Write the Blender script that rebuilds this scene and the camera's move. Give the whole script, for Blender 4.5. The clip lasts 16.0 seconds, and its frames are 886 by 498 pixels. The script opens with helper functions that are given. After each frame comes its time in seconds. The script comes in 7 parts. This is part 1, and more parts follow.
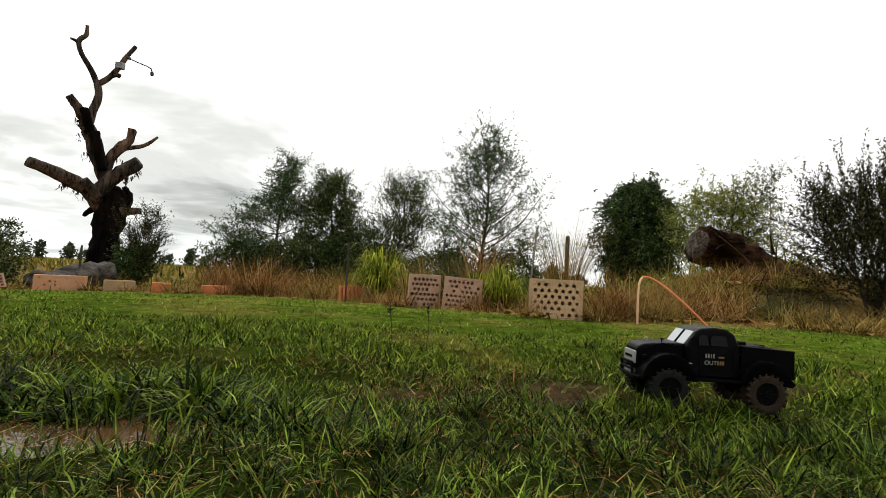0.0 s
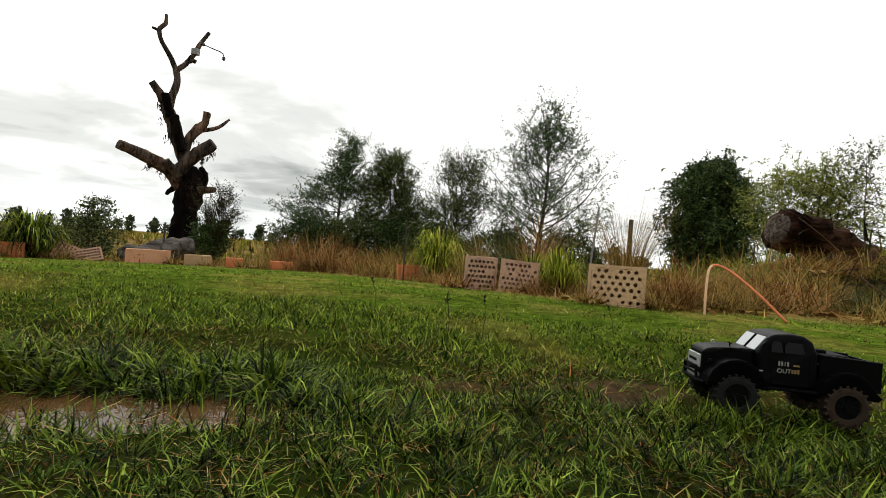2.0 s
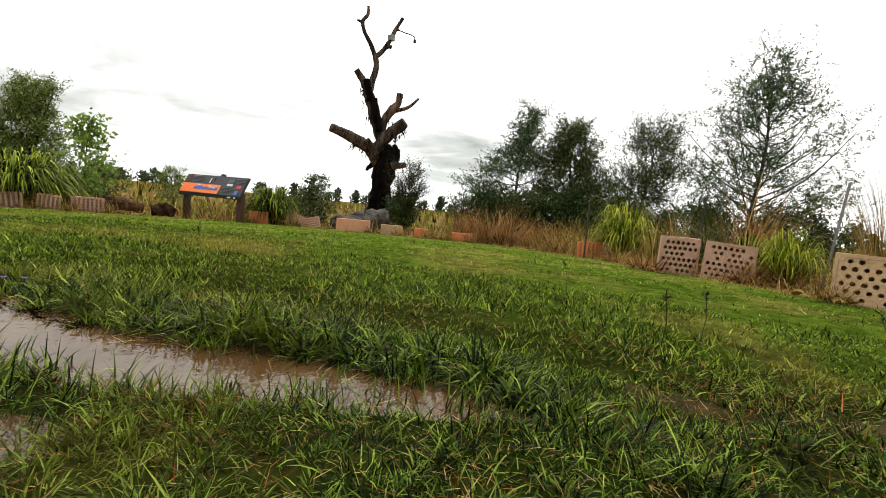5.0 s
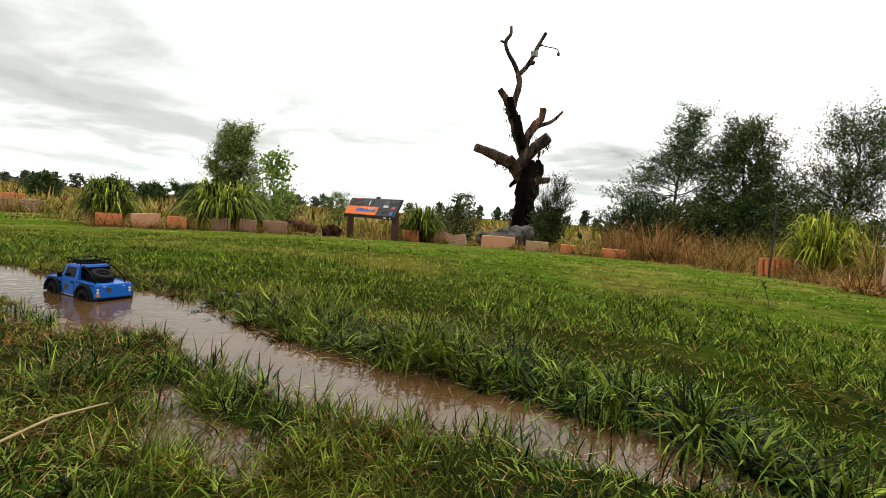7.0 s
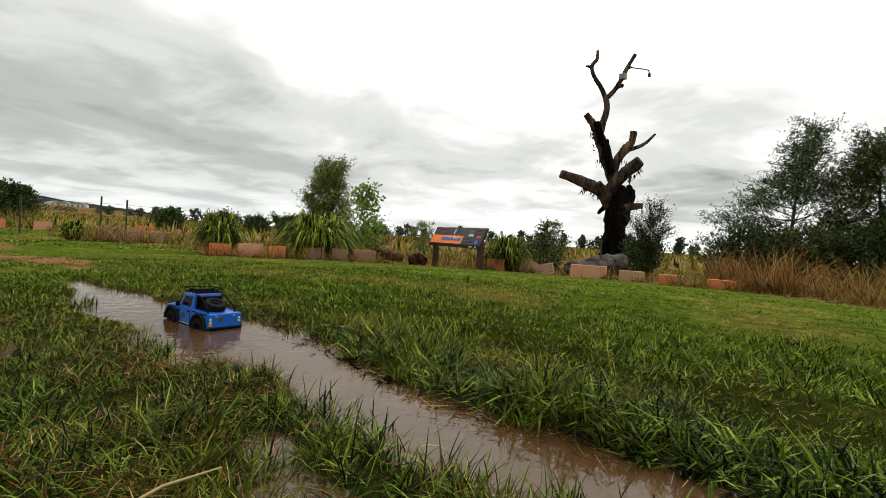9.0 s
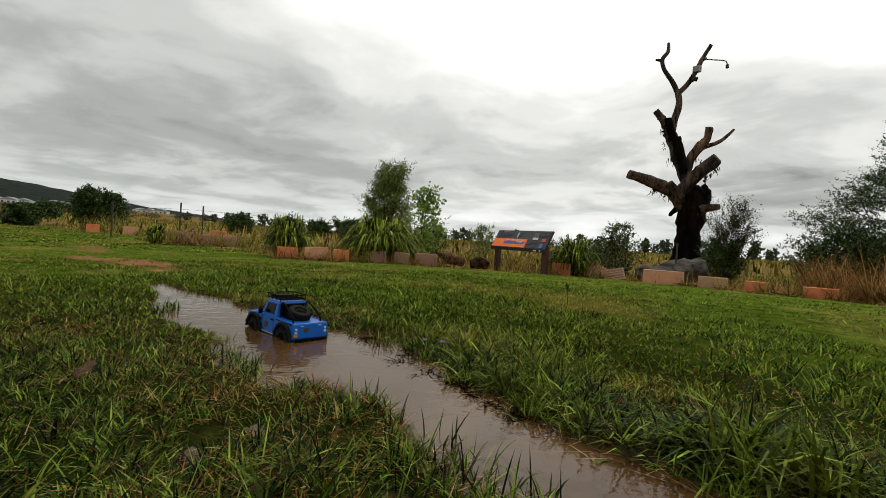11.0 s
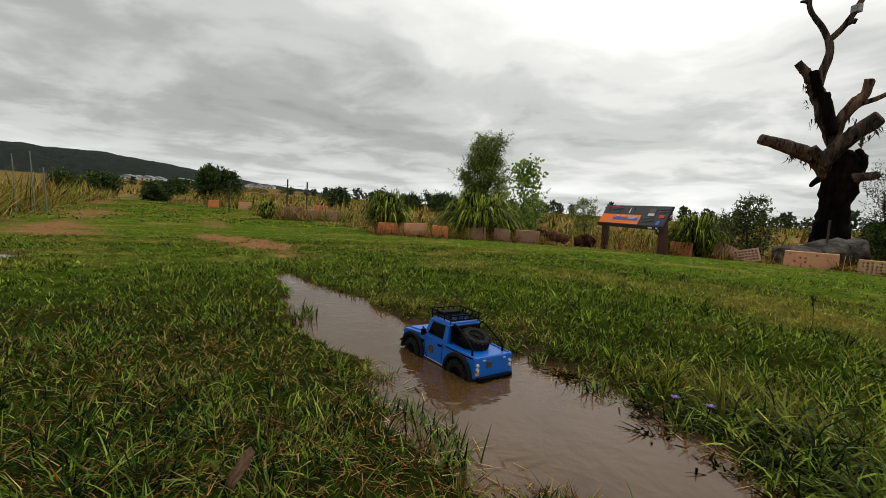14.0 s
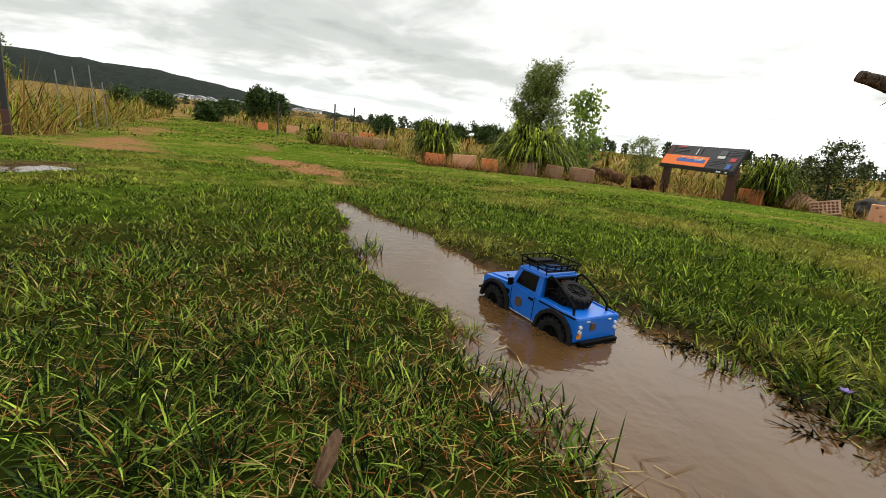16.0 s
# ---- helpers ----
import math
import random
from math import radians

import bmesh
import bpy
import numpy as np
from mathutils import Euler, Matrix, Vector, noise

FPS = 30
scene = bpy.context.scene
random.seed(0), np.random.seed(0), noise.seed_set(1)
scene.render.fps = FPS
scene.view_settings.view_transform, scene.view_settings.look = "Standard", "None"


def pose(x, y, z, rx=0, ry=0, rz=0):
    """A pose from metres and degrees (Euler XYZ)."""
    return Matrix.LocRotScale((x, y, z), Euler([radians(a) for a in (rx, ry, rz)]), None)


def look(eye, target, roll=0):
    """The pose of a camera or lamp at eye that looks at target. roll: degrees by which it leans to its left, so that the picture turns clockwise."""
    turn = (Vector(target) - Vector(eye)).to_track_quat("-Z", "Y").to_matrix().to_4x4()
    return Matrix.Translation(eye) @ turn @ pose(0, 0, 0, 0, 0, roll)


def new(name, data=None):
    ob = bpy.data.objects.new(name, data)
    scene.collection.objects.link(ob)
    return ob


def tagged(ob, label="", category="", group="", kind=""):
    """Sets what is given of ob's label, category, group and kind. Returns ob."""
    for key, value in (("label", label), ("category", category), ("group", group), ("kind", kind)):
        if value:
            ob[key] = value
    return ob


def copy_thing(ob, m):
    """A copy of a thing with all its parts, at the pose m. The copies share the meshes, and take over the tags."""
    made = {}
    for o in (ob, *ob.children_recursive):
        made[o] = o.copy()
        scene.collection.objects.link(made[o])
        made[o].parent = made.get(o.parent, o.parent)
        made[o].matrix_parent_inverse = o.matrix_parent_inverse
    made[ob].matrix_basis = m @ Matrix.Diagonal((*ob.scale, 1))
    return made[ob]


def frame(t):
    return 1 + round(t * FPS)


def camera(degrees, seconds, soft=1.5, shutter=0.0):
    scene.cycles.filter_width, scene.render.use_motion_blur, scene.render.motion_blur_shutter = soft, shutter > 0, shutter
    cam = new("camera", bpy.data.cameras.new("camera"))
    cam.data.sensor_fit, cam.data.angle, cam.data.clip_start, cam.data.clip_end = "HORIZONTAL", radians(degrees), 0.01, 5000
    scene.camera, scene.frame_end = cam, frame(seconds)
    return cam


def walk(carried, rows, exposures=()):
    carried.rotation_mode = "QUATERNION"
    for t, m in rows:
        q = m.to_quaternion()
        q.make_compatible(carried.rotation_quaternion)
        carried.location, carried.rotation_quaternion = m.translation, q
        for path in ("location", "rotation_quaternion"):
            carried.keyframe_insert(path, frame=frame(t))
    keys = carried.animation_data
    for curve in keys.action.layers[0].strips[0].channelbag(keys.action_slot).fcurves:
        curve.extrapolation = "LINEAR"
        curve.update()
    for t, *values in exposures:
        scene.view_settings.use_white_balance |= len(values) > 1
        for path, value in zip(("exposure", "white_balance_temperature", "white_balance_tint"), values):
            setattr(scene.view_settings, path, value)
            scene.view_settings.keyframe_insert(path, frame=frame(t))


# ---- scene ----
cam = camera(87.40, 16.0, 0.9)
# seconds; eye; yaw to the left, pitch up, roll in degrees
PATH = [
    (0, 0.0000, 0.0001, 0.1543, 0.000, 3.751, 3.224),
    (0.5, 0.0114, -0.0130, 0.1543, 0.706, 3.362, 3.454),
    (1, 0.0131, -0.0216, 0.1553, 2.106, 2.784, 3.695),
    (1.5, 0.0045, -0.0164, 0.1637, 4.266, 1.777, 3.986),
    (2, -0.0039, -0.0098, 0.1813, 6.786, 0.622, 4.321),
    (2.5, -0.0139, -0.0093, 0.1922, 9.385, -0.458, 4.794),
    (3, -0.0188, -0.0144, 0.2014, 12.259, -1.340, 5.069),
    (5.5, -0.0943, 0.0216, 0.2050, 32.135, -5.297, 5.254),
    (6, -0.1078, 0.0216, 0.2062, 36.825, -5.416, 4.908),
    (6.5, -0.1279, 0.0239, 0.2055, 41.211, -5.035, 4.527),
    (7, -0.1577, 0.0260, 0.2043, 45.094, -4.108, 4.023),
    (7.5, -0.1929, 0.0318, 0.2033, 48.724, -2.777, 3.736),
    (8, -0.2195, 0.0399, 0.1998, 52.367, -1.476, 3.799),
    (8.5, -0.2414, 0.0413, 0.1999, 53.915, -1.259, 3.710),
    (9, -0.2688, 0.0367, 0.2001, 55.332, -1.254, 3.618),
    (11.5, -0.5025, 0.0243, 0.1858, 64.148, -1.283, 3.584),
    (12, -0.5506, 0.0244, 0.1866, 66.201, -1.449, 3.592),
    (12.5, -0.5946, 0.0143, 0.1814, 68.159, -1.850, 3.612),
    (13, -0.6511, -0.0066, 0.1908, 69.631, -2.643, 3.529),
    (13.5, -0.7173, -0.0325, 0.2079, 71.086, -3.743, 3.412),
    (14, -0.7736, -0.0538, 0.2206, 72.753, -5.208, 3.457),
    (14.5, -0.8202, -0.0666, 0.2209, 73.982, -7.263, 3.911),
    (15, -0.8562, -0.0783, 0.2094, 75.119, -10.274, 4.682),
    (15.5, -0.8783, -0.0893, 0.2030, 77.001, -13.983, 5.695),
    (16, -0.9046, -0.0938, 0.2049, 77.169, -13.797, 5.991),
]
SUN_DIR = (-0.16, 0.62, 0.768)
SUN, SKY = 1.0, 1.0
EXPOSURES = [(0.0, -0.04), (3.0, 0.06), (5.5, 0.34), (7.5, 0.24), (9.0, -0.12), (11.5, -0.48), (13.0, -0.56), (14.5, -0.36), (15.4, -0.12), (16.0, 0.28)]
BLUE_AT = (-1.500, 0.200, 200.0)
BLACK_AT = (0.418, 0.742, 179.0)
walk(cam, [(t, pose(x, y, z, 0, 0, yaw) @ pose(0, 0, 0, 90 + pitch) @ pose(0, 0, 0, 0, 0, roll))
           for t, x, y, z, yaw, pitch, roll in PATH], EXPOSURES)

# ---- sky and sun ----
world = bpy.data.worlds.new("overcast_sky")
scene.world = world
world.use_nodes = True
wn, wl = world.node_tree.nodes, world.node_tree.links
wn.clear()


def wnode(kind, **values):
    n = wn.new(kind)
    for k, v in values.items():
        n.inputs[k].default_value = v
    return n


def wmath(op, a, b=0.0, clamp=False):
    n = wn.new("ShaderNodeMath")
    n.operation, n.use_clamp = op, clamp
    for i, v in enumerate((a, b)):
        if isinstance(v, (int, float)):
            n.inputs[i].default_value = v
        else:
            wl.new(v, n.inputs[i])
    return n.outputs[0]


def wramp(src, stops, ease="EASE"):
    n = wn.new("ShaderNodeValToRGB")
    n.color_ramp.interpolation = ease
    el = n.color_ramp.elements
    while len(el) < len(stops):
        el.new(0.5)
    for e, (p, c) in zip(el, stops):
        e.position = p
        e.color = (*c, 1) if isinstance(c, tuple) else (c, c, c, 1)
    wl.new(src, n.inputs[0])
    return n.outputs[0]


coord = wn.new("ShaderNodeTexCoord").outputs["Generated"]
parted = wn.new("ShaderNodeSeparateXYZ")
wl.new(coord, parted.inputs[0])
dx, dy, dz = parted.outputs
lift = wmath("ADD", wmath("MAXIMUM", dz, 0.0), 0.13)
flat = wn.new("ShaderNodeCombineXYZ")
wl.new(wmath("DIVIDE", dx, lift), flat.inputs[0])
wl.new(wmath("DIVIDE", dy, lift), flat.inputs[1])


def cloud(scale, detail, offset, rough=0.55, warp=0.6):
    m = wn.new("ShaderNodeMapping")
    m.inputs["Location"].default_value = (offset, offset * 0.7, offset * 0.3)
    m.inputs["Scale"].default_value = (1.0, 1.0, 1.0)
    wl.new(flat.outputs[0], m.inputs[0])
    n = wnode("ShaderNodeTexNoise", Scale=scale, Detail=detail, Roughness=rough, Distortion=warp)
    wl.new(m.outputs[0], n.inputs["Vector"])
    return n.outputs[0]


big = cloud(0.42, 3.0, 3.7)
mid = cloud(1.15, 4.0, 9.1, 0.55, 0.5)
fine = cloud(3.4, 8.0, 1.3, 0.62, 0.3)
thick = wmath("ADD", wmath("MULTIPLY", big, 0.95), wmath("ADD", wmath("MULTIPLY", mid, 0.72), wmath("MULTIPLY", fine, 0.22)))
# the cloud is thinnest towards the hidden sun, in the north-east
toward = wmath("ADD", wmath("MULTIPLY", dx, SUN_DIR[0]), wmath("ADD", wmath("MULTIPLY", dy, SUN_DIR[1]), wmath("MULTIPLY", dz, SUN_DIR[2])))
glow = wmath("MULTIPLY", wmath("POWER", wmath("MAXIMUM", toward, 0.0), 2.2), 0.62)
value = wmath("ADD", wmath("ADD", wmath("SUBTRACT", 1.62, thick), wramp(dz, [(0.16, 0.0), (0.55, 0.20)])), glow)
bank = wmath("MULTIPLY", wramp(wmath("MULTIPLY", dx, -1.0), [(0.12, 0.0), (0.45, 1.0), (0.68, 0.55), (0.90, 0.15)]), wramp(dz, [(0.03, 0.75), (0.12, 1.0), (0.24, 0.75), (0.38, 0.0)]))
value = wmath("SUBTRACT", value, wmath("MULTIPLY", bank, wmath("ADD", wmath("MULTIPLY", mid, 0.58), 0.14)))
shade = wramp(wmath("MULTIPLY", value, 0.72), [(0.22, (0.39, 0.41, 0.388)), (0.37, (0.60, 0.62, 0.590)), (0.51, (0.88, 0.895, 0.860)), (0.64, (1.18, 1.18, 1.14)), (0.80, (1.50, 1.50, 1.45)), (1.0, (1.8, 1.8, 1.74))])
# a paler strip under the cloud base
low = wramp(dz, [(0.0, 1.0), (0.02, 1.0), (0.11, 0.0)])
strip = wn.new("ShaderNodeMix")
strip.data_type = "RGBA"
strip.blend_type = "ADD"
wl.new(wmath("MULTIPLY", low, wmath("MULTIPLY", fine, 0.62)), strip.inputs["Factor"])
wl.new(shade, strip.inputs["A"])
strip.inputs["B"].default_value = (0.62, 0.66, 0.68, 1)
air = wn.new("ShaderNodeTexSky")
air.sky_type, air.sun_disc = "NISHITA", False
air.sun_elevation, air.sun_rotation = radians(48), radians(35)
clear = wnode("ShaderNodeBackground", Strength=0.05)
wl.new(air.outputs[0], clear.inputs[0])
cover = wnode("ShaderNodeBackground", Strength=SKY)
wl.new(strip.outputs["Result"], cover.inputs[0])
joined = wn.new("ShaderNodeMixShader")
joined.inputs[0].default_value = 0.96
wl.new(clear.outputs[0], joined.inputs[1])
wl.new(cover.outputs[0], joined.inputs[2])
wl.new(joined.outputs[0], wn.new("ShaderNodeOutputWorld").inputs[0])

sun = new("sun", bpy.data.lights.new("sun", "SUN"))
sun.data.energy, sun.data.angle, sun.data.color = SUN, radians(25), (1.0, 0.97, 0.92)
sun.matrix_world = look((20 * SUN_DIR[0], 20 * SUN_DIR[1], 20 * SUN_DIR[2]), (0, 0, 0))


# ---- materials ----
class Mat:
    """A node material with a few short ways to wire it."""

    def __init__(self, name, rough=0.6, metal=0.0, spec=0.5):
        self.m = bpy.data.materials.new(name)
        self.m.use_nodes = True
        self.n, self.l = self.m.node_tree.nodes, self.m.node_tree.links
        self.b = self.n["Principled BSDF"]
        self.b.inputs["Roughness"].default_value = rough
        self.b.inputs["Metallic"].default_value = metal
        self.b.inputs["Specular IOR Level"].default_value = spec

    def put(self, sock, v):
        if isinstance(v, (int, float)):
            sock.default_value = v
        elif isinstance(v, tuple):
            sock.default_value = (*v, 1) if len(v) == 3 and sock.type == "RGBA" else v
        else:
            self.l.new(v, sock)

    def where(self, world=True):
        if world:
            return self.n.new("ShaderNodeNewGeometry").outputs["Position"]
        return self.n.new("ShaderNodeTexCoord").outputs["Object"]

    def noise(self, scale, detail=4.0, rough=0.55, warp=0.0, vec=None, stretch=None):
        n = self.n.new("ShaderNodeTexNoise")
        for k, v in (("Scale", scale), ("Detail", detail), ("Roughness", rough), ("Distortion", warp)):
            n.inputs[k].default_value = v
        vec = self.where(False) if vec is None else vec
        if stretch:
            m = self.n.new("ShaderNodeMapping")
            m.inputs["Scale"].default_value = stretch
            self.l.new(vec, m.inputs[0])
            vec = m.outputs[0]
        self.l.new(vec, n.inputs["Vector"])
        return n.outputs[0]

    def math(self, op, a, b=0.0, clamp=False):
        n = self.n.new("ShaderNodeMath")
        n.operation, n.use_clamp = op, clamp
        self.put(n.inputs[0], a), self.put(n.inputs[1], b)
        return n.outputs[0]

    def ramp(self, src, stops):
        n = self.n.new("ShaderNodeValToRGB")
        el = n.color_ramp.elements
        while len(el) < len(stops):
            el.new(0.5)
        for e, (p, c) in zip(el, stops):
            e.position = p
            e.color = (*c, 1) if isinstance(c, tuple) else (c, c, c, 1)
        self.l.new(src, n.inputs[0])
        return n.outputs[0]

    def mix(self, f, a, b, mode="MIX"):
        n = self.n.new("ShaderNodeMix")
        n.data_type, n.blend_type = "RGBA", mode
        self.put(n.inputs["Factor"], f), self.put(n.inputs["A"], a), self.put(n.inputs["B"], b)
        return n.outputs["Result"]

    def island(self):
        return self.n.new("ShaderNodeNewGeometry").outputs["Random Per Island"]

    def each(self):
        return self.n.new("ShaderNodeObjectInfo").outputs["Random"]

    def color(self, v):
        self.put(self.b.inputs["Base Color"], v)
        return self

    def rough(self, v):
        self.put(self.b.inputs["Roughness"], v)
        return self

    def bump(self, height, strength=0.4, distance=0.01):
        n = self.n.new("ShaderNodeBump")
        n.inputs["Strength"].default_value, n.inputs["Distance"].default_value = strength, distance
        self.l.new(height, n.inputs["Height"])
        self.l.new(n.outputs[0], self.b.inputs["Normal"])
        return self

    def thin(self, color, share):
        """Lets some light through, as a leaf does."""
        t = self.n.new("ShaderNodeBsdfTranslucent")
        self.put(t.inputs["Color"], color)
        mx = self.n.new("ShaderNodeMixShader")
        mx.inputs[0].default_value = share
        self.l.new(self.b.outputs[0], mx.inputs[1])
        self.l.new(t.outputs[0], mx.inputs[2])
        self.l.new(mx.outputs[0], self.n["Material Output"].inputs["Surface"])
        return self


def leafy(name, low_c, mid_c, high_c, rough=0.5, share=0.3, patch=None, spec=0.08, through_c=1.0, dark=0.12, clumps=None, depth=0.9):
    """Foliage: each blade or leaf its own tint, over wide patches."""
    k = Mat(name, rough, spec=spec)
    c = k.ramp(k.island(), [(dark, low_c), (0.5 + dark * 0.4, mid_c), (0.93, high_c), (1.0, tuple(min(1, v * 1.5) for v in high_c))])
    if patch:
        scale, tint, lo, hi = patch
        f = k.ramp(k.noise(scale, 4.0, 0.6, vec=k.where()), [(lo, 0.0), (hi, 1.0)])
        c = k.mix(f, c, k.mix(0.65, c, tint))
    if clumps:
        # noise puts the lawn's shadow and highlight contrast into the tint
        f = k.ramp(k.noise(clumps, 3.0, 0.65, vec=k.where()), [(0.34, 0.42), (0.50, 1.15), (0.66, 1.85)])
        c = k.mix(depth, c, f, "MULTIPLY")
    k.color(c)
    if through_c != 1.0:
        # light that comes through a blade is yellower and stronger
        c = k.mix(1.0, c, (through_c * 1.1, through_c, through_c * 0.55), "MULTIPLY")
    return k.thin(c, share).m


M = {}
M["grass"] = leafy("trodden_grass_blade", (0.0020, 0.0058, 0.0005), (0.037, 0.072, 0.0045), (0.170, 0.228, 0.030), 0.5, 0.16,
                   (1.6, (0.17, 0.165, 0.016), 0.56, 0.76), spec=0.06, through_c=1.3, dark=0.26, clumps=24)
M["mown"] = leafy("mown_lawn_blade", (0.0045, 0.0140, 0.0006), (0.064, 0.114, 0.0060), (0.235, 0.290, 0.036), 0.6, 0.20,
                  (1.3, (0.34, 0.27, 0.055), 0.52, 0.72), spec=0.04, through_c=1.3, dark=0.28, clumps=15, depth=0.6)
M["straw"] = leafy("dry_straw_blade", (0.03564, 0.01337, 0.003564), (0.1693, 0.08732, 0.02495), (0.4099, 0.2851, 0.1158), 0.75, 0.15, spec=0.03)
M["rust_straw"] = leafy("rusty_straw_blade", (0.0234, 0.00546, 0.00156), (0.117, 0.039, 0.01092), (0.312, 0.117, 0.0351), 0.75, 0.15, spec=0.03)
M["sodden"] = leafy("sodden_dead_leaf", (0.002, 0.002, 0.0005), (0.006, 0.0055, 0.0015), (0.015, 0.012, 0.004), 0.8, 0.1, spec=0.0)
M["meadow"] = leafy("meadow_grass_blade", (0.072, 0.04, 0.008), (0.264, 0.164, 0.04), (0.448, 0.32, 0.104), 0.75, 0.3,
                    (0.75, (0.12, 0.165, 0.022), 0.52, 0.62), spec=0.04)
M["rust_grass"] = leafy("rusty_dead_grass_blade", (0.08, 0.0304, 0.0064), (0.296, 0.14, 0.04), (0.464, 0.296, 0.12), 0.75, 0.28, spec=0.04)
M["clump"] = leafy("tussock_leaf", (0.0040, 0.0100, 0.0006), (0.085, 0.130, 0.0070), (0.40, 0.45, 0.050), 0.5, 0.2, spec=0.08, dark=0.28)
M["lime"] = leafy("young_tussock_leaf", (0.027, 0.045, 0.0027), (0.198, 0.252, 0.0126), (0.504, 0.504, 0.063), 0.5, 0.3)
M["acacia"] = leafy("acacia_leaflet", (0.0136, 0.02805, 0.0102), (0.0561, 0.0935, 0.0357), (0.1785, 0.2422, 0.102), 0.55, 0.18, dark=0.25)
M["olive"] = leafy("olive_leaf", (0.016, 0.0232, 0.0064), (0.0544, 0.0736, 0.0192), (0.152, 0.176, 0.056), 0.5, 0.18)
M["dense"] = leafy("dark_green_leaf", (0.0105, 0.0225, 0.006), (0.0375, 0.069, 0.018), (0.1125, 0.1613, 0.0465), 0.42, 0.2)
M["willow"] = leafy("fine_willow_leaf", (0.044, 0.068, 0.0128), (0.148, 0.196, 0.044), (0.296, 0.336, 0.104), 0.5, 0.3)
M["gold_leaf"] = leafy("yellow_green_leaf", (0.0595, 0.0765, 0.0102), (0.1955, 0.2253, 0.03825), (0.3655, 0.374, 0.0935), 0.5, 0.3)
M["sapling"] = leafy("bright_sapling_leaf", (0.10, 0.17, 0.025), (0.17, 0.26, 0.045), (0.28, 0.36, 0.08), 0.45, 0.4)
M["broom"] = leafy("dark_needle_leaf", (0.006, 0.007, 0.003), (0.024, 0.026, 0.009), (0.085, 0.078, 0.024), 0.7, 0.12, spec=0.03)
M["far_leaf"] = leafy("distant_tree_leaf", (0.026, 0.038, 0.019), (0.043, 0.060, 0.029), (0.072, 0.090, 0.043), 0.7, 0.15)
M["petal"] = leafy("violet_petal", (0.12, 0.078, 0.252), (0.18, 0.12, 0.33), (0.252, 0.18, 0.42), 0.5, 0.3)


def bark(name, a, b, c, scale, rough=0.85, stretch=(1, 1, 0.12)):
    k = Mat(name, rough, spec=0.03)
    n1 = k.noise(scale, 8.0, 0.75, 0.6, stretch=stretch)
    n2 = k.noise(scale * 0.17, 4.0, 0.5)
    k.color(k.mix(k.ramp(n2, [(0.42, 0.0), (0.62, 1.0)]), k.ramp(n1, [(0.40, a), (0.62, b)]), k.ramp(n1, [(0.38, a), (0.64, c)])))
    return k.bump(n1, 0.8, 0.03).m


M["char"] = bark("charred_wet_bark", (0.0012, 0.001, 0.001), (0.006, 0.0045, 0.004), (0.015, 0.009, 0.007), 9)
M["dead"] = bark("weathered_dead_wood", (0.003, 0.0022, 0.002), (0.075, 0.062, 0.053), (0.17, 0.118, 0.086), 11)
M["cut"] = bark("sawn_wood_end", (0.025, 0.018, 0.014), (0.20, 0.165, 0.135), (0.13, 0.10, 0.08), 26, stretch=(1, 1, 1))
M["pale"] = bark("pale_reddish_dead_wood", (0.006, 0.004, 0.003), (0.14, 0.102, 0.080), (0.27, 0.155, 0.098), 9)
M["twig"] = bark("grey_twig_bark", (0.030, 0.024, 0.018), (0.080, 0.064, 0.048), (0.055, 0.045, 0.035), 20)
M["drift"] = bark("grey_driftwood", (0.030, 0.026, 0.023), (0.13, 0.115, 0.10), (0.19, 0.17, 0.15), 12, stretch=(0.15, 1, 1))
M["log"] = bark("rotting_brown_log", (0.006, 0.0035, 0.0025), (0.060, 0.028, 0.016), (0.20, 0.105, 0.055), 13, stretch=(0.15, 1, 1))
M["chip"] = bark("bark_chip", (0.07, 0.040, 0.022), (0.20, 0.125, 0.075), (0.28, 0.18, 0.11), 60, stretch=(0.2, 1, 1))


def clay(name, a, b, c):
    k = Mat(name, 0.9, spec=0.2)
    n1, n2 = k.noise(7, 5, 0.6), k.noise(70, 6, 0.65)
    base = k.mix(k.ramp(n1, [(0.35, 0.0), (0.7, 1.0)]), a, b)
    base = k.mix(k.math("MULTIPLY", k.each(), 0.5), base, c)
    k.color(k.mix(k.ramp(n2, [(0.35, 0.35), (0.6, 0.0)]), base, tuple(v * 0.45 for v in a)))
    return k.bump(n2, 0.5, 0.004).m


M["buff"] = clay("buff_clay", (0.52, 0.34, 0.19), (0.66, 0.46, 0.28), (0.56, 0.35, 0.20))
M["pink"] = clay("pink_clay", (0.42, 0.25, 0.17), (0.56, 0.37, 0.26), (0.48, 0.27, 0.18))
M["orange"] = clay("orange_clay", (0.70, 0.20, 0.07), (0.75, 0.32, 0.15), (0.72, 0.24, 0.10))
M["cream"] = clay("cream_orange_clay", (0.60, 0.29, 0.16), (0.68, 0.40, 0.26), (0.62, 0.26, 0.13))
M["brown"] = clay("brown_clay", (0.38, 0.20, 0.13), (0.50, 0.32, 0.23), (0.42, 0.23, 0.16))


def plain(name, c, rough=0.5, metal=0.0, spec=0.5, grain=0.25, scale=60, bump=0.0, coat=0.0):
    k = Mat(name, rough, metal, spec)
    n = k.noise(scale, 5, 0.6)
    k.color(k.mix(k.ramp(n, [(0.35, grain), (0.65, 0.0)]), c, tuple(v * 0.5 for v in c)))
    k.rough(k.math("ADD", k.math("MULTIPLY", n, 0.3), max(rough - 0.15, 0.02)))
    if bump:
        k.bump(n, bump, 0.002)
    k.b.inputs["Coat Weight"].default_value = coat
    return k.m


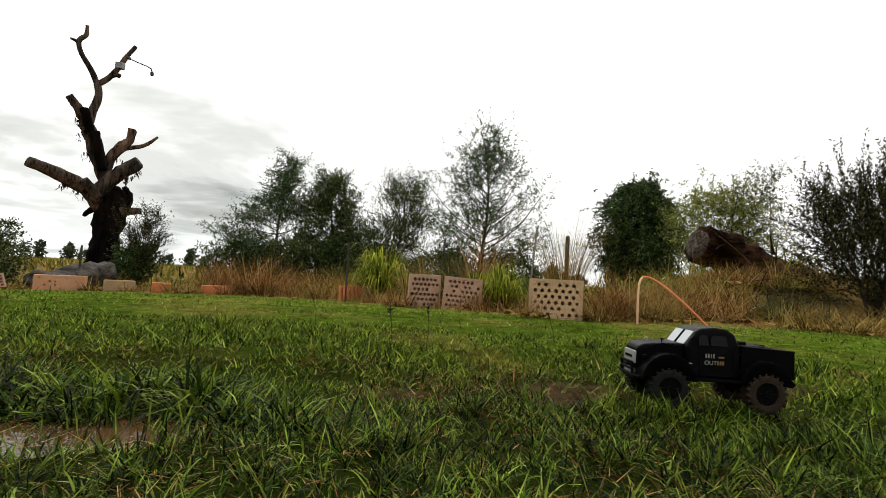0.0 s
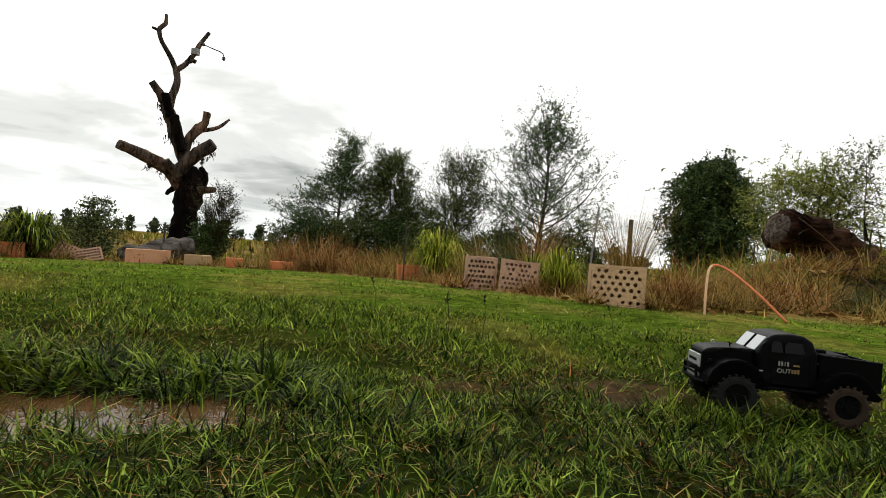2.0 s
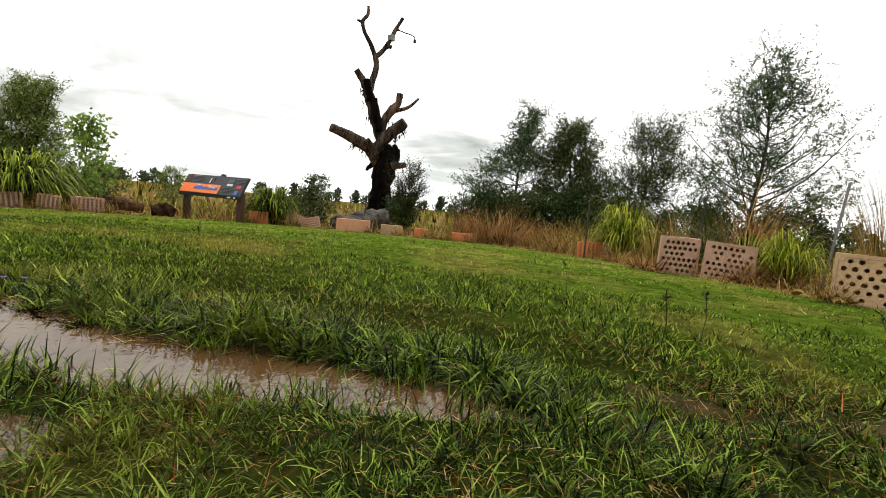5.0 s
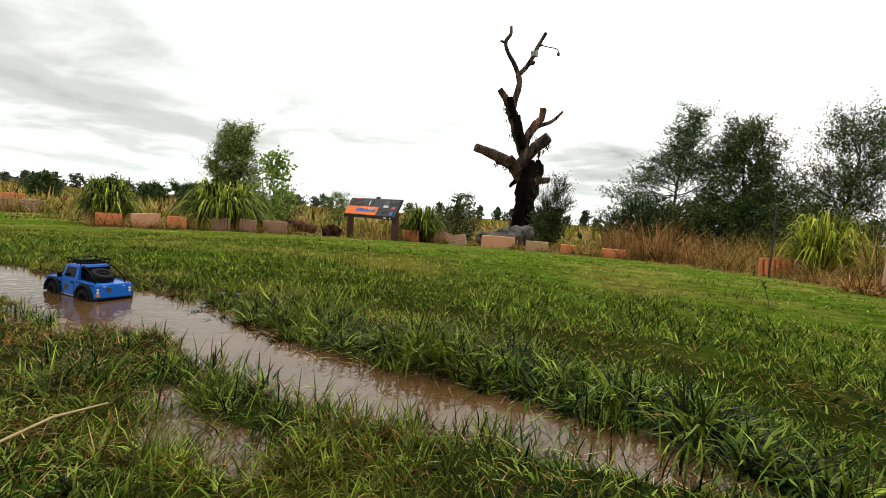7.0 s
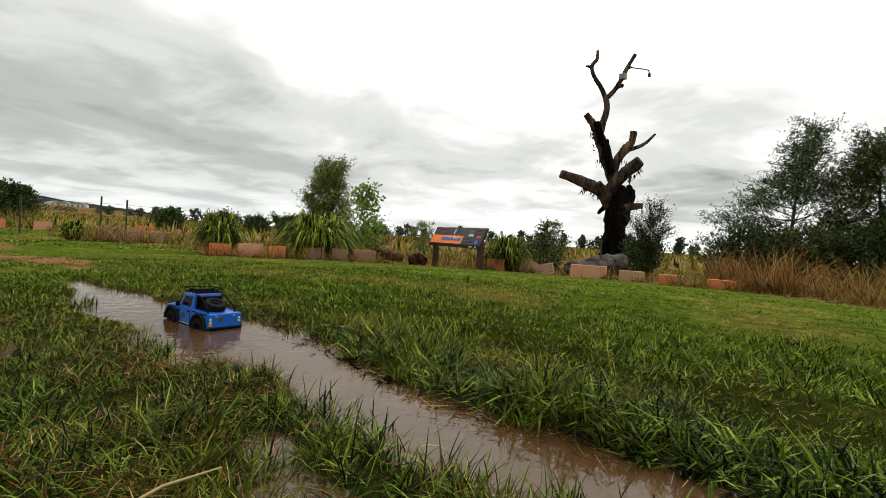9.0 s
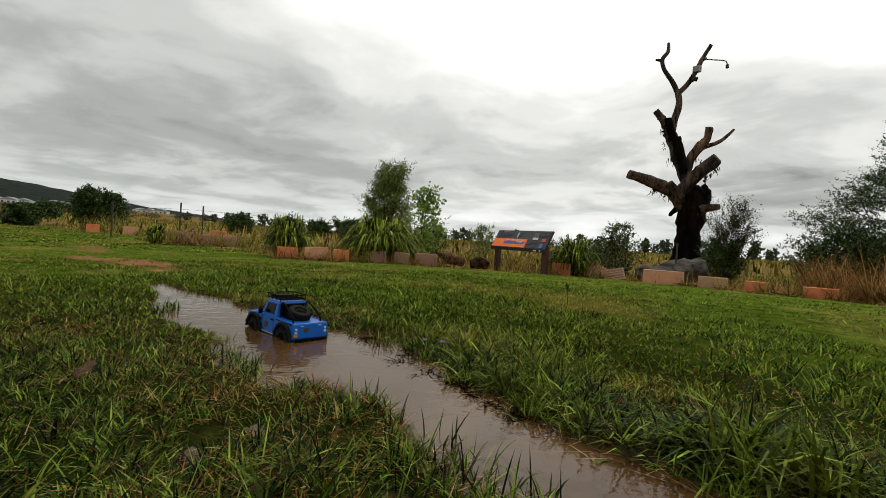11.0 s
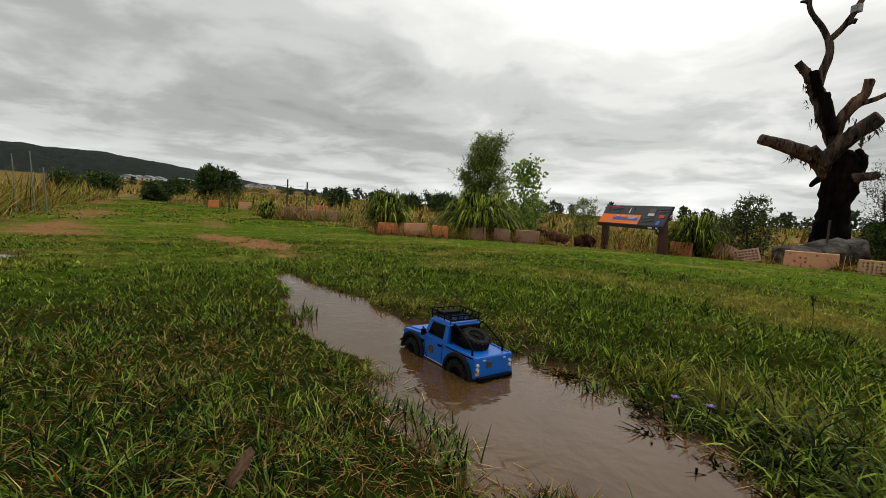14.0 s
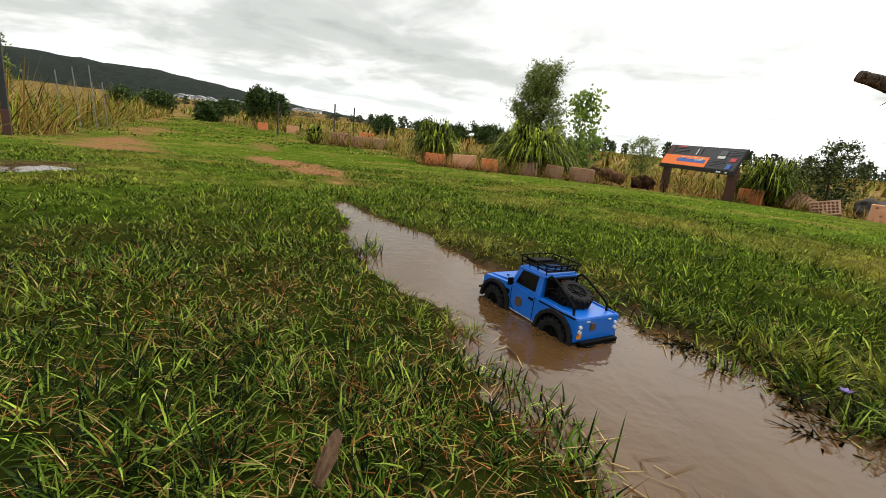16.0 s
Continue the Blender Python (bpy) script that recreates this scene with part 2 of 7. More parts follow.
M["blue"] = plain("blue_plastic_paint", (0.003, 0.110, 0.48), 0.34, spec=0.4, grain=0.12, scale=90, coat=0.12)
M["blackpaint"] = plain("satin_black_paint", (0.0020, 0.0020, 0.0024), 0.36, spec=0.05, grain=0.3, scale=90)
M["blackplastic"] = plain("black_plastic", (0.0030, 0.0030, 0.0034), 0.55, spec=0.05, grain=0.3, scale=200)
M["rubber"] = plain("tyre_rubber", (0.012, 0.012, 0.012), 0.8, spec=0.12, grain=0.4, scale=150, bump=0.3)
M["muddy_rubber"] = plain("muddy_tyre_rubber", (0.034, 0.021, 0.013), 0.85, spec=0.2, grain=0.7, scale=120, bump=0.4)
M["glass_dark"] = plain("smoked_window_film", (0.003, 0.003, 0.0035), 0.15, spec=0.15, grain=0.1)
M["glass_grey"] = plain("grey_window_film", (0.42, 0.44, 0.46), 0.14, spec=0.6, grain=0.08)
M["silver"] = plain("silver_plastic", (0.45, 0.46, 0.47), 0.35, 0.4, grain=0.2)
M["lamp_amber"] = plain("amber_lens", (0.55, 0.20, 0.02), 0.25)
M["lamp_white"] = plain("clear_lens", (0.6, 0.6, 0.58), 0.2)
M["badge"] = plain("gold_badge", (0.075, 0.042, 0.014), 0.5, grain=0.6, scale=300)
M["pale_straw"] = plain("pale_dry_stalk", (0.36, 0.27, 0.13), 0.7, spec=0.1, grain=0.4, scale=90)
M["text"] = plain("grey_lettering", (0.26, 0.25, 0.22), 0.6, grain=0.4, scale=400)
M["text_gold"] = plain("gold_lettering", (0.22, 0.13, 0.035), 0.6, grain=0.4, scale=400)
M["text_red"] = plain("red_lettering", (0.55, 0.03, 0.03), 0.6, grain=0.2)
M["sign_dark"] = plain("charcoal_sign_print", (0.014, 0.015, 0.018), 0.4, grain=0.3, scale=8)
M["sign_orange"] = plain("orange_sign_print", (0.92, 0.185, 0.02), 0.4, grain=0.1, scale=8)
M["sign_steel"] = plain("rust_brown_painted_steel", (0.060, 0.017, 0.011), 0.55, grain=0.5, scale=12, bump=0.1)
M["sign_black"] = plain("black_steel", (0.010, 0.010, 0.011), 0.5, grain=0.3, scale=12)
M["sign_white"] = plain("white_sign_print", (0.62, 0.62, 0.60), 0.5, grain=0.1)
M["sign_blue"] = plain("blue_sign_print", (0.05, 0.12, 0.42), 0.45, grain=0.2, scale=30)
M["sign_grey"] = plain("grey_sign_print", (0.075, 0.078, 0.082), 0.45, grain=0.3, scale=30)
M["sign_red"] = plain("red_sign_print", (0.55, 0.04, 0.05), 0.45, grain=0.2, scale=30)
M["steel"] = plain("weathered_steel", (0.06, 0.052, 0.046), 0.6, 0.3, grain=0.6, scale=40, bump=0.2)
M["galv"] = plain("grey_galvanised_steel", (0.22, 0.22, 0.215), 0.5, 0.5, grain=0.4, scale=30)
M["pipe_pale"] = plain("sun_bleached_pipe", (0.66, 0.40, 0.22), 0.6, grain=0.35, scale=25)
M["pipe"] = plain("faded_orange_pipe", (0.72, 0.20, 0.07), 0.55, grain=0.35, scale=25)
M["roof_grey"] = plain("grey_roof", (0.25, 0.26, 0.28), 0.6, grain=0.3, scale=0.3)
M["wall_white"] = plain("white_house_wall", (0.62, 0.63, 0.64), 0.8, grain=0.2, scale=0.3)
M["window_dark"] = plain("dark_house_window", (0.03, 0.035, 0.04), 0.2)


def earth():
    k = Mat("soil_thatch_and_gap_shade", 1.0, spec=0.0)
    w = k.where()
    n1, n2, n3 = k.noise(1.3, 5, 0.6, vec=w), k.noise(22, 8, 0.65, vec=w), k.noise(130, 5, 0.6, vec=w)
    soil = k.ramp(n2, [(0.3, (0.028, 0.016, 0.009)), (0.55, (0.070, 0.042, 0.024)), (0.75, (0.13, 0.080, 0.045))])
    # near-black green puts the shade between near blades into the ground colour
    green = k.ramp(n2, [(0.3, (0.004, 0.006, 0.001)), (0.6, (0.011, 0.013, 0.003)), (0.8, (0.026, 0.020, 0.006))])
    # turf: paler ground farther off, standing in for lit blade tips
    turf = k.ramp(n2, [(0.3, (0.030, 0.055, 0.005)), (0.6, (0.080, 0.120, 0.012)), (0.8, (0.17, 0.170, 0.032))])
    turf = k.mix(k.ramp(n1, [(0.48, 0.0), (0.66, 0.65)]), turf, k.ramp(n2, [(0.3, (0.12, 0.085, 0.022)), (0.7, (0.28, 0.21, 0.06))]))
    # the same shadow and highlight contrast, painted into the turf by noise
    turf = k.mix(0.6, turf, k.ramp(k.noise(15, 3.0, 0.65, vec=w), [(0.34, 0.45), (0.50, 1.15), (0.66, 1.8)]), "MULTIPLY")
    tan = k.ramp(n2, [(0.3, (0.13, 0.085, 0.03)), (0.7, (0.34, 0.23, 0.085))])
    clay_c = k.ramp(n2, [(0.3, (0.13, 0.060, 0.028)), (0.7, (0.31, 0.155, 0.075))])
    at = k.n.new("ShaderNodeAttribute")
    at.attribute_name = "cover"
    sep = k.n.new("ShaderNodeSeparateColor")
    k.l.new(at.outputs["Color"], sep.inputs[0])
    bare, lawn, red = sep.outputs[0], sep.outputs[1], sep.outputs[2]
    # alpha blends from the painted gap shade to the paler turf
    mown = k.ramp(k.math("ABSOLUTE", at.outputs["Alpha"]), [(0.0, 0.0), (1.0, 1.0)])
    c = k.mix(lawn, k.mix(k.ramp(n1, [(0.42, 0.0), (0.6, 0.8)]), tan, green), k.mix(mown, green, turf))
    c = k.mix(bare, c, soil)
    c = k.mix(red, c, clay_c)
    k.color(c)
    return k.bump(k.math("ADD", n2, k.math("MULTIPLY", n3, 0.4)), 0.6, 0.012).m


M["earth"] = earth()


def muddy_water():
    k = Mat("muddy_puddle_water", 0.045, spec=0.24)
    w = k.where()
    n = k.noise(5.0, 4, 0.5, 0.5, vec=w)
    k.color(k.ramp(n, [(0.3, (0.060, 0.031, 0.011)), (0.7, (0.094, 0.051, 0.020))]))
    r = k.math("ADD", k.noise(14, 3, 0.5, 0.8, vec=w), k.math("MULTIPLY", k.noise(55, 2, 0.5, vec=w), 0.35))
    return k.bump(r, 0.16, 0.012).m


M["water"] = muddy_water()


def hillside():
    k = Mat("wooded_hillside", 0.95, spec=0.1)
    n = k.noise(0.05, 8, 0.7, vec=k.where())
    k.color(k.ramp(n, [(0.35, (0.006, 0.009, 0.008)), (0.6, (0.014, 0.020, 0.014)), (0.8, (0.027, 0.031, 0.021))]))
    return k.bump(n, 0.7, 8.0).m


M["hill"] = hillside()


# ---- mesh helpers ----
rng = np.random.default_rng(7)


def mesh_of(name, verts, tris, mats, idx=None, smooth=False):
    """A mesh from arrays of corners and triangles."""
    verts, tris = np.asarray(verts, np.float32).reshape(-1, 3), np.asarray(tris, np.int32).reshape(-1, 3)
    me = bpy.data.meshes.new(name)
    me.vertices.add(len(verts)), me.loops.add(tris.size), me.polygons.add(len(tris))
    me.vertices.foreach_set("co", verts.ravel())
    me.loops.foreach_set("vertex_index", tris.ravel())
    me.polygons.foreach_set("loop_start", np.arange(0, tris.size, 3, dtype=np.int32))
    for m in mats if isinstance(mats, (list, tuple)) else [mats]:
        me.materials.append(m)
    if idx is not None:
        me.polygons.foreach_set("material_index", np.asarray(idx, np.int32))
    if smooth:
        me.polygons.foreach_set("use_smooth", np.ones(len(tris), bool))
    me.update(calc_edges=True)
    return me


def part(name, bm, material, parent=None, label="", m=None, smooth=False):
    """Links a bmesh as one mesh object, under a thing or a part."""
    bmesh.ops.recalc_face_normals(bm, faces=bm.faces)
    me = bpy.data.meshes.new(name)
    bm.to_mesh(me)
    bm.free()
    me.materials.append(material)
    if smooth:
        me.polygons.foreach_set("use_smooth", np.ones(len(me.polygons), bool))
    ob = new(name, me)
    if parent:
        ob.parent = parent
    if m is not None:
        ob.matrix_basis = m
    if label:
        ob["label"] = label
    return ob


def child(name, me, parent, label=""):
    ob = new(name, me)
    ob.parent = parent
    if label:
        ob["label"] = label
    return ob


def thing(name, label, category, m=None, group=""):
    ob = new(name)
    ob.empty_display_size = 0.05
    if m is not None:
        ob.matrix_basis = m
    return tagged(ob, label, category, group)


def box(sx, sy, sz, at=(0, 0, 0), bevel=0.0, seg=2, turn=None):
    """A bevelled box, centred at a place."""
    bm = bmesh.new()
    bmesh.ops.create_cube(bm, size=1)
    bmesh.ops.scale(bm, vec=(sx, sy, sz), verts=bm.verts)
    if bevel:
        bmesh.ops.bevel(bm, geom=bm.edges[:], offset=bevel, segments=seg, affect="EDGES", profile=0.6)
    if turn is not None:
        bmesh.ops.transform(bm, matrix=turn, verts=bm.verts)
    bmesh.ops.translate(bm, vec=at, verts=bm.verts)
    return bm


def add(bm, other):
    me = bpy.data.meshes.new("joining")
    other.to_mesh(me)
    other.free()
    bm.from_mesh(me)
    bpy.data.meshes.remove(me)
    return bm


def prism(profile, y0, y1, bevel=0.0, seg=2):
    """A side outline (x, z) drawn out from y0 to y1."""
    bm = bmesh.new()
    a = [bm.verts.new((x, y0, z)) for x, z in profile]
    b = [bm.verts.new((x, y1, z)) for x, z in profile]
    bm.faces.new(a), bm.faces.new(b[::-1])
    for i in range(len(a)):
        j = (i + 1) % len(a)
        bm.faces.new((a[i], b[i], b[j], a[j]))
    if bevel:
        bmesh.ops.bevel(bm, geom=bm.edges[:], offset=bevel, segments=seg, affect="EDGES", profile=0.6, clamp_overlap=True)
    return bm


def tube_arrays(points, radii, sides=10, rough=0.0, seed=0, cap=True):
    """Corners and triangles of a tube along points, uneven by rough."""
    pts, radii = [Vector(p) for p in points], list(radii)
    vs, ts = [], []
    side = None
    for i, p in enumerate(pts):
        d = (pts[min(i + 1, len(pts) - 1)] - pts[max(i - 1, 0)]).normalized()
        if side is None:
            side = d.orthogonal().normalized()
        side = (side - d * side.dot(d)).normalized()
        up = d.cross(side)
        for k in range(sides):
            a = 2 * math.pi * k / sides
            w = side * math.cos(a) + up * math.sin(a)
            q = p + w * radii[i]
            if rough:
                f = noise.noise(Vector((w.x * 1.6 + seed, w.y * 1.6, w.z * 1.6 + i * 0.35))) * 0.7 + noise.noise(q * (1.1 / max(radii[i], 0.01)) + Vector((seed, 0, 0))) * 0.5
                q = p + w * radii[i] * (1 + rough * f)
            vs.append(q)
    for i in range(len(pts) - 1):
        for k in range(sides):
            a, b = i * sides + k, i * sides + (k + 1) % sides
            ts += [(a, b, b + sides), (a, b + sides, a + sides)]
    if cap:
        for i, flip in ((0, True), (len(pts) - 1, False)):
            vs.append(pts[i])
            c = len(vs) - 1
            for k in range(sides):
                a, b = i * sides + k, i * sides + (k + 1) % sides
                ts.append((c, b, a) if flip else (c, a, b))
    return np.array([tuple(v) for v in vs]), np.array(ts)


def smooth_line(points, radii, steps=5):
    """A finer, curved line through points."""
    P = [Vector(p) for p in points]
    out, rad = [], []
    for i in range(len(P) - 1):
        a, b, c, d = P[max(i - 1, 0)], P[i], P[i + 1], P[min(i + 2, len(P) - 1)]
        for s in range(steps):
            t = s / steps
            out.append(0.5 * (2 * b + (c - a) * t + (2 * a - 5 * b + 4 * c - d) * t * t + (3 * b - a - 3 * c + d) * t ** 3))
            rad.append(radii[i] * (1 - t) + radii[i + 1] * t)
    return out + [P[-1]], rad + [radii[-1]]


def tube(name, points, radii, material, parent, sides=10, rough=0.0, seed=0, steps=4, label=""):
    p, r = smooth_line(points, radii, steps) if steps > 1 else (points, radii)
    v, t = tube_arrays(p, r, sides, rough, seed)
    return child(name, mesh_of(name, v, t, material, smooth=True), parent, label)


def rod_bm(points, radius, sides=6):
    v, t = tube_arrays(points, [radius] * len(points), sides)
    bm = bmesh.new()
    vs = [bm.verts.new(q) for q in v]
    for f in t:
        bm.faces.new([vs[i] for i in f])
    return bm


def blades(base, height, width, az, lean, bend, seg=3, twist=None, late=1.0):
    """Ribbons that rise from base, lean and bend over towards az. Returns corners and triangles."""
    n = len(base)
    h, w = np.broadcast_to(height, n)[:, None], np.broadcast_to(width, n)
    t = np.arange(seg + 1) / seg
    ang = np.broadcast_to(lean, n)[:, None] + np.broadcast_to(bend, n)[:, None] * (t[None, :] + 0.5 / seg) ** late
    dz, dr = np.cos(ang) * h / seg, np.sin(ang) * h / seg
    z = np.concatenate([np.zeros((n, 1)), np.cumsum(dz[:, :-1], 1)], 1)
    r = np.concatenate([np.zeros((n, 1)), np.cumsum(dr[:, :-1], 1)], 1)
    c = base[:, None, :] + np.stack([np.cos(az)[:, None] * r, np.sin(az)[:, None] * r, z], -1)
    tw = az + math.pi / 2 if twist is None else az + math.pi / 2 + twist
    sx, sy = np.cos(tw), np.sin(tw)
    wide = w[:, None] * (1 - 0.75 * t[None, :-1] ** 2) * 0.5
    off = np.stack([sx[:, None] * wide, sy[:, None] * wide, 0 * wide], -1)
    left, right = c[:, :-1] - off, c[:, :-1] + off
    v = np.concatenate([np.stack([left, right], 2).reshape(n, 2 * seg, 3), c[:, -1:]], 1)
    per = 2 * seg + 1
    tri = []
    for s in range(seg - 1):
        a = 2 * s
        tri += [(a, a + 1, a + 3), (a, a + 3, a + 2)]
    tri.append((2 * seg - 2, 2 * seg - 1, 2 * seg))
    tri = np.array(tri)[None] + (np.arange(n) * per)[:, None, None]
    return v.reshape(-1, 3), tri.reshape(-1, 3)


def arched(base, crest, top, reach, tip, az, width, cut, seg=8):
    """Ribbons that rise from base, pass under the control point (crest, top) and hang to (reach, tip), out towards az; cut: the share of that line they reach."""
    n = len(base)
    t = np.arange(seg + 1) / seg
    along = t[None] * cut[:, None]
    b1, b2 = 2 * along * (1 - along), along ** 2
    r = b1 * crest[:, None] + b2 * reach[:, None]
    z = b1 * top[:, None] + b2 * tip[:, None]
    c = base[:, None, :] + np.stack([np.cos(az)[:, None] * r, np.sin(az)[:, None] * r, z], -1)
    tw = az + math.pi / 2 + rng.normal(0, 0.5, n)
    half = width[:, None] * np.interp(t, [0, 0.3, 0.7, 1], [0.7, 1.0, 0.8, 0.0])[None, :-1] * 0.5
    off = np.stack([np.cos(tw)[:, None] * half, np.sin(tw)[:, None] * half, 0 * half], -1)
    v = np.concatenate([np.stack([c[:, :-1] - off, c[:, :-1] + off], 2).reshape(n, 2 * seg, 3), c[:, -1:]], 1)
    tri = []
    for k in range(seg - 1):
        q = 2 * k
        tri += [(q, q + 1, q + 3), (q, q + 3, q + 2)]
    tri.append((2 * seg - 2, 2 * seg - 1, 2 * seg))
    tri = np.array(tri)[None] + (np.arange(n) * (2 * seg + 1))[:, None, None]
    return v.reshape(-1, 3), tri.reshape(-1, 3)


def joined(pieces):
    """Arrays of several pieces as one, with a material slot each."""
    vs, ts, ix, at = [], [], [], 0
    for v, t, i in pieces:
        vs.append(v), ts.append(t + at), ix.append(np.broadcast_to(i, len(t)))
        at += len(v)
    return np.concatenate(vs), np.concatenate(ts), np.concatenate(ix)


# ---- the lie of the land ----
# puddle in a wheel rut: x, y of the middle, half width
RUT = np.array([(-2.36, -0.09, 0.025), (-2.2, -0.05, 0.055), (-2.0, 0.005, 0.075), (-1.82, 0.045, 0.105), (-1.7, 0.08, 0.118), (-1.6, 0.14, 0.118), (-1.5, 0.185, 0.130), (-1.4, 0.215, 0.140),
                (-1.27, 0.250, 0.155), (-1.15, 0.270, 0.130), (-1.05, 0.315, 0.092), (-0.95, 0.330, 0.090), (-0.84, 0.332, 0.092), (-0.72, 0.372, 0.092), (-0.6, 0.410, 0.098), (-0.5, 0.470, 0.080), (-0.4, 0.497, 0.074), (-0.32, 0.525, 0.058), (-0.24, 0.545, 0.02)])
WATER_Z = -0.036
# wet hollows beside the rut: x, y, half width, depth
HOLLOWS = ((-2.62, -1.06, 0.12, 0.024), (-0.66, 0.172, 0.075, 0.022), (-0.78, 0.175, 0.06, 0.022), (-0.98, 0.09, 0.045, 0.014), (-0.95, 0.03, 0.035, 0.012), (-0.585, 0.20, 0.055, 0.02))


def hollow(x, y):
    """How deep a place lies in one of the wet hollows, 0 to 1."""
    return np.max([np.exp(-(((x - px) / pw) ** 2 + ((y - py) / (pw * 0.6)) ** 2)) for px, py, pw, pd in HOLLOWS], axis=0)


def ease(a, b, x):
    t = np.clip((np.asarray(x, float) - a) / (b - a), 0, 1)
    return t * t * (3 - 2 * t)


def lumps(x, y, s, seed=0.0):
    """Smooth unevenness between -1 and 1."""
    x, y = np.asarray(x, float) * s + seed, np.asarray(y, float) * s - seed * 0.7
    return (np.sin(x * 1.7 + 1.3 * np.sin(y * 1.1 + seed)) + np.sin(y * 2.1 + 1.1 * np.sin(x * 1.3 - seed)) + 0.6 * np.sin((x + y) * 3.3 + seed) + 0.6 * np.sin((x - y) * 2.9)) / 3.2


def rut_side(x, y):
    """How far a place lies from the rut's middle, in half widths."""
    yc = np.interp(x, RUT[:, 0], RUT[:, 1])
    hw = np.interp(x, RUT[:, 0], RUT[:, 2])
    end = np.maximum(np.maximum(RUT[0, 0] - x, x - RUT[-1, 0]), 0) / 0.06
    edge = 0.22 * lumps(x, y, 9, 2.0) + 0.20 * lumps(x, y, 23, 5.0) + 0.10 * lumps(x, y, 51, 1.0)
    return np.hypot((y - yc) / hw * 0.94, end) + edge


def bearing(x, y):
    return np.degrees(np.arctan2(-x, y))


def land(x, y):
    """Height of the soil."""
    x, y = np.asarray(x, float), np.asarray(y, float)
    r, b = np.hypot(x + 0.4, y), bearing(x, y)
    s = np.clip(r - 2.3, 0, 6.0)
    fall = -0.05 * s * s / (s + 0.5) * ease(-25, 5, b)
    fall = np.where((b < -60) & (b > -180), 0.0, fall)
    far = np.clip(r - 25, 0, 300)
    z = fall + far * 0.008 * ease(40, 95, b) - 0.026 + np.clip(r - 330, 0, 100) * 0.05 * ease(80, 95, b)
    near = 1 - ease(3.0, 9.0, r)
    z = z + near * (0.008 * lumps(x, y, 5.0, 1.0) + 0.004 * lumps(x, y, 17, 3.0)) + (1 - near) * 0.02 * lumps(x, y, 1.2, 4.0)
    z = z + 0.52 * np.exp(-(((x - 3.45) / 1.5) ** 2 + ((y - 4.75) / 0.9) ** 2))
    z = z - 0.030 * (1 - ease(0.55, 1.35, rut_side(x, y)))
    for px, py, pw, pd in HOLLOWS:
        z = z - pd * np.exp(-(((x - px) / pw) ** 2 + ((y - py) / (pw * 0.6)) ** 2))
    return z


def near_path(x, y):
    """Distance to the line along which the rut is followed."""
    t = np.clip(((x - 0.0) * -0.9 + (y + 0.05) * -0.09) / (0.9 ** 2 + 0.09 ** 2), 0, 1)
    return np.hypot(x + 0.9 * t, y + 0.05 + 0.09 * t - 0.0)


def edge_of_lawn(b):
    return np.interp(b, [-180, -75, -50, -35, -25, -12, -3, 5, 12, 25, 37, 50, 67, 76, 90, 100, 106, 109, 112, 115, 118, 128, 180],
                     [6, 5.5, 4.2, 3.2, 2.75, 2.62, 2.95, 3.4, 5.48, 7.55, 7.8, 7.85, 7.95, 8.05, 12.2, 22, 30, 21, 12.7, 8.9, 6.9, 6.0, 6])


# worn spots: x, y, half length, half width, heading in degrees, strength, red clay
WORN = [(-4.05, -0.45, 1.15, 0.22, 20, 0.95, 1), (-9.2, -1.40, 1.3, 0.25, 16, 0.6, 1), (-4.75, -1.75, 0.80, 0.30, 35, 0.85, 1), (-7.2, -2.75, 2.2, 0.34, 24, 0.9, 1), (-11.5, -4.0, 2.4, 0.34, 17, 0.75, 1), (-19.0, -6.6, 3.0, 0.5, 18, 0.7, 1),
        (-0.06, 0.73, 0.10, 0.035, -10, 0.5, 0), (0.22, 0.77, 0.11, 0.070, 20, 0.8, 0), (-2.66, -1.12, 0.26, 0.14, 0, 0.9, 0), (0.62, 0.90, 0.16, 0.06, 10, 0.6, 0), (-0.14, 0.62, 0.10, 0.035, -30, 0.5, 0), (-0.33, 0.61, 0.12, 0.030, 10, 0.45, 0)]


def worn(x, y, red=None):
    out = np.zeros(np.broadcast(x, y).shape)
    for cx, cy, l, w, a, k, is_red in WORN:
        if red is not None and is_red != red:
            continue
        c, s = math.cos(radians(a)), math.sin(radians(a))
        u, v = (x - cx) * c + (y - cy) * s, -(x - cx) * s + (y - cy) * c
        d = np.hypot(u / l, v / w) + 0.35 * lumps(x, y, 6, 8.0) + 0.2 * lumps(x, y, 19, 2.0)
        out = np.maximum(out, k * (1 - ease(0.6, 1.15, d)))
    return out


def spread(lo, hi, fine_lo, fine_hi, step, grow):
    a = list(np.arange(fine_lo, fine_hi + step / 2, step))
    s, up = step, [a[-1]]
    while up[-1] < hi:
        s *= grow
        up.append(up[-1] + s)
    s, dn = step, [a[0]]
    while dn[-1] > lo:
        s *= grow
        dn.append(dn[-1] - s)
    return np.array(dn[:0:-1] + a + up[1:])


def mown_share(x, y):
    """How far the lawn is kept mown, away from the trodden wheel tracks."""
    s = 0.93 * y + 0.37 * x + 0.12 * lumps(x, y, 3.0, 2.0)
    north = ease(-0.16, 0.24, s - np.interp(x, [-3.0, -1.6, -1.0, -0.7, 0.5], [-1.0, -0.32, 0.15, 0.45, 0.90]))
    west = ease(1.35, 2.3, -x + 0.35 * lumps(x, y, 1.7, 6.0))
    return np.maximum(north, 0.9 * west)


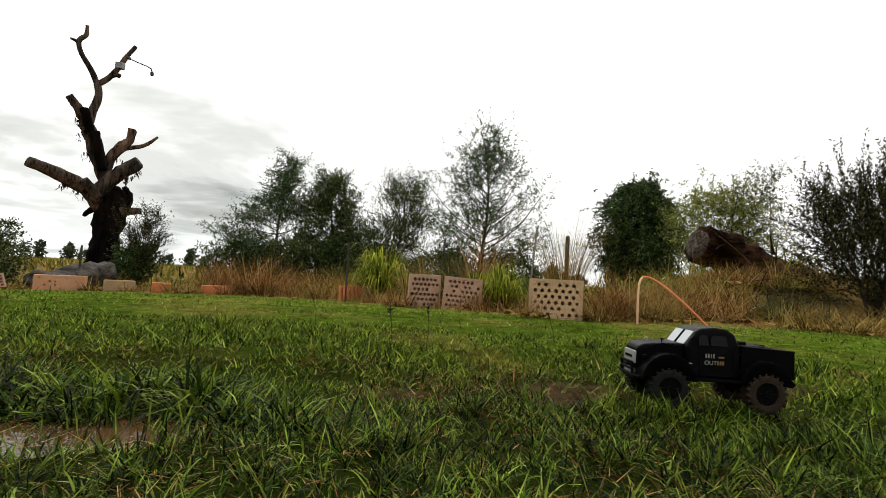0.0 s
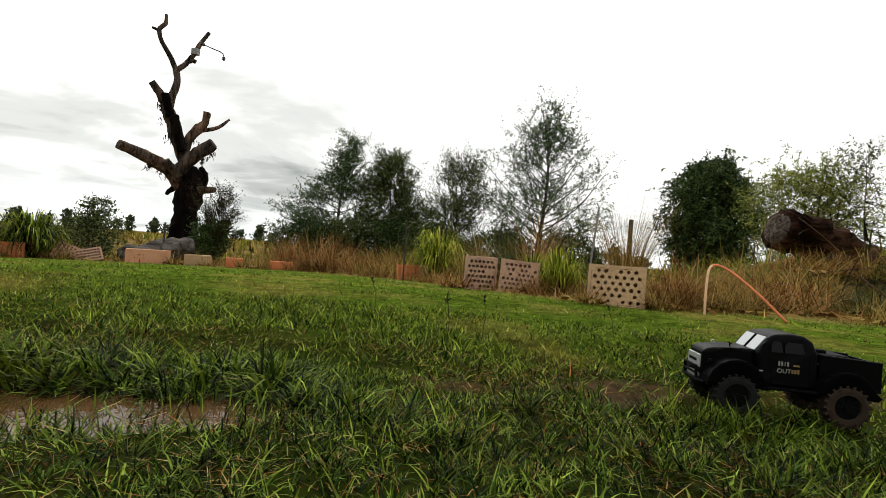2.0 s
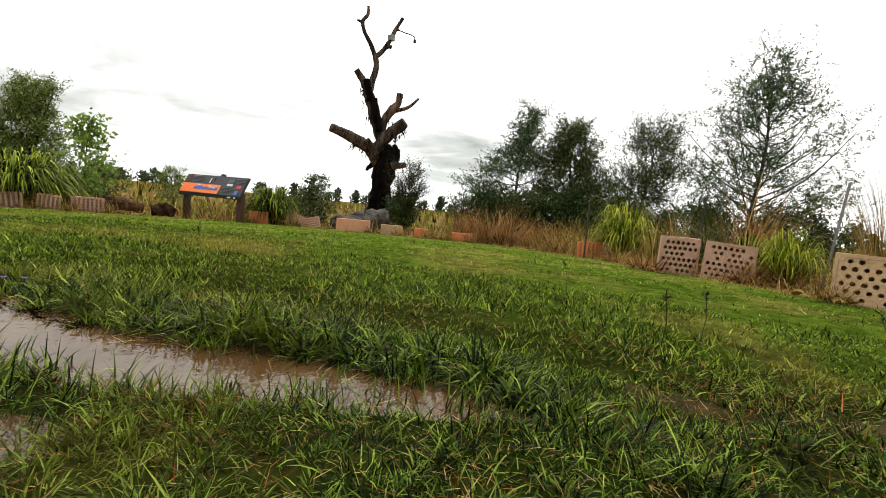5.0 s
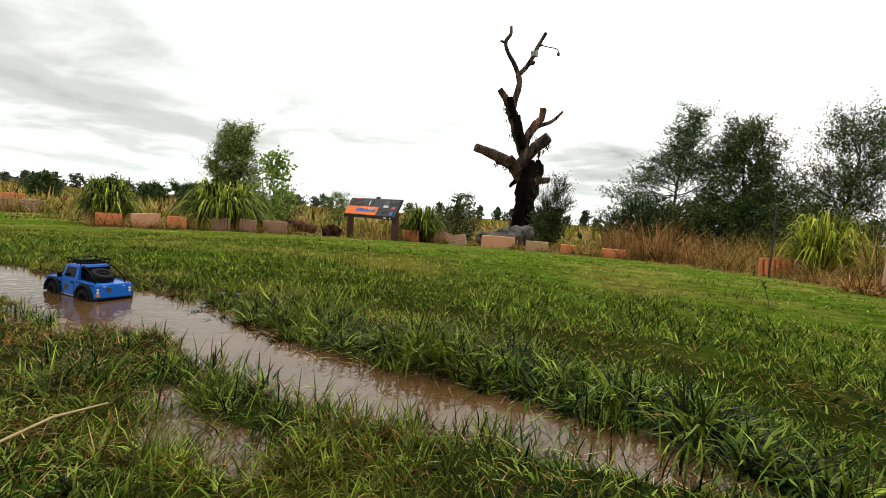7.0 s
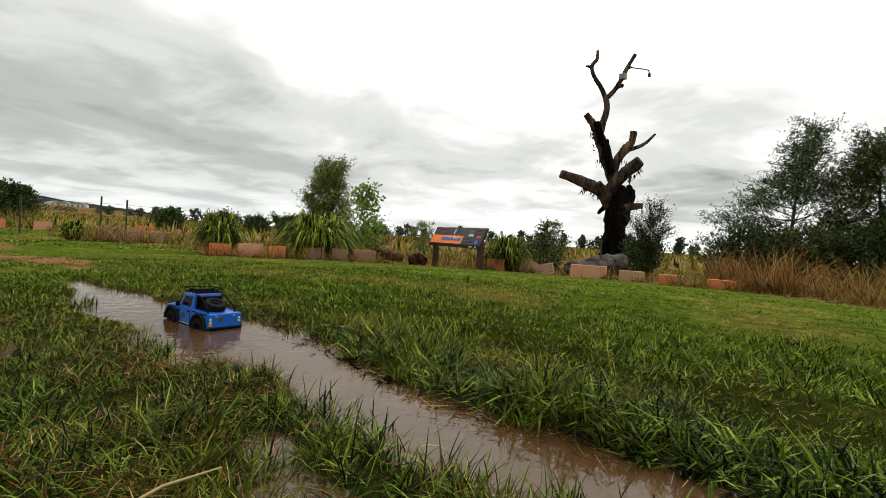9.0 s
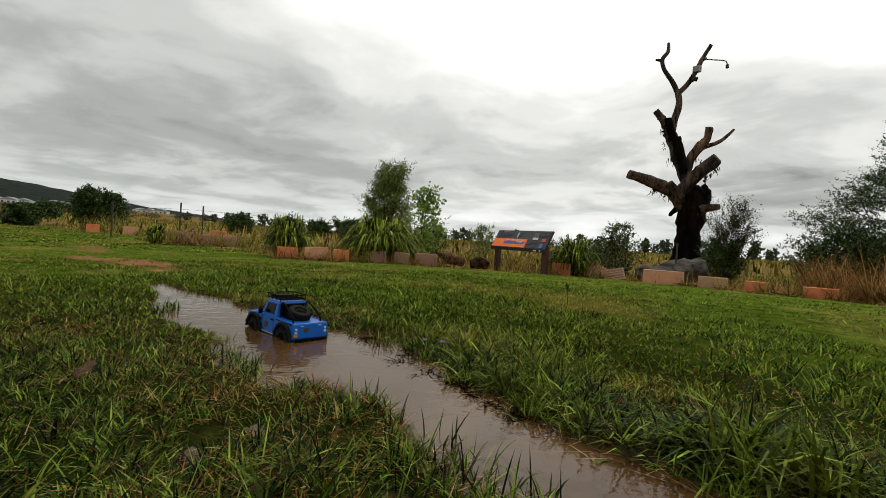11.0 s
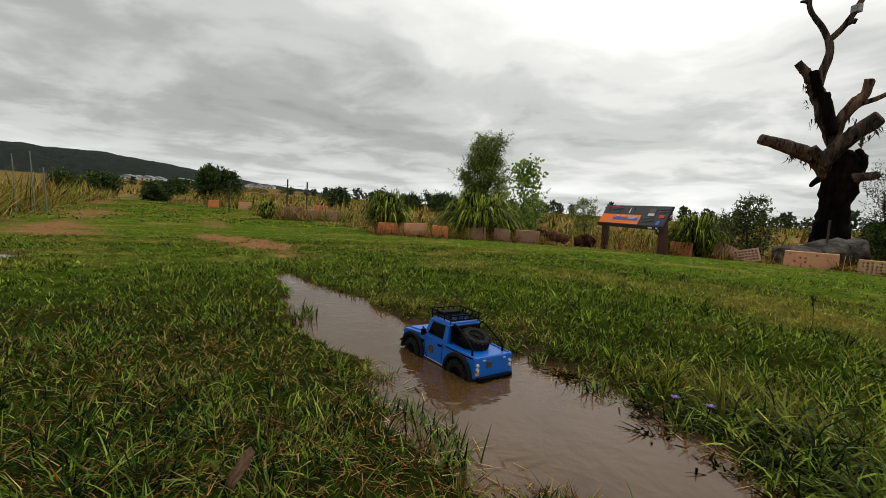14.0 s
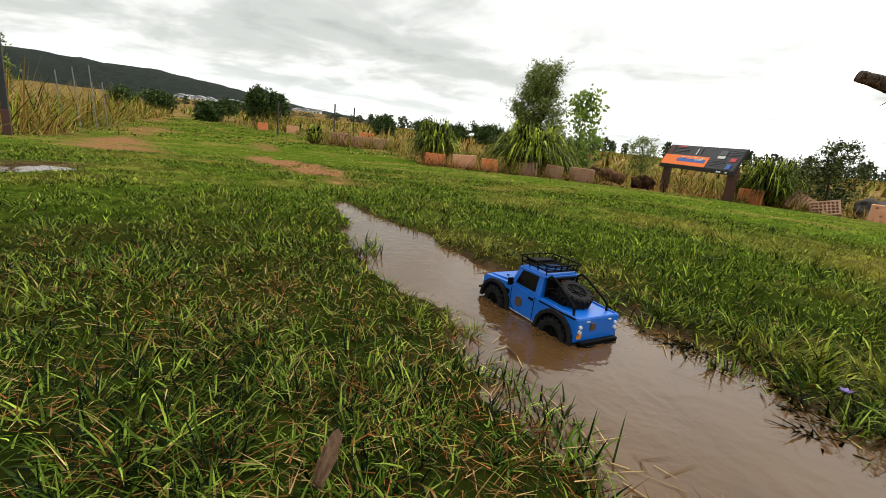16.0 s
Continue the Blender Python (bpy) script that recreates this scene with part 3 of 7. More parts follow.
def build_ground():
    xs, ys = spread(-3000, 3000, -2.6, 0.6, 0.022, 1.13), spread(-3000, 3000, -0.5, 1.0, 0.022, 1.13)
    X, Y = np.meshgrid(xs, ys, indexing="ij")
    Z = land(X, Y)
    nx, ny = X.shape
    i = (np.arange(nx - 1)[:, None] * ny + np.arange(ny - 1)[None, :]).ravel()
    tris = np.concatenate([np.stack([i, i + ny, i + ny + 1], -1), np.stack([i, i + ny + 1, i + 1], -1)])
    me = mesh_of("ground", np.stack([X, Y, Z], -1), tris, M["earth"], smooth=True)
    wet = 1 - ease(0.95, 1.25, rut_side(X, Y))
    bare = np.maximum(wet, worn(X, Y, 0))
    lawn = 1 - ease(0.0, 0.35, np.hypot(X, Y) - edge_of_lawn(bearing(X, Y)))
    # alpha also rises with distance alone: painted gap shade near, paler turf far
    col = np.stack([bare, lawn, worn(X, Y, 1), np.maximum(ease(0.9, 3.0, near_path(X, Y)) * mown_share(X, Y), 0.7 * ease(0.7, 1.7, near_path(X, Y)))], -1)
    # south of the path the painted gap shade gives way to turf colour
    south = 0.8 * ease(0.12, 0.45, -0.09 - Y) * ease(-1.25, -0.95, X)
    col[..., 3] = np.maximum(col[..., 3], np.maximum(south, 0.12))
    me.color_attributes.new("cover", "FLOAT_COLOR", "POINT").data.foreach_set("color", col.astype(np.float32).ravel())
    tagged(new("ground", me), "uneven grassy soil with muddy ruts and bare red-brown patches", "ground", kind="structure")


build_ground()


def build_water():
    xs, ys = np.arange(-2.75, 0.36, 0.02), np.arange(-1.25, 0.95, 0.02)
    X, Y = np.meshgrid(xs, ys, indexing="ij")
    keep = (rut_side(X, Y) < 1.9) | (hollow(X, Y) > 0.08)
    nx, ny = X.shape
    cell = keep[:-1, :-1] & keep[1:, :-1] & keep[:-1, 1:] & keep[1:, 1:]
    i = (np.arange(nx - 1)[:, None] * ny + np.arange(ny - 1)[None, :])[cell]
    tris = np.concatenate([np.stack([i, i + ny, i + ny + 1], -1), np.stack([i, i + ny + 1, i + 1], -1)])
    used = np.unique(tris)
    back = np.full(nx * ny, -1)
    back[used] = np.arange(len(used))
    v = np.stack([X, Y, np.full_like(X, WATER_Z)], -1).reshape(-1, 3)[used]
    tagged(new("puddle_water", mesh_of("puddle_water", v, back[tris], M["water"], smooth=True)), "brown muddy water standing in a wheel rut", "puddle", kind="structure")


build_water()


# ---- lawn ----
def scatter(n, x0, x1, y0, y1):
    return rng.uniform(x0, x1, n), rng.uniform(y0, y1, n)


def mown_side(x, y):
    return rng.random(len(x)) < mown_share(x, y)


def in_view(x, y):
    """The side of the path towards which the walk looks."""
    b = bearing(x, y)
    return (b > -66) & ((b < 122) | (x < -0.9) & (y > -0.16 + 0.62 * (x + 0.9)))


def build_lawn():
    pieces = []

    def sow_blades(base, h, w, az, lean, bend, dry, tw, seg, rusty=0.25):
        sunny = mown_side(base[:, 0], base[:, 1])
        rust = dry & (rng.random(len(dry)) < rusty)
        for k, mask in ((0, ~dry & ~sunny), (1, dry & ~rust), (2, ~dry & sunny), (3, rust)):
            v, t = blades(base[mask], h[mask], w[mask], az[mask], lean[mask], bend[mask], seg, tw[mask])
            pieces.append((v, t, k))

    def dryness(x, y, bare):
        """Share of dead blades: patches at two scales, and round the bare spots."""
        return np.clip(0.10 + 0.42 * ease(0.0, 0.6, lumps(x, y, 2.3, 11.0)) * ease(-0.3, 0.4, lumps(x, y, 7.0, 1.0)) + 0.42 * ease(0.42, 0.75, lumps(x, y, 11.0, 4.0)) + 0.30 * bare, 0.03, 0.85)

    def height_at(x, y, side, north):
        """Taller on the rut's far bank and in lush spots, cropped on the trodden side."""
        lush = 0.55 + 0.30 * ease(-0.4, 0.6, lumps(x, y, 2.6, 3.0)) + 0.35 * ease(0.0, 0.7, lumps(x, y, 6.5, 9.0))
        bank = np.exp(-((side - 1.6) / 0.8) ** 2) * north * np.interp(x, [-1.6, -0.9, -0.3, -0.1], [0.0, 0.8, 1.0, 0.2]) * (0.55 + 0.45 * ease(-0.2, 0.5, lumps(x, y, 4.0, 2.0)))
        return lush * (1 + 2.0 * bank) * np.where(north, 1.0, np.interp(x, [-1.2, -0.6, -0.3], [0.78, 0.95, 1.25])), bank

    def sow(n, x0, x1, y0, y1, lo, hi, hgt, wid, seg, flat=0.0):
        x, y = scatter(n, x0, x1, y0, y1)
        d = near_path(x, y)
        ok = (d >= lo) & (d < hi) & (np.hypot(x, y) < edge_of_lawn(bearing(x, y)) + 0.12) & in_view(x, y)
        side, bare = rut_side(x, y), worn(x, y)
        grow = ease(0.86, 1.12, side) * (1 - 0.95 * bare) * (0.62 + 0.38 * ease(-0.5, 0.3, lumps(x, y, 3.1, 6.0)))
        ok &= rng.random(n) < grow
        x, y, side, bare = x[ok], y[ok], side[ok], bare[ok]
        m = len(x)
        north = y > np.interp(x, RUT[:, 0], RUT[:, 1])
        tall, bank = height_at(x, y, side, north)
        h = hgt * tall * (0.45 + 0.85 * rng.random(m) ** 1.5)
        az = rng.uniform(0, 2 * np.pi, m)
        lean = np.abs(rng.normal(0.45, 0.42, m)) + flat
        bend = np.abs(rng.normal(0.8, 0.6, m))
        dry = rng.random(m) < dryness(x, y, bare)
        lean = np.where(dry, lean + rng.uniform(0.1, 0.8, m), lean)
        base = np.stack([x, y, land(x, y) - 0.003], -1)
        sow_blades(base, h, wid * rng.uniform(0.5, 1.4, m), az, lean, bend, dry, rng.normal(0, 0.7, m), seg)

    def tufts(n, x0, x1, y0, y1, lo, hi, hgt, wid, per, seg, wide=0.011):
        """Grass that grows in small clumps with gaps between them."""
        x, y = scatter(n, x0, x1, y0, y1)
        d = near_path(x, y)
        ok = (d >= lo) & (d < hi) & (np.hypot(x, y) < edge_of_lawn(bearing(x, y)))
        ok &= in_view(x, y) | (rng.random(n) < 0.16)
        side, bare = rut_side(x, y), worn(x, y)
        grow = ease(0.88, 1.12, side) * (1 - 0.94 * bare) * (1 - 0.45 * ease(0.5, 0.85, hollow(x, y) + 0.25 * lumps(x, y, 17, 1.0))) * (0.62 + 0.38 * ease(-0.6, 0.2, lumps(x, y, 8.3, 6.0)))
        ok &= rng.random(n) < grow
        x, y, side, bare = x[ok], y[ok], side[ok], bare[ok]
        m = len(x)
        north = y > np.interp(x, RUT[:, 0], RUT[:, 1])
        tall, bank = height_at(x, y, side, north)
        th = hgt * tall * (0.55 + 0.55 * rng.random(m) ** 1.5)
        tdry = np.clip(dryness(x, y, bare) - 0.2 * bank + rng.normal(0, 0.08, m), 0.02, 0.9)
        # each clump lies over to its own side
        comb, lay = rng.uniform(0, 2 * np.pi, m), rng.random(m) ** 2 * 0.7
        k = rng.integers(int(per * 0.5), int(per * 1.5), m)
        t_of = np.repeat(np.arange(m), k)
        q = len(t_of)
        a = rng.uniform(0, 2 * np.pi, q)
        r = np.abs(rng.normal(0, wide, q))
        bx, by = x[t_of] + r * np.cos(a), y[t_of] + r * np.sin(a)
        dry = rng.random(q) < tdry[t_of]
        lean = 0.12 + 0.85 * rng.random(q) ** 1.1 + lay[t_of] + np.where(dry, rng.uniform(0.2, 0.9, q), 0)
        bend = np.abs(rng.normal(0.75, 0.55, q)) + 0.6 * bank[t_of]
        h = th[t_of] * (0.45 + 0.85 * rng.random(q)) * np.where(dry, 1.05, 1.0)
        w = wid * rng.uniform(0.5, 1.45, q) * np.where(dry, 0.7, 1.0) * (1 + 0.9 * bank[t_of])
        az = np.where(rng.random(q) < 0.45, a + rng.normal(0, 0.7, q), comb[t_of] + rng.normal(0, 0.8, q))
        base = np.stack([bx, by, land(bx, by) - 0.003], -1)
        sow_blades(base, h, w, az, lean, bend, dry, rng.normal(0, 0.7, q), seg)

    tufts(34000, -2.7, 0.95, -0.8, 1.2, 0.0, 0.55, 0.044, 0.0017, 25, 3)
    tufts(33000, -2.7, 0.95, -0.8, 1.2, 0.55, 0.85, 0.047, 0.0021, 23, 2)
    tufts(56000, -4.2, 2.4, -1.9, 2.4, 0.85, 1.7, 0.042, 0.0026, 13, 2, 0.014)
    tufts(26000, -4.6, -1.6, -2.2, 1.8, 1.55, 3.3, 0.026, 0.0034, 9, 2, 0.016)
    # a thatch of flat dead straw, rust-brown and tan
    x, y = scatter(150000, -2.7, 0.95, -0.8, 1.2)
    ok = in_view(x, y) & (near_path(x, y) + 0.25 * lumps(x, y, 5.0, 3.0) < rng.uniform(0.45, 1.1, len(x))) & (rut_side(x, y) > 0.98) & (hollow(x, y) < 0.5) & (rng.random(len(x)) < 0.30 + 0.70 * ease(-0.2, 0.5, lumps(x, y, 3.7, 12.0)))
    x, y = x[ok], y[ok]
    m = len(x)
    v, t = blades(np.stack([x, y, land(x, y) + rng.uniform(0.0, 0.014, m)], -1), rng.uniform(0.008, 0.030, m), rng.uniform(0.0005, 0.0014, m), rng.uniform(0, 6.3, m), rng.uniform(1.1, 1.6, m), rng.normal(0, 0.3, m), 1)
    pieces.append((v, t, np.where(rng.random(m) < 0.4, 3, 1)))
    sow(230000, -4.2, 2.4, -1.9, 2.4, 0.7, 1.8, 0.036, 0.0026, 1, 0.2)
    sow(240000, -4.8, -1.2, -2.4, 1.8, 0.9, 3.6, 0.023, 0.0034, 1, 0.3)
    sow(470000, -7.2, 3.8, -3.4, 5.2, 1.7, 3.9, 0.030, 0.0040, 1, 0.35)
    sow(300000, -13, 5.5, -6.5, 8.4, 3.9, 8.6, 0.030, 0.009, 1, 0.50)
    sow(90000, -31, -7, -9, 2, 8.6, 24, 0.05, 0.03, 1)
    v, t, ix = joined(pieces)
    tagged(new("lawn_grass", mesh_of("lawn_grass", v, t, [M["grass"], M["straw"], M["mown"], M["rust_straw"]], ix)), "short green lawn grass mixed with dry straw", "grass", kind="stuff")


build_lawn()


def build_meadow():
    """The long dry grass behind the border stones."""
    pieces = []

    def sow(n, x0, x1, y0, y1, lo, hi, hgt, wid, mats, seg=2, blot=0.0, gap=0.0, flop=0.0):
        x, y = scatter(n, x0, x1, y0, y1)
        b, r = bearing(x, y), np.hypot(x, y)
        d = r - edge_of_lawn(b)
        ok = (d > lo) & (d < hi) & (b > -66) & (b < 124) & (rng.random(n) < 0.25 + 0.75 * ease(blot - 0.3, blot + 0.3, lumps(x, y, 1.4, 5.0)))
        if gap:
            ok &= rng.random(n) > gap
        x, y, d = x[ok], y[ok], d[ok]
        m = len(x)
        h = hgt * rng.uniform(0.4, 1.2, m) * (0.7 + 0.4 * ease(-0.5, 0.5, lumps(x, y, 0.9, 1.0))) * (0.45 + 0.55 * ease(0.0, 0.5, d))
        base = np.stack([x, y, land(x, y) - 0.01], -1)
        pick = rng.random(m) + 0.35 * lumps(x, y, 0.8, 13.0)
        lean, bend = np.abs(rng.normal(0.14 + flop, 0.18 + flop, m)), np.abs(rng.normal(0.5 + flop, 0.5, m))
        az, w = rng.uniform(0, 2 * np.pi, m), wid * rng.uniform(0.6, 1.4, m)
        for k, mask in ((mats[0], pick < 0.62), (mats[1], pick >= 0.62)):
            v, t = blades(base[mask], h[mask], w[mask], az[mask], lean[mask], bend[mask], seg, rng.normal(0, 0.8, mask.sum()))
            pieces.append((v, t, k))

    sow(130000, -2.2, 5.2, 1.5, 8.0, -0.02, 1.6, 0.22, 0.0042, (0, 1), 3, flop=0.75)
    sow(100000, -11, -0.5, -0.5, 10.5, -0.05, 1.8, 0.26, 0.008, (0, 1), 2, flop=0.6)
    sow(60000, -14, 9, 3, 15, 1.5, 6.5, 0.36, 0.013, (0, 2), 2, 0.1, flop=0.45)
    sow(60000, -26, -5, -9, 8, 0.0, 7.0, 0.36, 0.018, (0, 2), 2, 0.05, flop=0.45)
    sow(46000, -22, -5, -10.0, -2.2, 0.05, 3.5, 0.85, 0.013, (0, 2), 3, -0.2, flop=0.28)
    sow(90000, -120, 70, -20, 130, 6.0, 110, 0.55, 0.12, (0, 2), 1, 0.0)
    v, t, ix = joined(pieces)
    tagged(new("meadow_grass", mesh_of("meadow_grass", v, t, [M["meadow"], M["rust_grass"], M["mown"]], ix)), "long dry tan meadow grass beyond the lawn", "grass", kind="stuff")


build_meadow()



# ---- dead tree ----
def build_dead_tree():
    g = float(land(-7.65, 10.45))
    T = thing("dead_tree", "tall dead gum tree with sawn-off limbs and a charred trunk", "tree")
    tube("trunk", [(-7.66, 10.48, g - 0.1), (-7.66, 10.5, 0.15), (-7.66, 10.51, 0.75), (-7.62, 10.55, 1.25), (-7.64, 10.53, 1.62), (-7.70, 10.48, 1.85)],
         [0.43, 0.30, 0.265, 0.30, 0.27, 0.15], M["char"], T, 22, 0.3, 1.0, 7, "charred black lower trunk")
    tube("limb", [(-7.76, 10.57, 1.62), (-7.84, 10.51, 2.08), (-8.01, 10.38, 2.65), (-8.14, 10.29, 3.10), (-8.25, 10.20, 3.41)], [0.12, 0.125, 0.16, 0.14, 0.1], M["dead"], T, 14, 0.5, 2.0, 5, "shaggy grey main limb")
    tube("limb", [(-8.24, 10.21, 3.34), (-8.29, 10.10, 3.53), (-8.39, 9.96, 3.72)], [0.11, 0.095, 0.075], M["dead"], T, 10, 0.35, 3.0, 5)
    tube("limb", [(-8.05, 10.23, 3.02), (-8.08, 10.14, 3.27), (-8.13, 10.10, 3.50)], [0.1, 0.09, 0.08], M["char"], T, 10, 0.3, 4.0, 5, "burnt stub")
    tube("limb", [(-7.78, 10.37, 2.18), (-7.84, 10.26, 2.61), (-7.93, 10.20, 3.01)], [0.1, 0.115, 0.095], M["char"], T, 12, 0.4, 8.0, 5, "burnt stub")
    tube("limb", [(-7.82, 10.53, 2.11), (-7.80, 10.60, 2.52), (-7.69, 10.74, 2.84), (-7.60, 10.87, 3.02), (-7.56, 10.89, 3.31)], [0.09, 0.105, 0.1, 0.09, 0.085], M["pale"], T, 12, 0.35, 9.0, 5)
    tube("limb", [(-7.80, 10.61, 2.47), (-7.68, 10.81, 2.79), (-7.50, 11.05, 2.93), (-7.38, 11.19, 3.05), (-7.24, 11.35, 3.28)], [0.07, 0.06, 0.05, 0.042, 0.028], M["pale"], T, 9, 0.2, 10.0, 5)
    tube("limb", [(-7.85, 10.25, 1.47), (-7.62, 10.30, 1.87), (-7.32, 10.33, 2.15), (-6.98, 10.38, 2.41)], [0.17, 0.155, 0.145, 0.125], M["dead"], T, 16, 0.4, 11.0, 5, "sawn grey limb with hanging bark")
    tube("limb", [(-7.79, 10.43, 1.36), (-7.91, 10.15, 1.67), (-8.07, 9.70, 1.87), (-8.32, 9.10, 2.03)], [0.19, 0.155, 0.135, 0.11], M["pale"], T, 16, 0.35, 12.0, 5, "sawn pale limb with peeling bark")
    tube("limb", [(-7.72, 10.23, 1.58), (-7.76, 10.07, 1.71), (-7.82, 9.90, 1.86)], [0.13, 0.11, 0.095], M["dead"], T, 10, 0.3, 13.0, 5)
    tube("limb", [(-7.52, 10.44, 1.27), (-7.26, 10.55, 1.30), (-7.00, 10.61, 1.33)], [0.11, 0.09, 0.07], M["pale"], T, 10, 0.3, 14.0, 5, "pale grey broken stub")
    tube("limb", [(-7.41, 10.69, 1.36), (-7.40, 10.76, 1.67), (-7.50, 10.69, 1.88)], [0.11, 0.09, 0.05], M["char"], T, 10, 0.5, 16.0, 5, "burnt shoulder of the trunk")
    tube("limb", [(-7.88, 10.36, 1.29), (-7.94, 10.25, 1.19), (-7.95, 10.18, 1.11)], [0.08, 0.06, 0.03], M["char"], T, 8, 0.5, 15.0, 5)
    tube("limb", [(-8.08, 10.2, 3.1), (-8.05, 10.23, 3.45), (-7.98, 10.28, 3.85), (-8.02, 10.25, 4.13)], [0.09, 0.085, 0.075, 0.07], M["dead"], T, 10, 0.2, 5.0)
    tube("limb", [(-8.02, 10.25, 4.10), (-8.12, 10.17, 4.4), (-8.28, 10.04, 4.72), (-8.33, 10.0, 4.98), (-8.24, 10.07, 5.16), (-8.245, 10.08, 5.38)], [0.06, 0.058, 0.05, 0.05, 0.045, 0.036], M["dead"], T, 9, 0.2, 6.0)
    tube("limb", [(-8.32, 10.0, 4.92), (-8.38, 9.96, 4.97), (-8.45, 9.9, 4.98)], [0.04, 0.035, 0.02], M["dead"], T, 8, 0.2, 6.5)
    tube("limb", [(-8.02, 10.25, 4.10), (-7.87, 10.37, 4.32), (-7.76, 10.45, 4.56), (-7.62, 10.55, 4.95), (-7.50, 10.63, 5.22)], [0.065, 0.06, 0.055, 0.05, 0.04], M["dead"], T, 9, 0.2, 7.0)
    tube("limb", [(-7.83, 10.4, 4.38), (-7.76, 10.46, 4.44), (-7.70, 10.5, 4.42)], [0.05, 0.055, 0.05], M["dead"], T, 8, 0.2, 7.5)
    # hanging bark
    n = 150
    spots = np.array([(-8.07, 9.71, 1.74), (-7.97, 9.91, 1.61), (-8.19, 10.25, 2.90), (-8.09, 10.33, 2.52), (-7.20, 10.35, 2.03), (-7.03, 10.35, 2.19), (-7.73, 10.66, 2.55), (-8.27, 10.18, 3.27)])
    base = spots[rng.integers(0, len(spots), n)] + rng.normal(0, 0.06, (n, 3))
    v, t = blades(base, rng.uniform(0.05, 0.20, n), rng.uniform(0.012, 0.04, n), rng.uniform(0, 6.3, n), rng.uniform(2.3, 3.0, n), rng.normal(0, 0.5, n), 3)
    tagged(child("peeling_bark", mesh_of("peeling_bark", v, t, M["dead"]), T), "strips of loose hanging bark", kind="stuff")
    A = thing("pole_camera", "grey weatherproof box and curved arm lamp strapped to the dead tree", "camera")
    part("box", box(0.16, 0.12, 0.15, (-7.70, 10.46, 4.66), 0.012), M["galv"], A)
    part("bracket", box(0.09, 0.09, 0.06, (-7.60, 10.55, 4.90), 0.01), M["sign_black"], A)
    part("arm", rod_bm([(-7.60, 10.55, 4.90), (-7.45, 10.68, 4.86), (-7.30, 10.80, 4.83), (-7.24, 10.85, 4.80), (-7.22, 10.87, 4.72)], 0.014, 8), M["sign_black"], A)
    part("head", box(0.06, 0.06, 0.09, (-7.22, 10.87, 4.68), 0.015), M["sign_black"], A)


build_dead_tree()


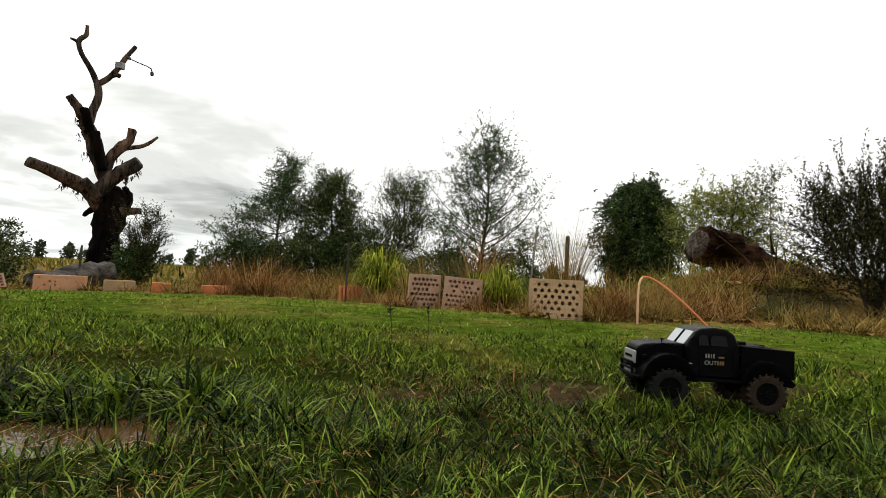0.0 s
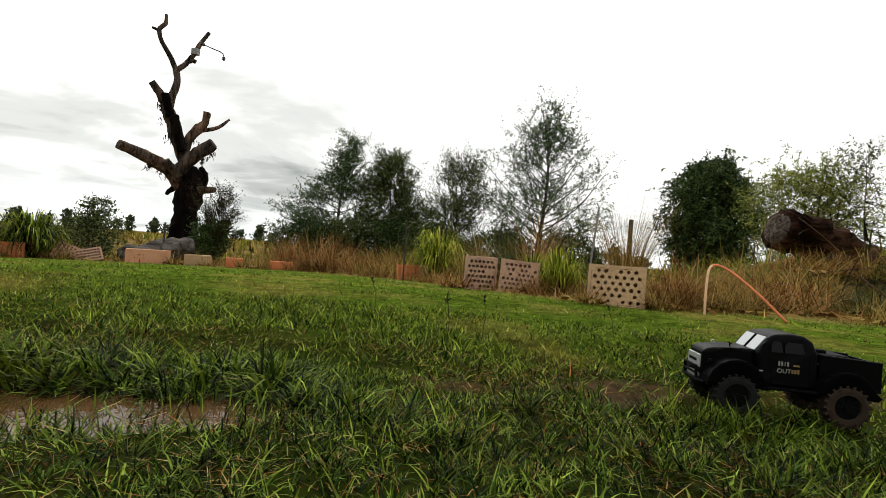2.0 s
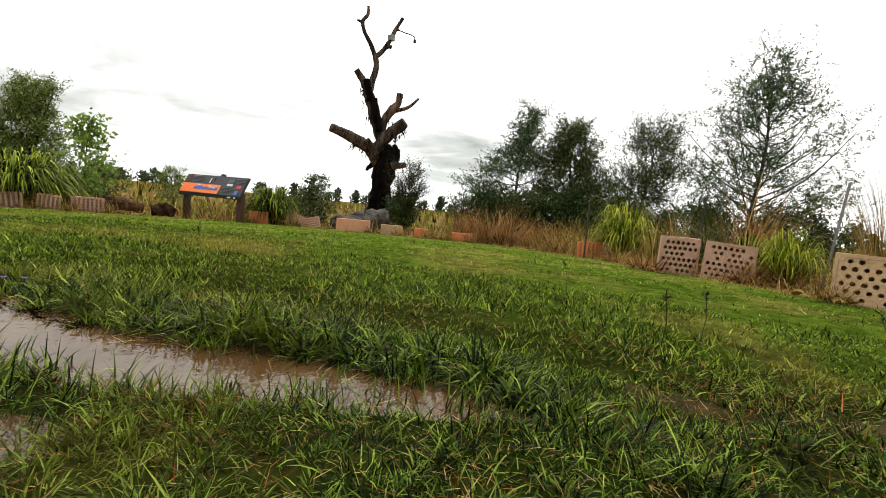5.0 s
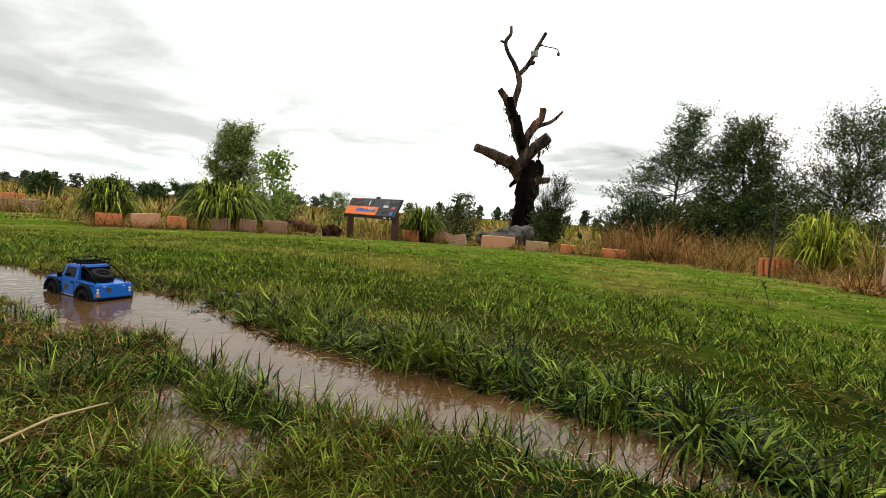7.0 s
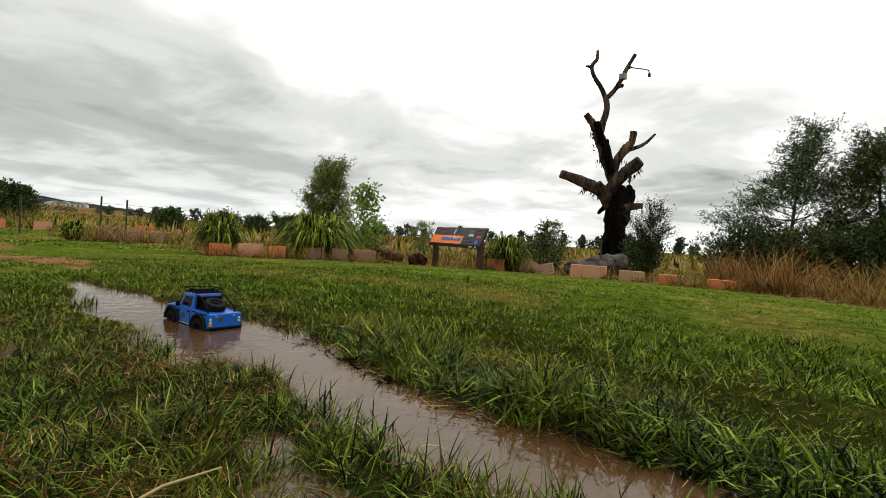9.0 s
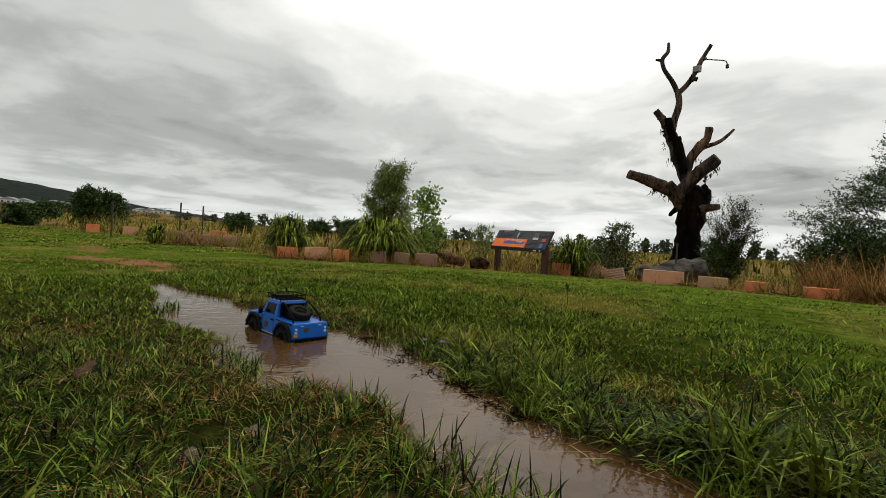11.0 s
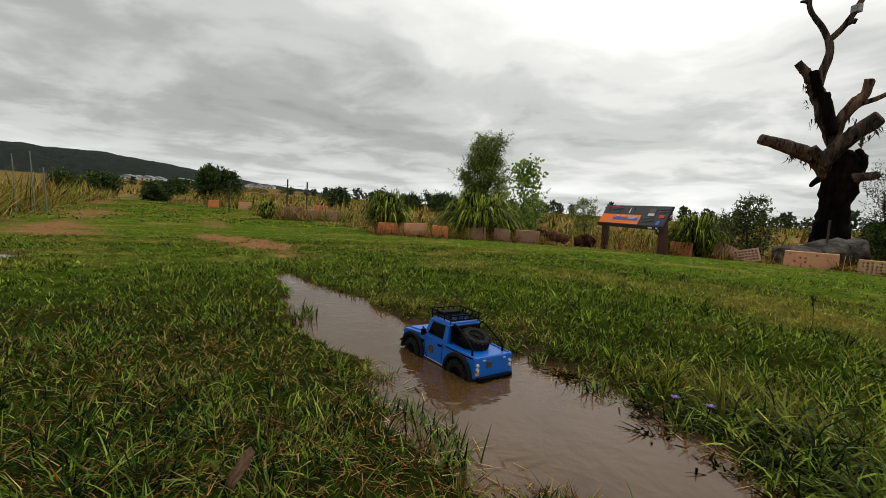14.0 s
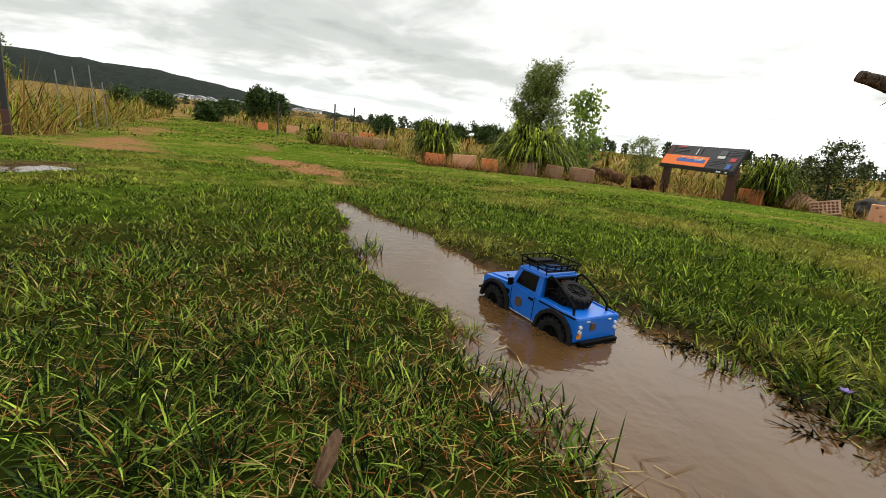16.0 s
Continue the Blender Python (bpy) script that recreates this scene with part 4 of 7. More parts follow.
# ---- sign ----
def build_sign():
    z0 = float(land(-6.5, 4.7))
    S = thing("interpretive_sign", "slanted sign with orange and charcoal print on rusty steel legs", "sign", pose(-7.24, 4.71, 0, 0, 0, 2.5))
    w, tilt, l = 1.35, radians(62), 0.33
    # the panel's own frame: u to the right, v down the slope, n out of it
    A = Matrix(((1, 0, 0), (0, -math.cos(tilt), -math.sin(tilt)), (0, -math.sin(tilt), math.cos(tilt)))).to_4x4()
    F = Matrix.Translation((0, 0, 0.412)) @ A

    def plate(name, u0, u1, v0, v1, lift, mat, parent, label="", thick=0.004):
        b = box(u1 - u0, v1 - v0, thick, ((u0 + u1) / 2, (v0 + v1) / 2, lift), 0)
        bmesh.ops.transform(b, matrix=F, verts=b.verts)
        return part(name, b, mat, parent, label)

    board = box(w, l, 0.03, (w / 2, l / 2, -0.015), 0.006)
    bmesh.ops.transform(board, matrix=F, verts=board.verts)
    board = part("board", board, M["sign_black"], S, "black steel backing board")
    plate("print", 0.012, w - 0.012, 0.01, l - 0.01, 0.003, M["sign_dark"], board, "charcoal printed face")
    plate("orange_band", 0.012, 0.86, 0.165, l - 0.010, 0.0075, M["sign_orange"], board, "orange printed band")
    plate("red_corner", 0.012, 0.13, 0.012, 0.16, 0.0072, M["sign_steel"], board, "dull red corner of the print")
    for u0, u1, v0, v1, m in ((0.30, 0.82, 0.215, 0.262, "sign_blue"), (0.62, 0.76, 0.205, 0.235, "sign_white"), (0.36, 0.46, 0.205, 0.225, "sign_blue"),
                              (1.20, 1.29, 0.15, 0.20, "sign_red"), (1.20, 1.27, 0.24, 0.31, "sign_blue"), (0.98, 1.10, 0.13, 0.17, "sign_white"), (0.58, 0.60, 0.05, 0.14, "sign_white"),
                              (0.64, 0.66, 0.03, 0.12, "sign_grey"), (0.98, 1.10, 0.05, 0.12, "sign_grey")):
        plate("picture", u0, u1, v0, v1, 0.011, M[m], board)
    for i in range(4):
        plate("text_bar", 0.17, 0.42 - 0.05 * (i == 3), 0.05 + 0.024 * i, 0.058 + 0.024 * i, 0.011, M["sign_grey"], board)
        plate("text_bar", 1.14, 1.31 - 0.04 * (i == 3), 0.04 + 0.024 * i, 0.048 + 0.024 * i, 0.011, M["sign_grey"], board)
        plate("text_bar", 0.90, 1.14 - 0.04 * (i == 3), 0.20 + 0.024 * i, 0.206 + 0.024 * i, 0.011, M["sign_grey"], board)
        plate("text_bar", 0.36 + 0.12 * i, 0.42 + 0.12 * i, 0.185, 0.195, 0.011, M["sign_white"], board)
    plate("title_bar", 0.17, 0.33, 0.018, 0.036, 0.011, M["sign_red"], board)
    bx = F @ Vector((0, l, 0))
    part("fascia", box(w, 0.03, 0.05, (w / 2, bx.y + 0.012, bx.z - 0.02), 0.004), M["sign_black"], S, "black front lip")
    part("mark", box(0.07, 0.004, 0.022, (1.12, bx.y - 0.006, bx.z - 0.02)), M["sign_white"], S, "small white mark")
    part("mark", box(0.03, 0.004, 0.02, (1.24, bx.y - 0.006, bx.z - 0.02)), M["sign_white"], S)
    for x in (0.045, w - 0.12):
        legp = prism([(bx.y + 0.045, z0 - 0.05), (bx.y + 0.045, bx.z - 0.02), (bx.y + 0.115, bx.z + 0.06), (bx.y + 0.115, z0 - 0.05)], 0, 0.10, 0.006)
        part("leg", legp, M["sign_steel"], S, "rust-brown steel leg", pose(x + 0.1, 0, 0, 0, 0, 90))
    cheek = prism([(0.02, 0.40), (bx.y - 0.01, bx.z - 0.04), (bx.y + 0.12, bx.z - 0.06), (0.14, 0.36)], 0, 0.02, 0.003)
    part("cheek", cheek, M["sign_steel"], S, "rust-brown side plate", pose(0.004, 0, 0, 0, 0, 90))


build_sign()


# ---- model trucks ----
def arch(cx, cz, r, n=9, a0=180.0, a1=0.0):
    return [(cx + r * math.cos(radians(a0 + (a1 - a0) * i / (n - 1))), cz + r * math.sin(radians(a0 + (a1 - a0) * i / (n - 1)))) for i in range(n)]


def make_wheel(parent, at, r, w, tyre_mat, rim_mat, turn=0.0, spokes=8, name="wheel"):
    """A knobbly tyre on a dished rim; the axle runs along y."""
    m = pose(*at, 0, 0, turn)
    hub = bmesh.new()
    bmesh.ops.create_cone(hub, cap_ends=True, segments=14, radius1=r * 0.16, radius2=r * 0.14, depth=w * 1.02, matrix=Matrix.Rotation(radians(90), 4, "X"))
    hub = part(name, hub, M["blackplastic"], parent, "", m)
    prof = [(-0.5, 0.60), (-0.52, 0.78), (-0.48, 0.90), (-0.36, 0.945), (0.0, 0.955), (0.36, 0.945), (0.48, 0.90), (0.52, 0.78), (0.5, 0.60), (0.3, 0.56), (-0.3, 0.56)]
    n, bm = 28, bmesh.new()
    rings = [[bm.verts.new((pr * r * math.cos(2 * math.pi * k / n), py * w, pr * r * math.sin(2 * math.pi * k / n))) for py, pr in prof] for k in range(n)]
    for k in range(n):
        a, b = rings[k], rings[(k + 1) % n]
        for i in range(len(prof)):
            j = (i + 1) % len(prof)
            bm.faces.new((a[i], a[j], b[j], b[i]))
    for k in range(20):
        for s, off in ((-1, 0.0), (1, 0.5)):
            a = 2 * math.pi * (k + off) / 20
            knob = box(r * 0.11, w * 0.40, r * 0.17, (0, s * w * 0.27, 0), 0)
            bmesh.ops.transform(knob, matrix=Matrix.Rotation(-a, 4, "Y") @ Matrix.Translation((0, 0, r * 0.955)) @ Matrix.Rotation(radians(18 * s), 4, "Z"), verts=knob.verts)
            add(bm, knob)
            if k % 2 == 0:
                lug = box(r * 0.10, w * 0.10, r * 0.20, (0, s * w * 0.50, 0), 0)
                bmesh.ops.transform(lug, matrix=Matrix.Rotation(-a, 4, "Y") @ Matrix.Translation((0, 0, r * 0.86)), verts=lug.verts)
                add(bm, lug)
    part("tyre", bm, tyre_mat, hub)
    rim = bmesh.new()
    bmesh.ops.create_cone(rim, cap_ends=False, segments=24, radius1=r * 0.60, radius2=r * 0.60, depth=w * 0.98, matrix=Matrix.Rotation(radians(90), 4, "X"))
    for s in (-1, 1):
        dish = bmesh.new()
        bmesh.ops.create_cone(dish, cap_ends=True, segments=24, radius1=r * 0.58, radius2=r * 0.50, depth=w * 0.06, matrix=Matrix.Translation((0, s * w * 0.30, 0)) @ Matrix.Rotation(radians(90), 4, "X"))
        add(rim, dish)
        for k in range(spokes):
            sp = box(r * 0.09, w * 0.08, r * 0.40, (0, 0, r * 0.34), 0)
            bmesh.ops.transform(sp, matrix=Matrix.Translation((0, s * w * 0.36, 0)) @ Matrix.Rotation(2 * math.pi * k / spokes, 4, "Y"), verts=sp.verts)
            add(rim, sp)
    part("rim", rim, rim_mat, hub)
    return hub


def bars(parts, radius, sides=6):
    bm = bmesh.new()
    for pts in parts:
        add(bm, rod_bm(pts, radius, sides))
    return bm


def build_blue_truck():
    T = thing("model_truck", "small blue radio-controlled pickup with roof rack in the puddle", "toy truck", pose(*BLUE_AT[:2], WATER_Z - 0.030, 1.0, -1.0, BLUE_AT[2]))
    r, fx, rx = 0.0255, 0.063, -0.062
    out = [(-0.0985, 0.036), (-0.094, 0.036)] + arch(rx, 0.031, 0.031) + [(-0.029, 0.031), (0.030, 0.031)] + arch(fx, 0.031, 0.031) + [(0.0955, 0.036), (0.0985, 0.044), (0.0975, 0.0605), (0.093, 0.0645), (0.042, 0.0685), (0.036, 0.0695), (-0.022, 0.0675), (-0.0985, 0.0655)]
    body = part("body", prism(out, -0.0395, 0.0395, 0.0016), M["blue"], T, "glossy blue lower body")
    hoodp = [(0.094, 0.0635), (0.090, 0.0668), (0.044, 0.0712), (0.040, 0.0690)]
    part("bonnet", prism(hoodp, -0.031, 0.031, 0.0018), M["blue"], T)
    # cab, narrower towards the roof
    cab = prism([(0.0385, 0.0685), (0.0265, 0.0985), (0.0225, 0.1005), (-0.0225, 0.1010), (-0.0245, 0.0670)], -0.0372, 0.0372, 0.0022)
    for v in cab.verts:
        v.co.y *= 1 - 0.16 * max(0.0, (v.co.z - 0.069) / 0.032)
    cab = part("cab", cab, M["blue"], T)
    part("roof_gutter", box(0.052, 0.068, 0.0022, (0.0005, 0, 0.0965), 0.0008), M["blue"], cab)
    ws = prism([(0.0385, 0.0722), (0.0292, 0.0952), (0.0278, 0.0946), (0.0370, 0.0716)], -0.0275, 0.0275, 0.0004)
    part("windscreen", ws, M["glass_grey"], cab, "hazy windscreen film")
    part("windscreen_frame", bars([[(0.0380, s * 0.0300, 0.0722), (0.0287, s * 0.0285, 0.0958)] for s in (-1, 1)] + [[(0.0287, -0.0285, 0.0958), (0.0287, 0.0285, 0.0958)], [(0.0383, -0.0300, 0.0712), (0.0383, 0.0300, 0.0712)]], 0.0011), M["blue"], cab)
    for s in (-1, 1):
        win = prism([(0.0255, 0.0735), (0.0185, 0.0935), (-0.0135, 0.0940), (-0.0145, 0.0730)], -0.0005, 0.0005, 0)
        lean = Matrix.Translation((0, s * 0.0366, 0.0700)) @ Matrix.Rotation(radians(10.0 * s), 4, "X") @ Matrix.Translation((0, 0, -0.0700))
        bmesh.ops.transform(win, matrix=lean, verts=win.verts)
        part("side_window", win, M["glass_dark"], cab, "dark side window")
        seal = bars([[(0.0255, 0, 0.0735), (0.0185, 0, 0.0935), (-0.0135, 0, 0.0940), (-0.0145, 0, 0.0730), (0.0255, 0, 0.0735)]], 0.0007)
        bmesh.ops.transform(seal, matrix=Matrix.Translation((0, s * 0.0006, 0)) @ lean, verts=seal.verts)
        part("window_seal", seal, M["blackplastic"], cab)
        part("door_gap", bars([[(0.0300, s * 0.0396, 0.0660), (0.0295, s * 0.0396, 0.0420), (0.0200, s * 0.0396, 0.0330)]], 0.0005), M["blackplastic"], body)
        part("door_gap", bars([[(-0.0185, s * 0.0396, 0.0660), (-0.0190, s * 0.0396, 0.0330)]], 0.0005), M["blackplastic"], body)
        part("door_handle", box(0.009, 0.0024, 0.0032, (-0.012, s * 0.0402, 0.0620), 0.0008), M["blackplastic"], body)
        part("wing_vent", box(0.010, 0.0020, 0.0060, (0.0385, s * 0.0398, 0.0560), 0.0006), M["blackplastic"], body)
        part("fuel_cap", box(0.007, 0.0020, 0.0058, (0.0360, s * 0.0398, 0.0460), 0.0012), M["blackplastic"], body)
        disc = bmesh.new()
        bmesh.ops.create_cone(disc, cap_ends=True, segments=20, radius1=0.0072, radius2=0.0072, depth=0.0014, matrix=Matrix.Translation((0.0115, s * 0.0399, 0.0490)) @ Matrix.Rotation(radians(90), 4, "X"))
        part("door_badge", disc, M["badge"], body, "round camouflage door badge")
        part("belt_slot", box(0.066, 0.0016, 0.0018, (-0.061, s * 0.0392, 0.0650)), M["blackplastic"], body)
        part("sill_trim", box(0.058, 0.0014, 0.0014, (0.0005, s * 0.0397, 0.0325)), M["silver"], body)
        for cx in (fx, rx):
            fl = [(cx - 0.0345, 0.030)] + arch(cx, 0.031, 0.0345) + [(cx + 0.0345, 0.030), (cx + 0.0295, 0.030)] + arch(cx, 0.031, 0.0300, 9, 0, 180) + [(cx - 0.0295, 0.030)]
            part("wheel_arch", prism(fl, s * 0.0385 - 0.0035, s * 0.0385 + 0.0060 * s + 0.0, 0.0008) if s > 0 else prism(fl, -0.0445, -0.0350, 0.0008), M["rubber"], body, "dull black wheel-arch flare")
        part("mirror", add(box(0.004, 0.0085, 0.0110, (0.0285, s * 0.0455, 0.0745), 0.0012), rod_bm([(0.030, s * 0.038, 0.0715), (0.029, s * 0.0445, 0.0735)], 0.0011)), M["blackplastic"], T)
        part("headlight", add(box(0.002, 0.010, 0.010, (0.0985, s * 0.0290, 0.0535), 0.0006), box(0.002, 0.004, 0.004, (0.0990, s * 0.0375, 0.0535), 0.0004)), M["lamp_white"], body)
        lamp = bmesh.new()
        for zz, rr in ((0.0560, 0.0027), (0.0495, 0.0030)):
            c = bmesh.new()
            bmesh.ops.create_cone(c, cap_ends=True, segments=14, radius1=rr, radius2=rr * 0.8, depth=0.003, matrix=Matrix.Translation((-0.0995, s * 0.0335, zz)) @ Matrix.Rotation(radians(-90), 4, "Y"))
            add(lamp, c)
        part("tail_light", lamp, M["lamp_white"], body)
        part("tailgate_hinge", box(0.002, 0.006, 0.0022, (-0.0992, s * 0.0205, 0.0620), 0.0005), M["silver"], body)
        # sloping roll bar over the tray
        part("roll_bar", bars([[(-0.0270, s * 0.0285, 0.0700), (-0.0272, s * 0.0285, 0.0960), (-0.0330, s * 0.0290, 0.1010), (-0.0420, s * 0.0295, 0.0985), (-0.0760, s * 0.0312, 0.0800), (-0.0820, s * 0.0315, 0.0755), (-0.0835, s * 0.0315, 0.0650)]], 0.0017, 8), M["blackplastic"], T)
    part("roll_hoop", bars([[(-0.0275, -0.0285, 0.0950), (-0.0275, 0.0285, 0.0950)], [(-0.0275, -0.0285, 0.0800), (-0.0275, 0.0285, 0.0800)]], 0.0017, 8), M["blackplastic"], T)
    part("cab_back", box(0.0016, 0.052, 0.026, (-0.0252, 0, 0.0830), 0.0006), M["blackplastic"], cab, "black cab rear wall")
    part("rear_label", box(0.0012, 0.013, 0.0032, (-0.0264, -0.006, 0.0895)), M["text_red"], cab, "small red label")
    part("grille", box(0.003, 0.046, 0.013, (0.0980, 0, 0.0535), 0.0008), M["blackplastic"], body)
    for s in (-1, 1):
        part("bonnet_catch", box(0.004, 0.003, 0.002, (0.062, s * 0.022, 0.0712), 0.0006), M["blackplastic"], T)
    fb = bars([[(0.1050, -0.040, 0.0390), (0.1070, -0.030, 0.0385), (0.1070, 0.030, 0.0385), (0.1050, 0.040, 0.0390)], [(0.1065, -0.028, 0.0385), (0.1050, -0.026, 0.0560), (0.1050, 0.026, 0.0560), (0.1065, 0.028, 0.0385)],
               [(0.1062, -0.028, 0.0470), (0.1062, 0.028, 0.0470)], [(0.1060, -0.010, 0.0385), (0.1055, -0.010, 0.0560)], [(0.1060, 0.010, 0.0385), (0.1055, 0.010, 0.0560)]], 0.0018, 7)
    add(fb, box(0.010, 0.060, 0.007, (0.1010, 0, 0.0370), 0.002))
    part("front_bumper", fb, M["blackplastic"], T, "black tube bull bar")
    rb = box(0.007, 0.070, 0.006, (-0.1030, 0, 0.0350), 0.0016)
    add(rb, bars([[(-0.1000, s * 0.030, 0.0340), (-0.1080, s * 0.026, 0.0320), (-0.1080, s * 0.010, 0.0320)] for s in (-1, 1)], 0.0016))
    part("rear_bumper", rb, M["blackplastic"], T)
    part("tailgate_badge", box(0.0016, 0.0095, 0.0095, (-0.0992, 0.0100, 0.0545), 0.0005), M["badge"], body, "square dull gold tailgate badge")
    part("sticker", box(0.0014, 0.008, 0.0055, (-0.0992, 0.0335, 0.0430), 0.0004), M["lamp_amber"], body)
    part("tray_lip", bars([[(-0.0965, -0.0370, 0.0662), (-0.0965, 0.0370, 0.0662)], [(-0.0965, 0.0370, 0.0662), (-0.0270, 0.0370, 0.0682)], [(-0.0965, -0.0370, 0.0662), (-0.0270, -0.0370, 0.0682)]], 0.0013), M["blue"], body)
    # roof rack
    z0, z1 = 0.1045, 0.1130
    ring = lambda z, g: [(0.0300 + g, -0.0290 - g, z), (0.0300 + g, 0.0290 + g, z), (-0.0250 - g, 0.0290 + g, z), (-0.0250 - g, -0.0290 - g, z), (0.0300 + g, -0.0290 - g, z)]
    rk = bars([ring(z0, 0.0), ring(z1, 0.0022)], 0.0011)
    add(rk, bars([[(x, s * 0.029, 0.0985), (x, s * 0.029, z0), (x, s * 0.0312, z1)] for x in (-0.022, -0.005, 0.012, 0.028) for s in (-1, 1)], 0.0010, 5))
    add(rk, bars([[(0.0300, y, z0), (0.0322, y, z1)] for y in (-0.018, -0.006, 0.006, 0.018)] + [[(-0.0250, y, z0), (-0.0272, y, z1)] for y in (-0.018, -0.006, 0.006, 0.018)], 0.0010, 5))
    add(rk, box(0.016, 0.040, 0.004, (0.022, 0, 0.1068), 0.001))
    rack = part("roof_rack", rk, M["blackplastic"], T, "black wire roof rack")
    for x in np.linspace(-0.020, 0.026, 9):
        part("slat", rod_bm([(x, -0.0290, z0), (x, 0.0290, z0)], 0.0008, 5), M["blackplastic"], rack)
    part("snorkel", bars([[(0.052, -0.0400, 0.0600), (0.047, -0.0420, 0.0690), (0.0385, -0.0415, 0.0730), (0.0270, -0.0370, 0.1020), (0.0290, -0.0370, 0.1075)]], 0.0022, 8), M["blackplastic"], T)
    sp = make_wheel(T, (0, 0, 0), 0.0235, 0.015, M["rubber"], M["blackplastic"], name="spare_wheel")
    sp.matrix_basis = pose(-0.0520, 0.0, 0.0800, 0, -20, 0) @ Matrix.Rotation(radians(90), 4, "X")
    sp["label"] = "spare wheel strapped in the tray"
    part("spare_cradle", box(0.030, 0.046, 0.012, (-0.0430, 0, 0.0725), 0.002), M["blackplastic"], T)
    part("chassis", add(box(0.185, 0.034, 0.012, (0.0, 0, 0.0320), 0.002), add(box(0.010, 0.070, 0.008, (fx, 0, 0.0265), 0.002), box(0.010, 0.070, 0.008, (rx, 0, 0.0265), 0.002))), M["blackplastic"], T)
    for x in (fx, rx):
        for s in (-1, 1):
            make_wheel(T, (x, s * 0.0350, r + 0.003), r, 0.0185, M["rubber"], M["blackplastic"], -6 if x > 0 else 0)


build_blue_truck()


def lettering(name, words, size, mat, parent, m):
    """Raised letters in the built-in font, as a mesh."""
    cu = bpy.data.curves.new(name, "FONT")
    cu.body, cu.size, cu.extrude, cu.align_x = words, size, 0.0003, "CENTER"
    tmp = bpy.data.objects.new(name, cu)
    me = bpy.data.meshes.new_from_object(tmp)
    bpy.data.objects.remove(tmp)
    me.materials.clear()
    me.materials.append(mat)
    ob = new(name, me)
    ob.parent, ob.matrix_basis = parent, m
    return ob


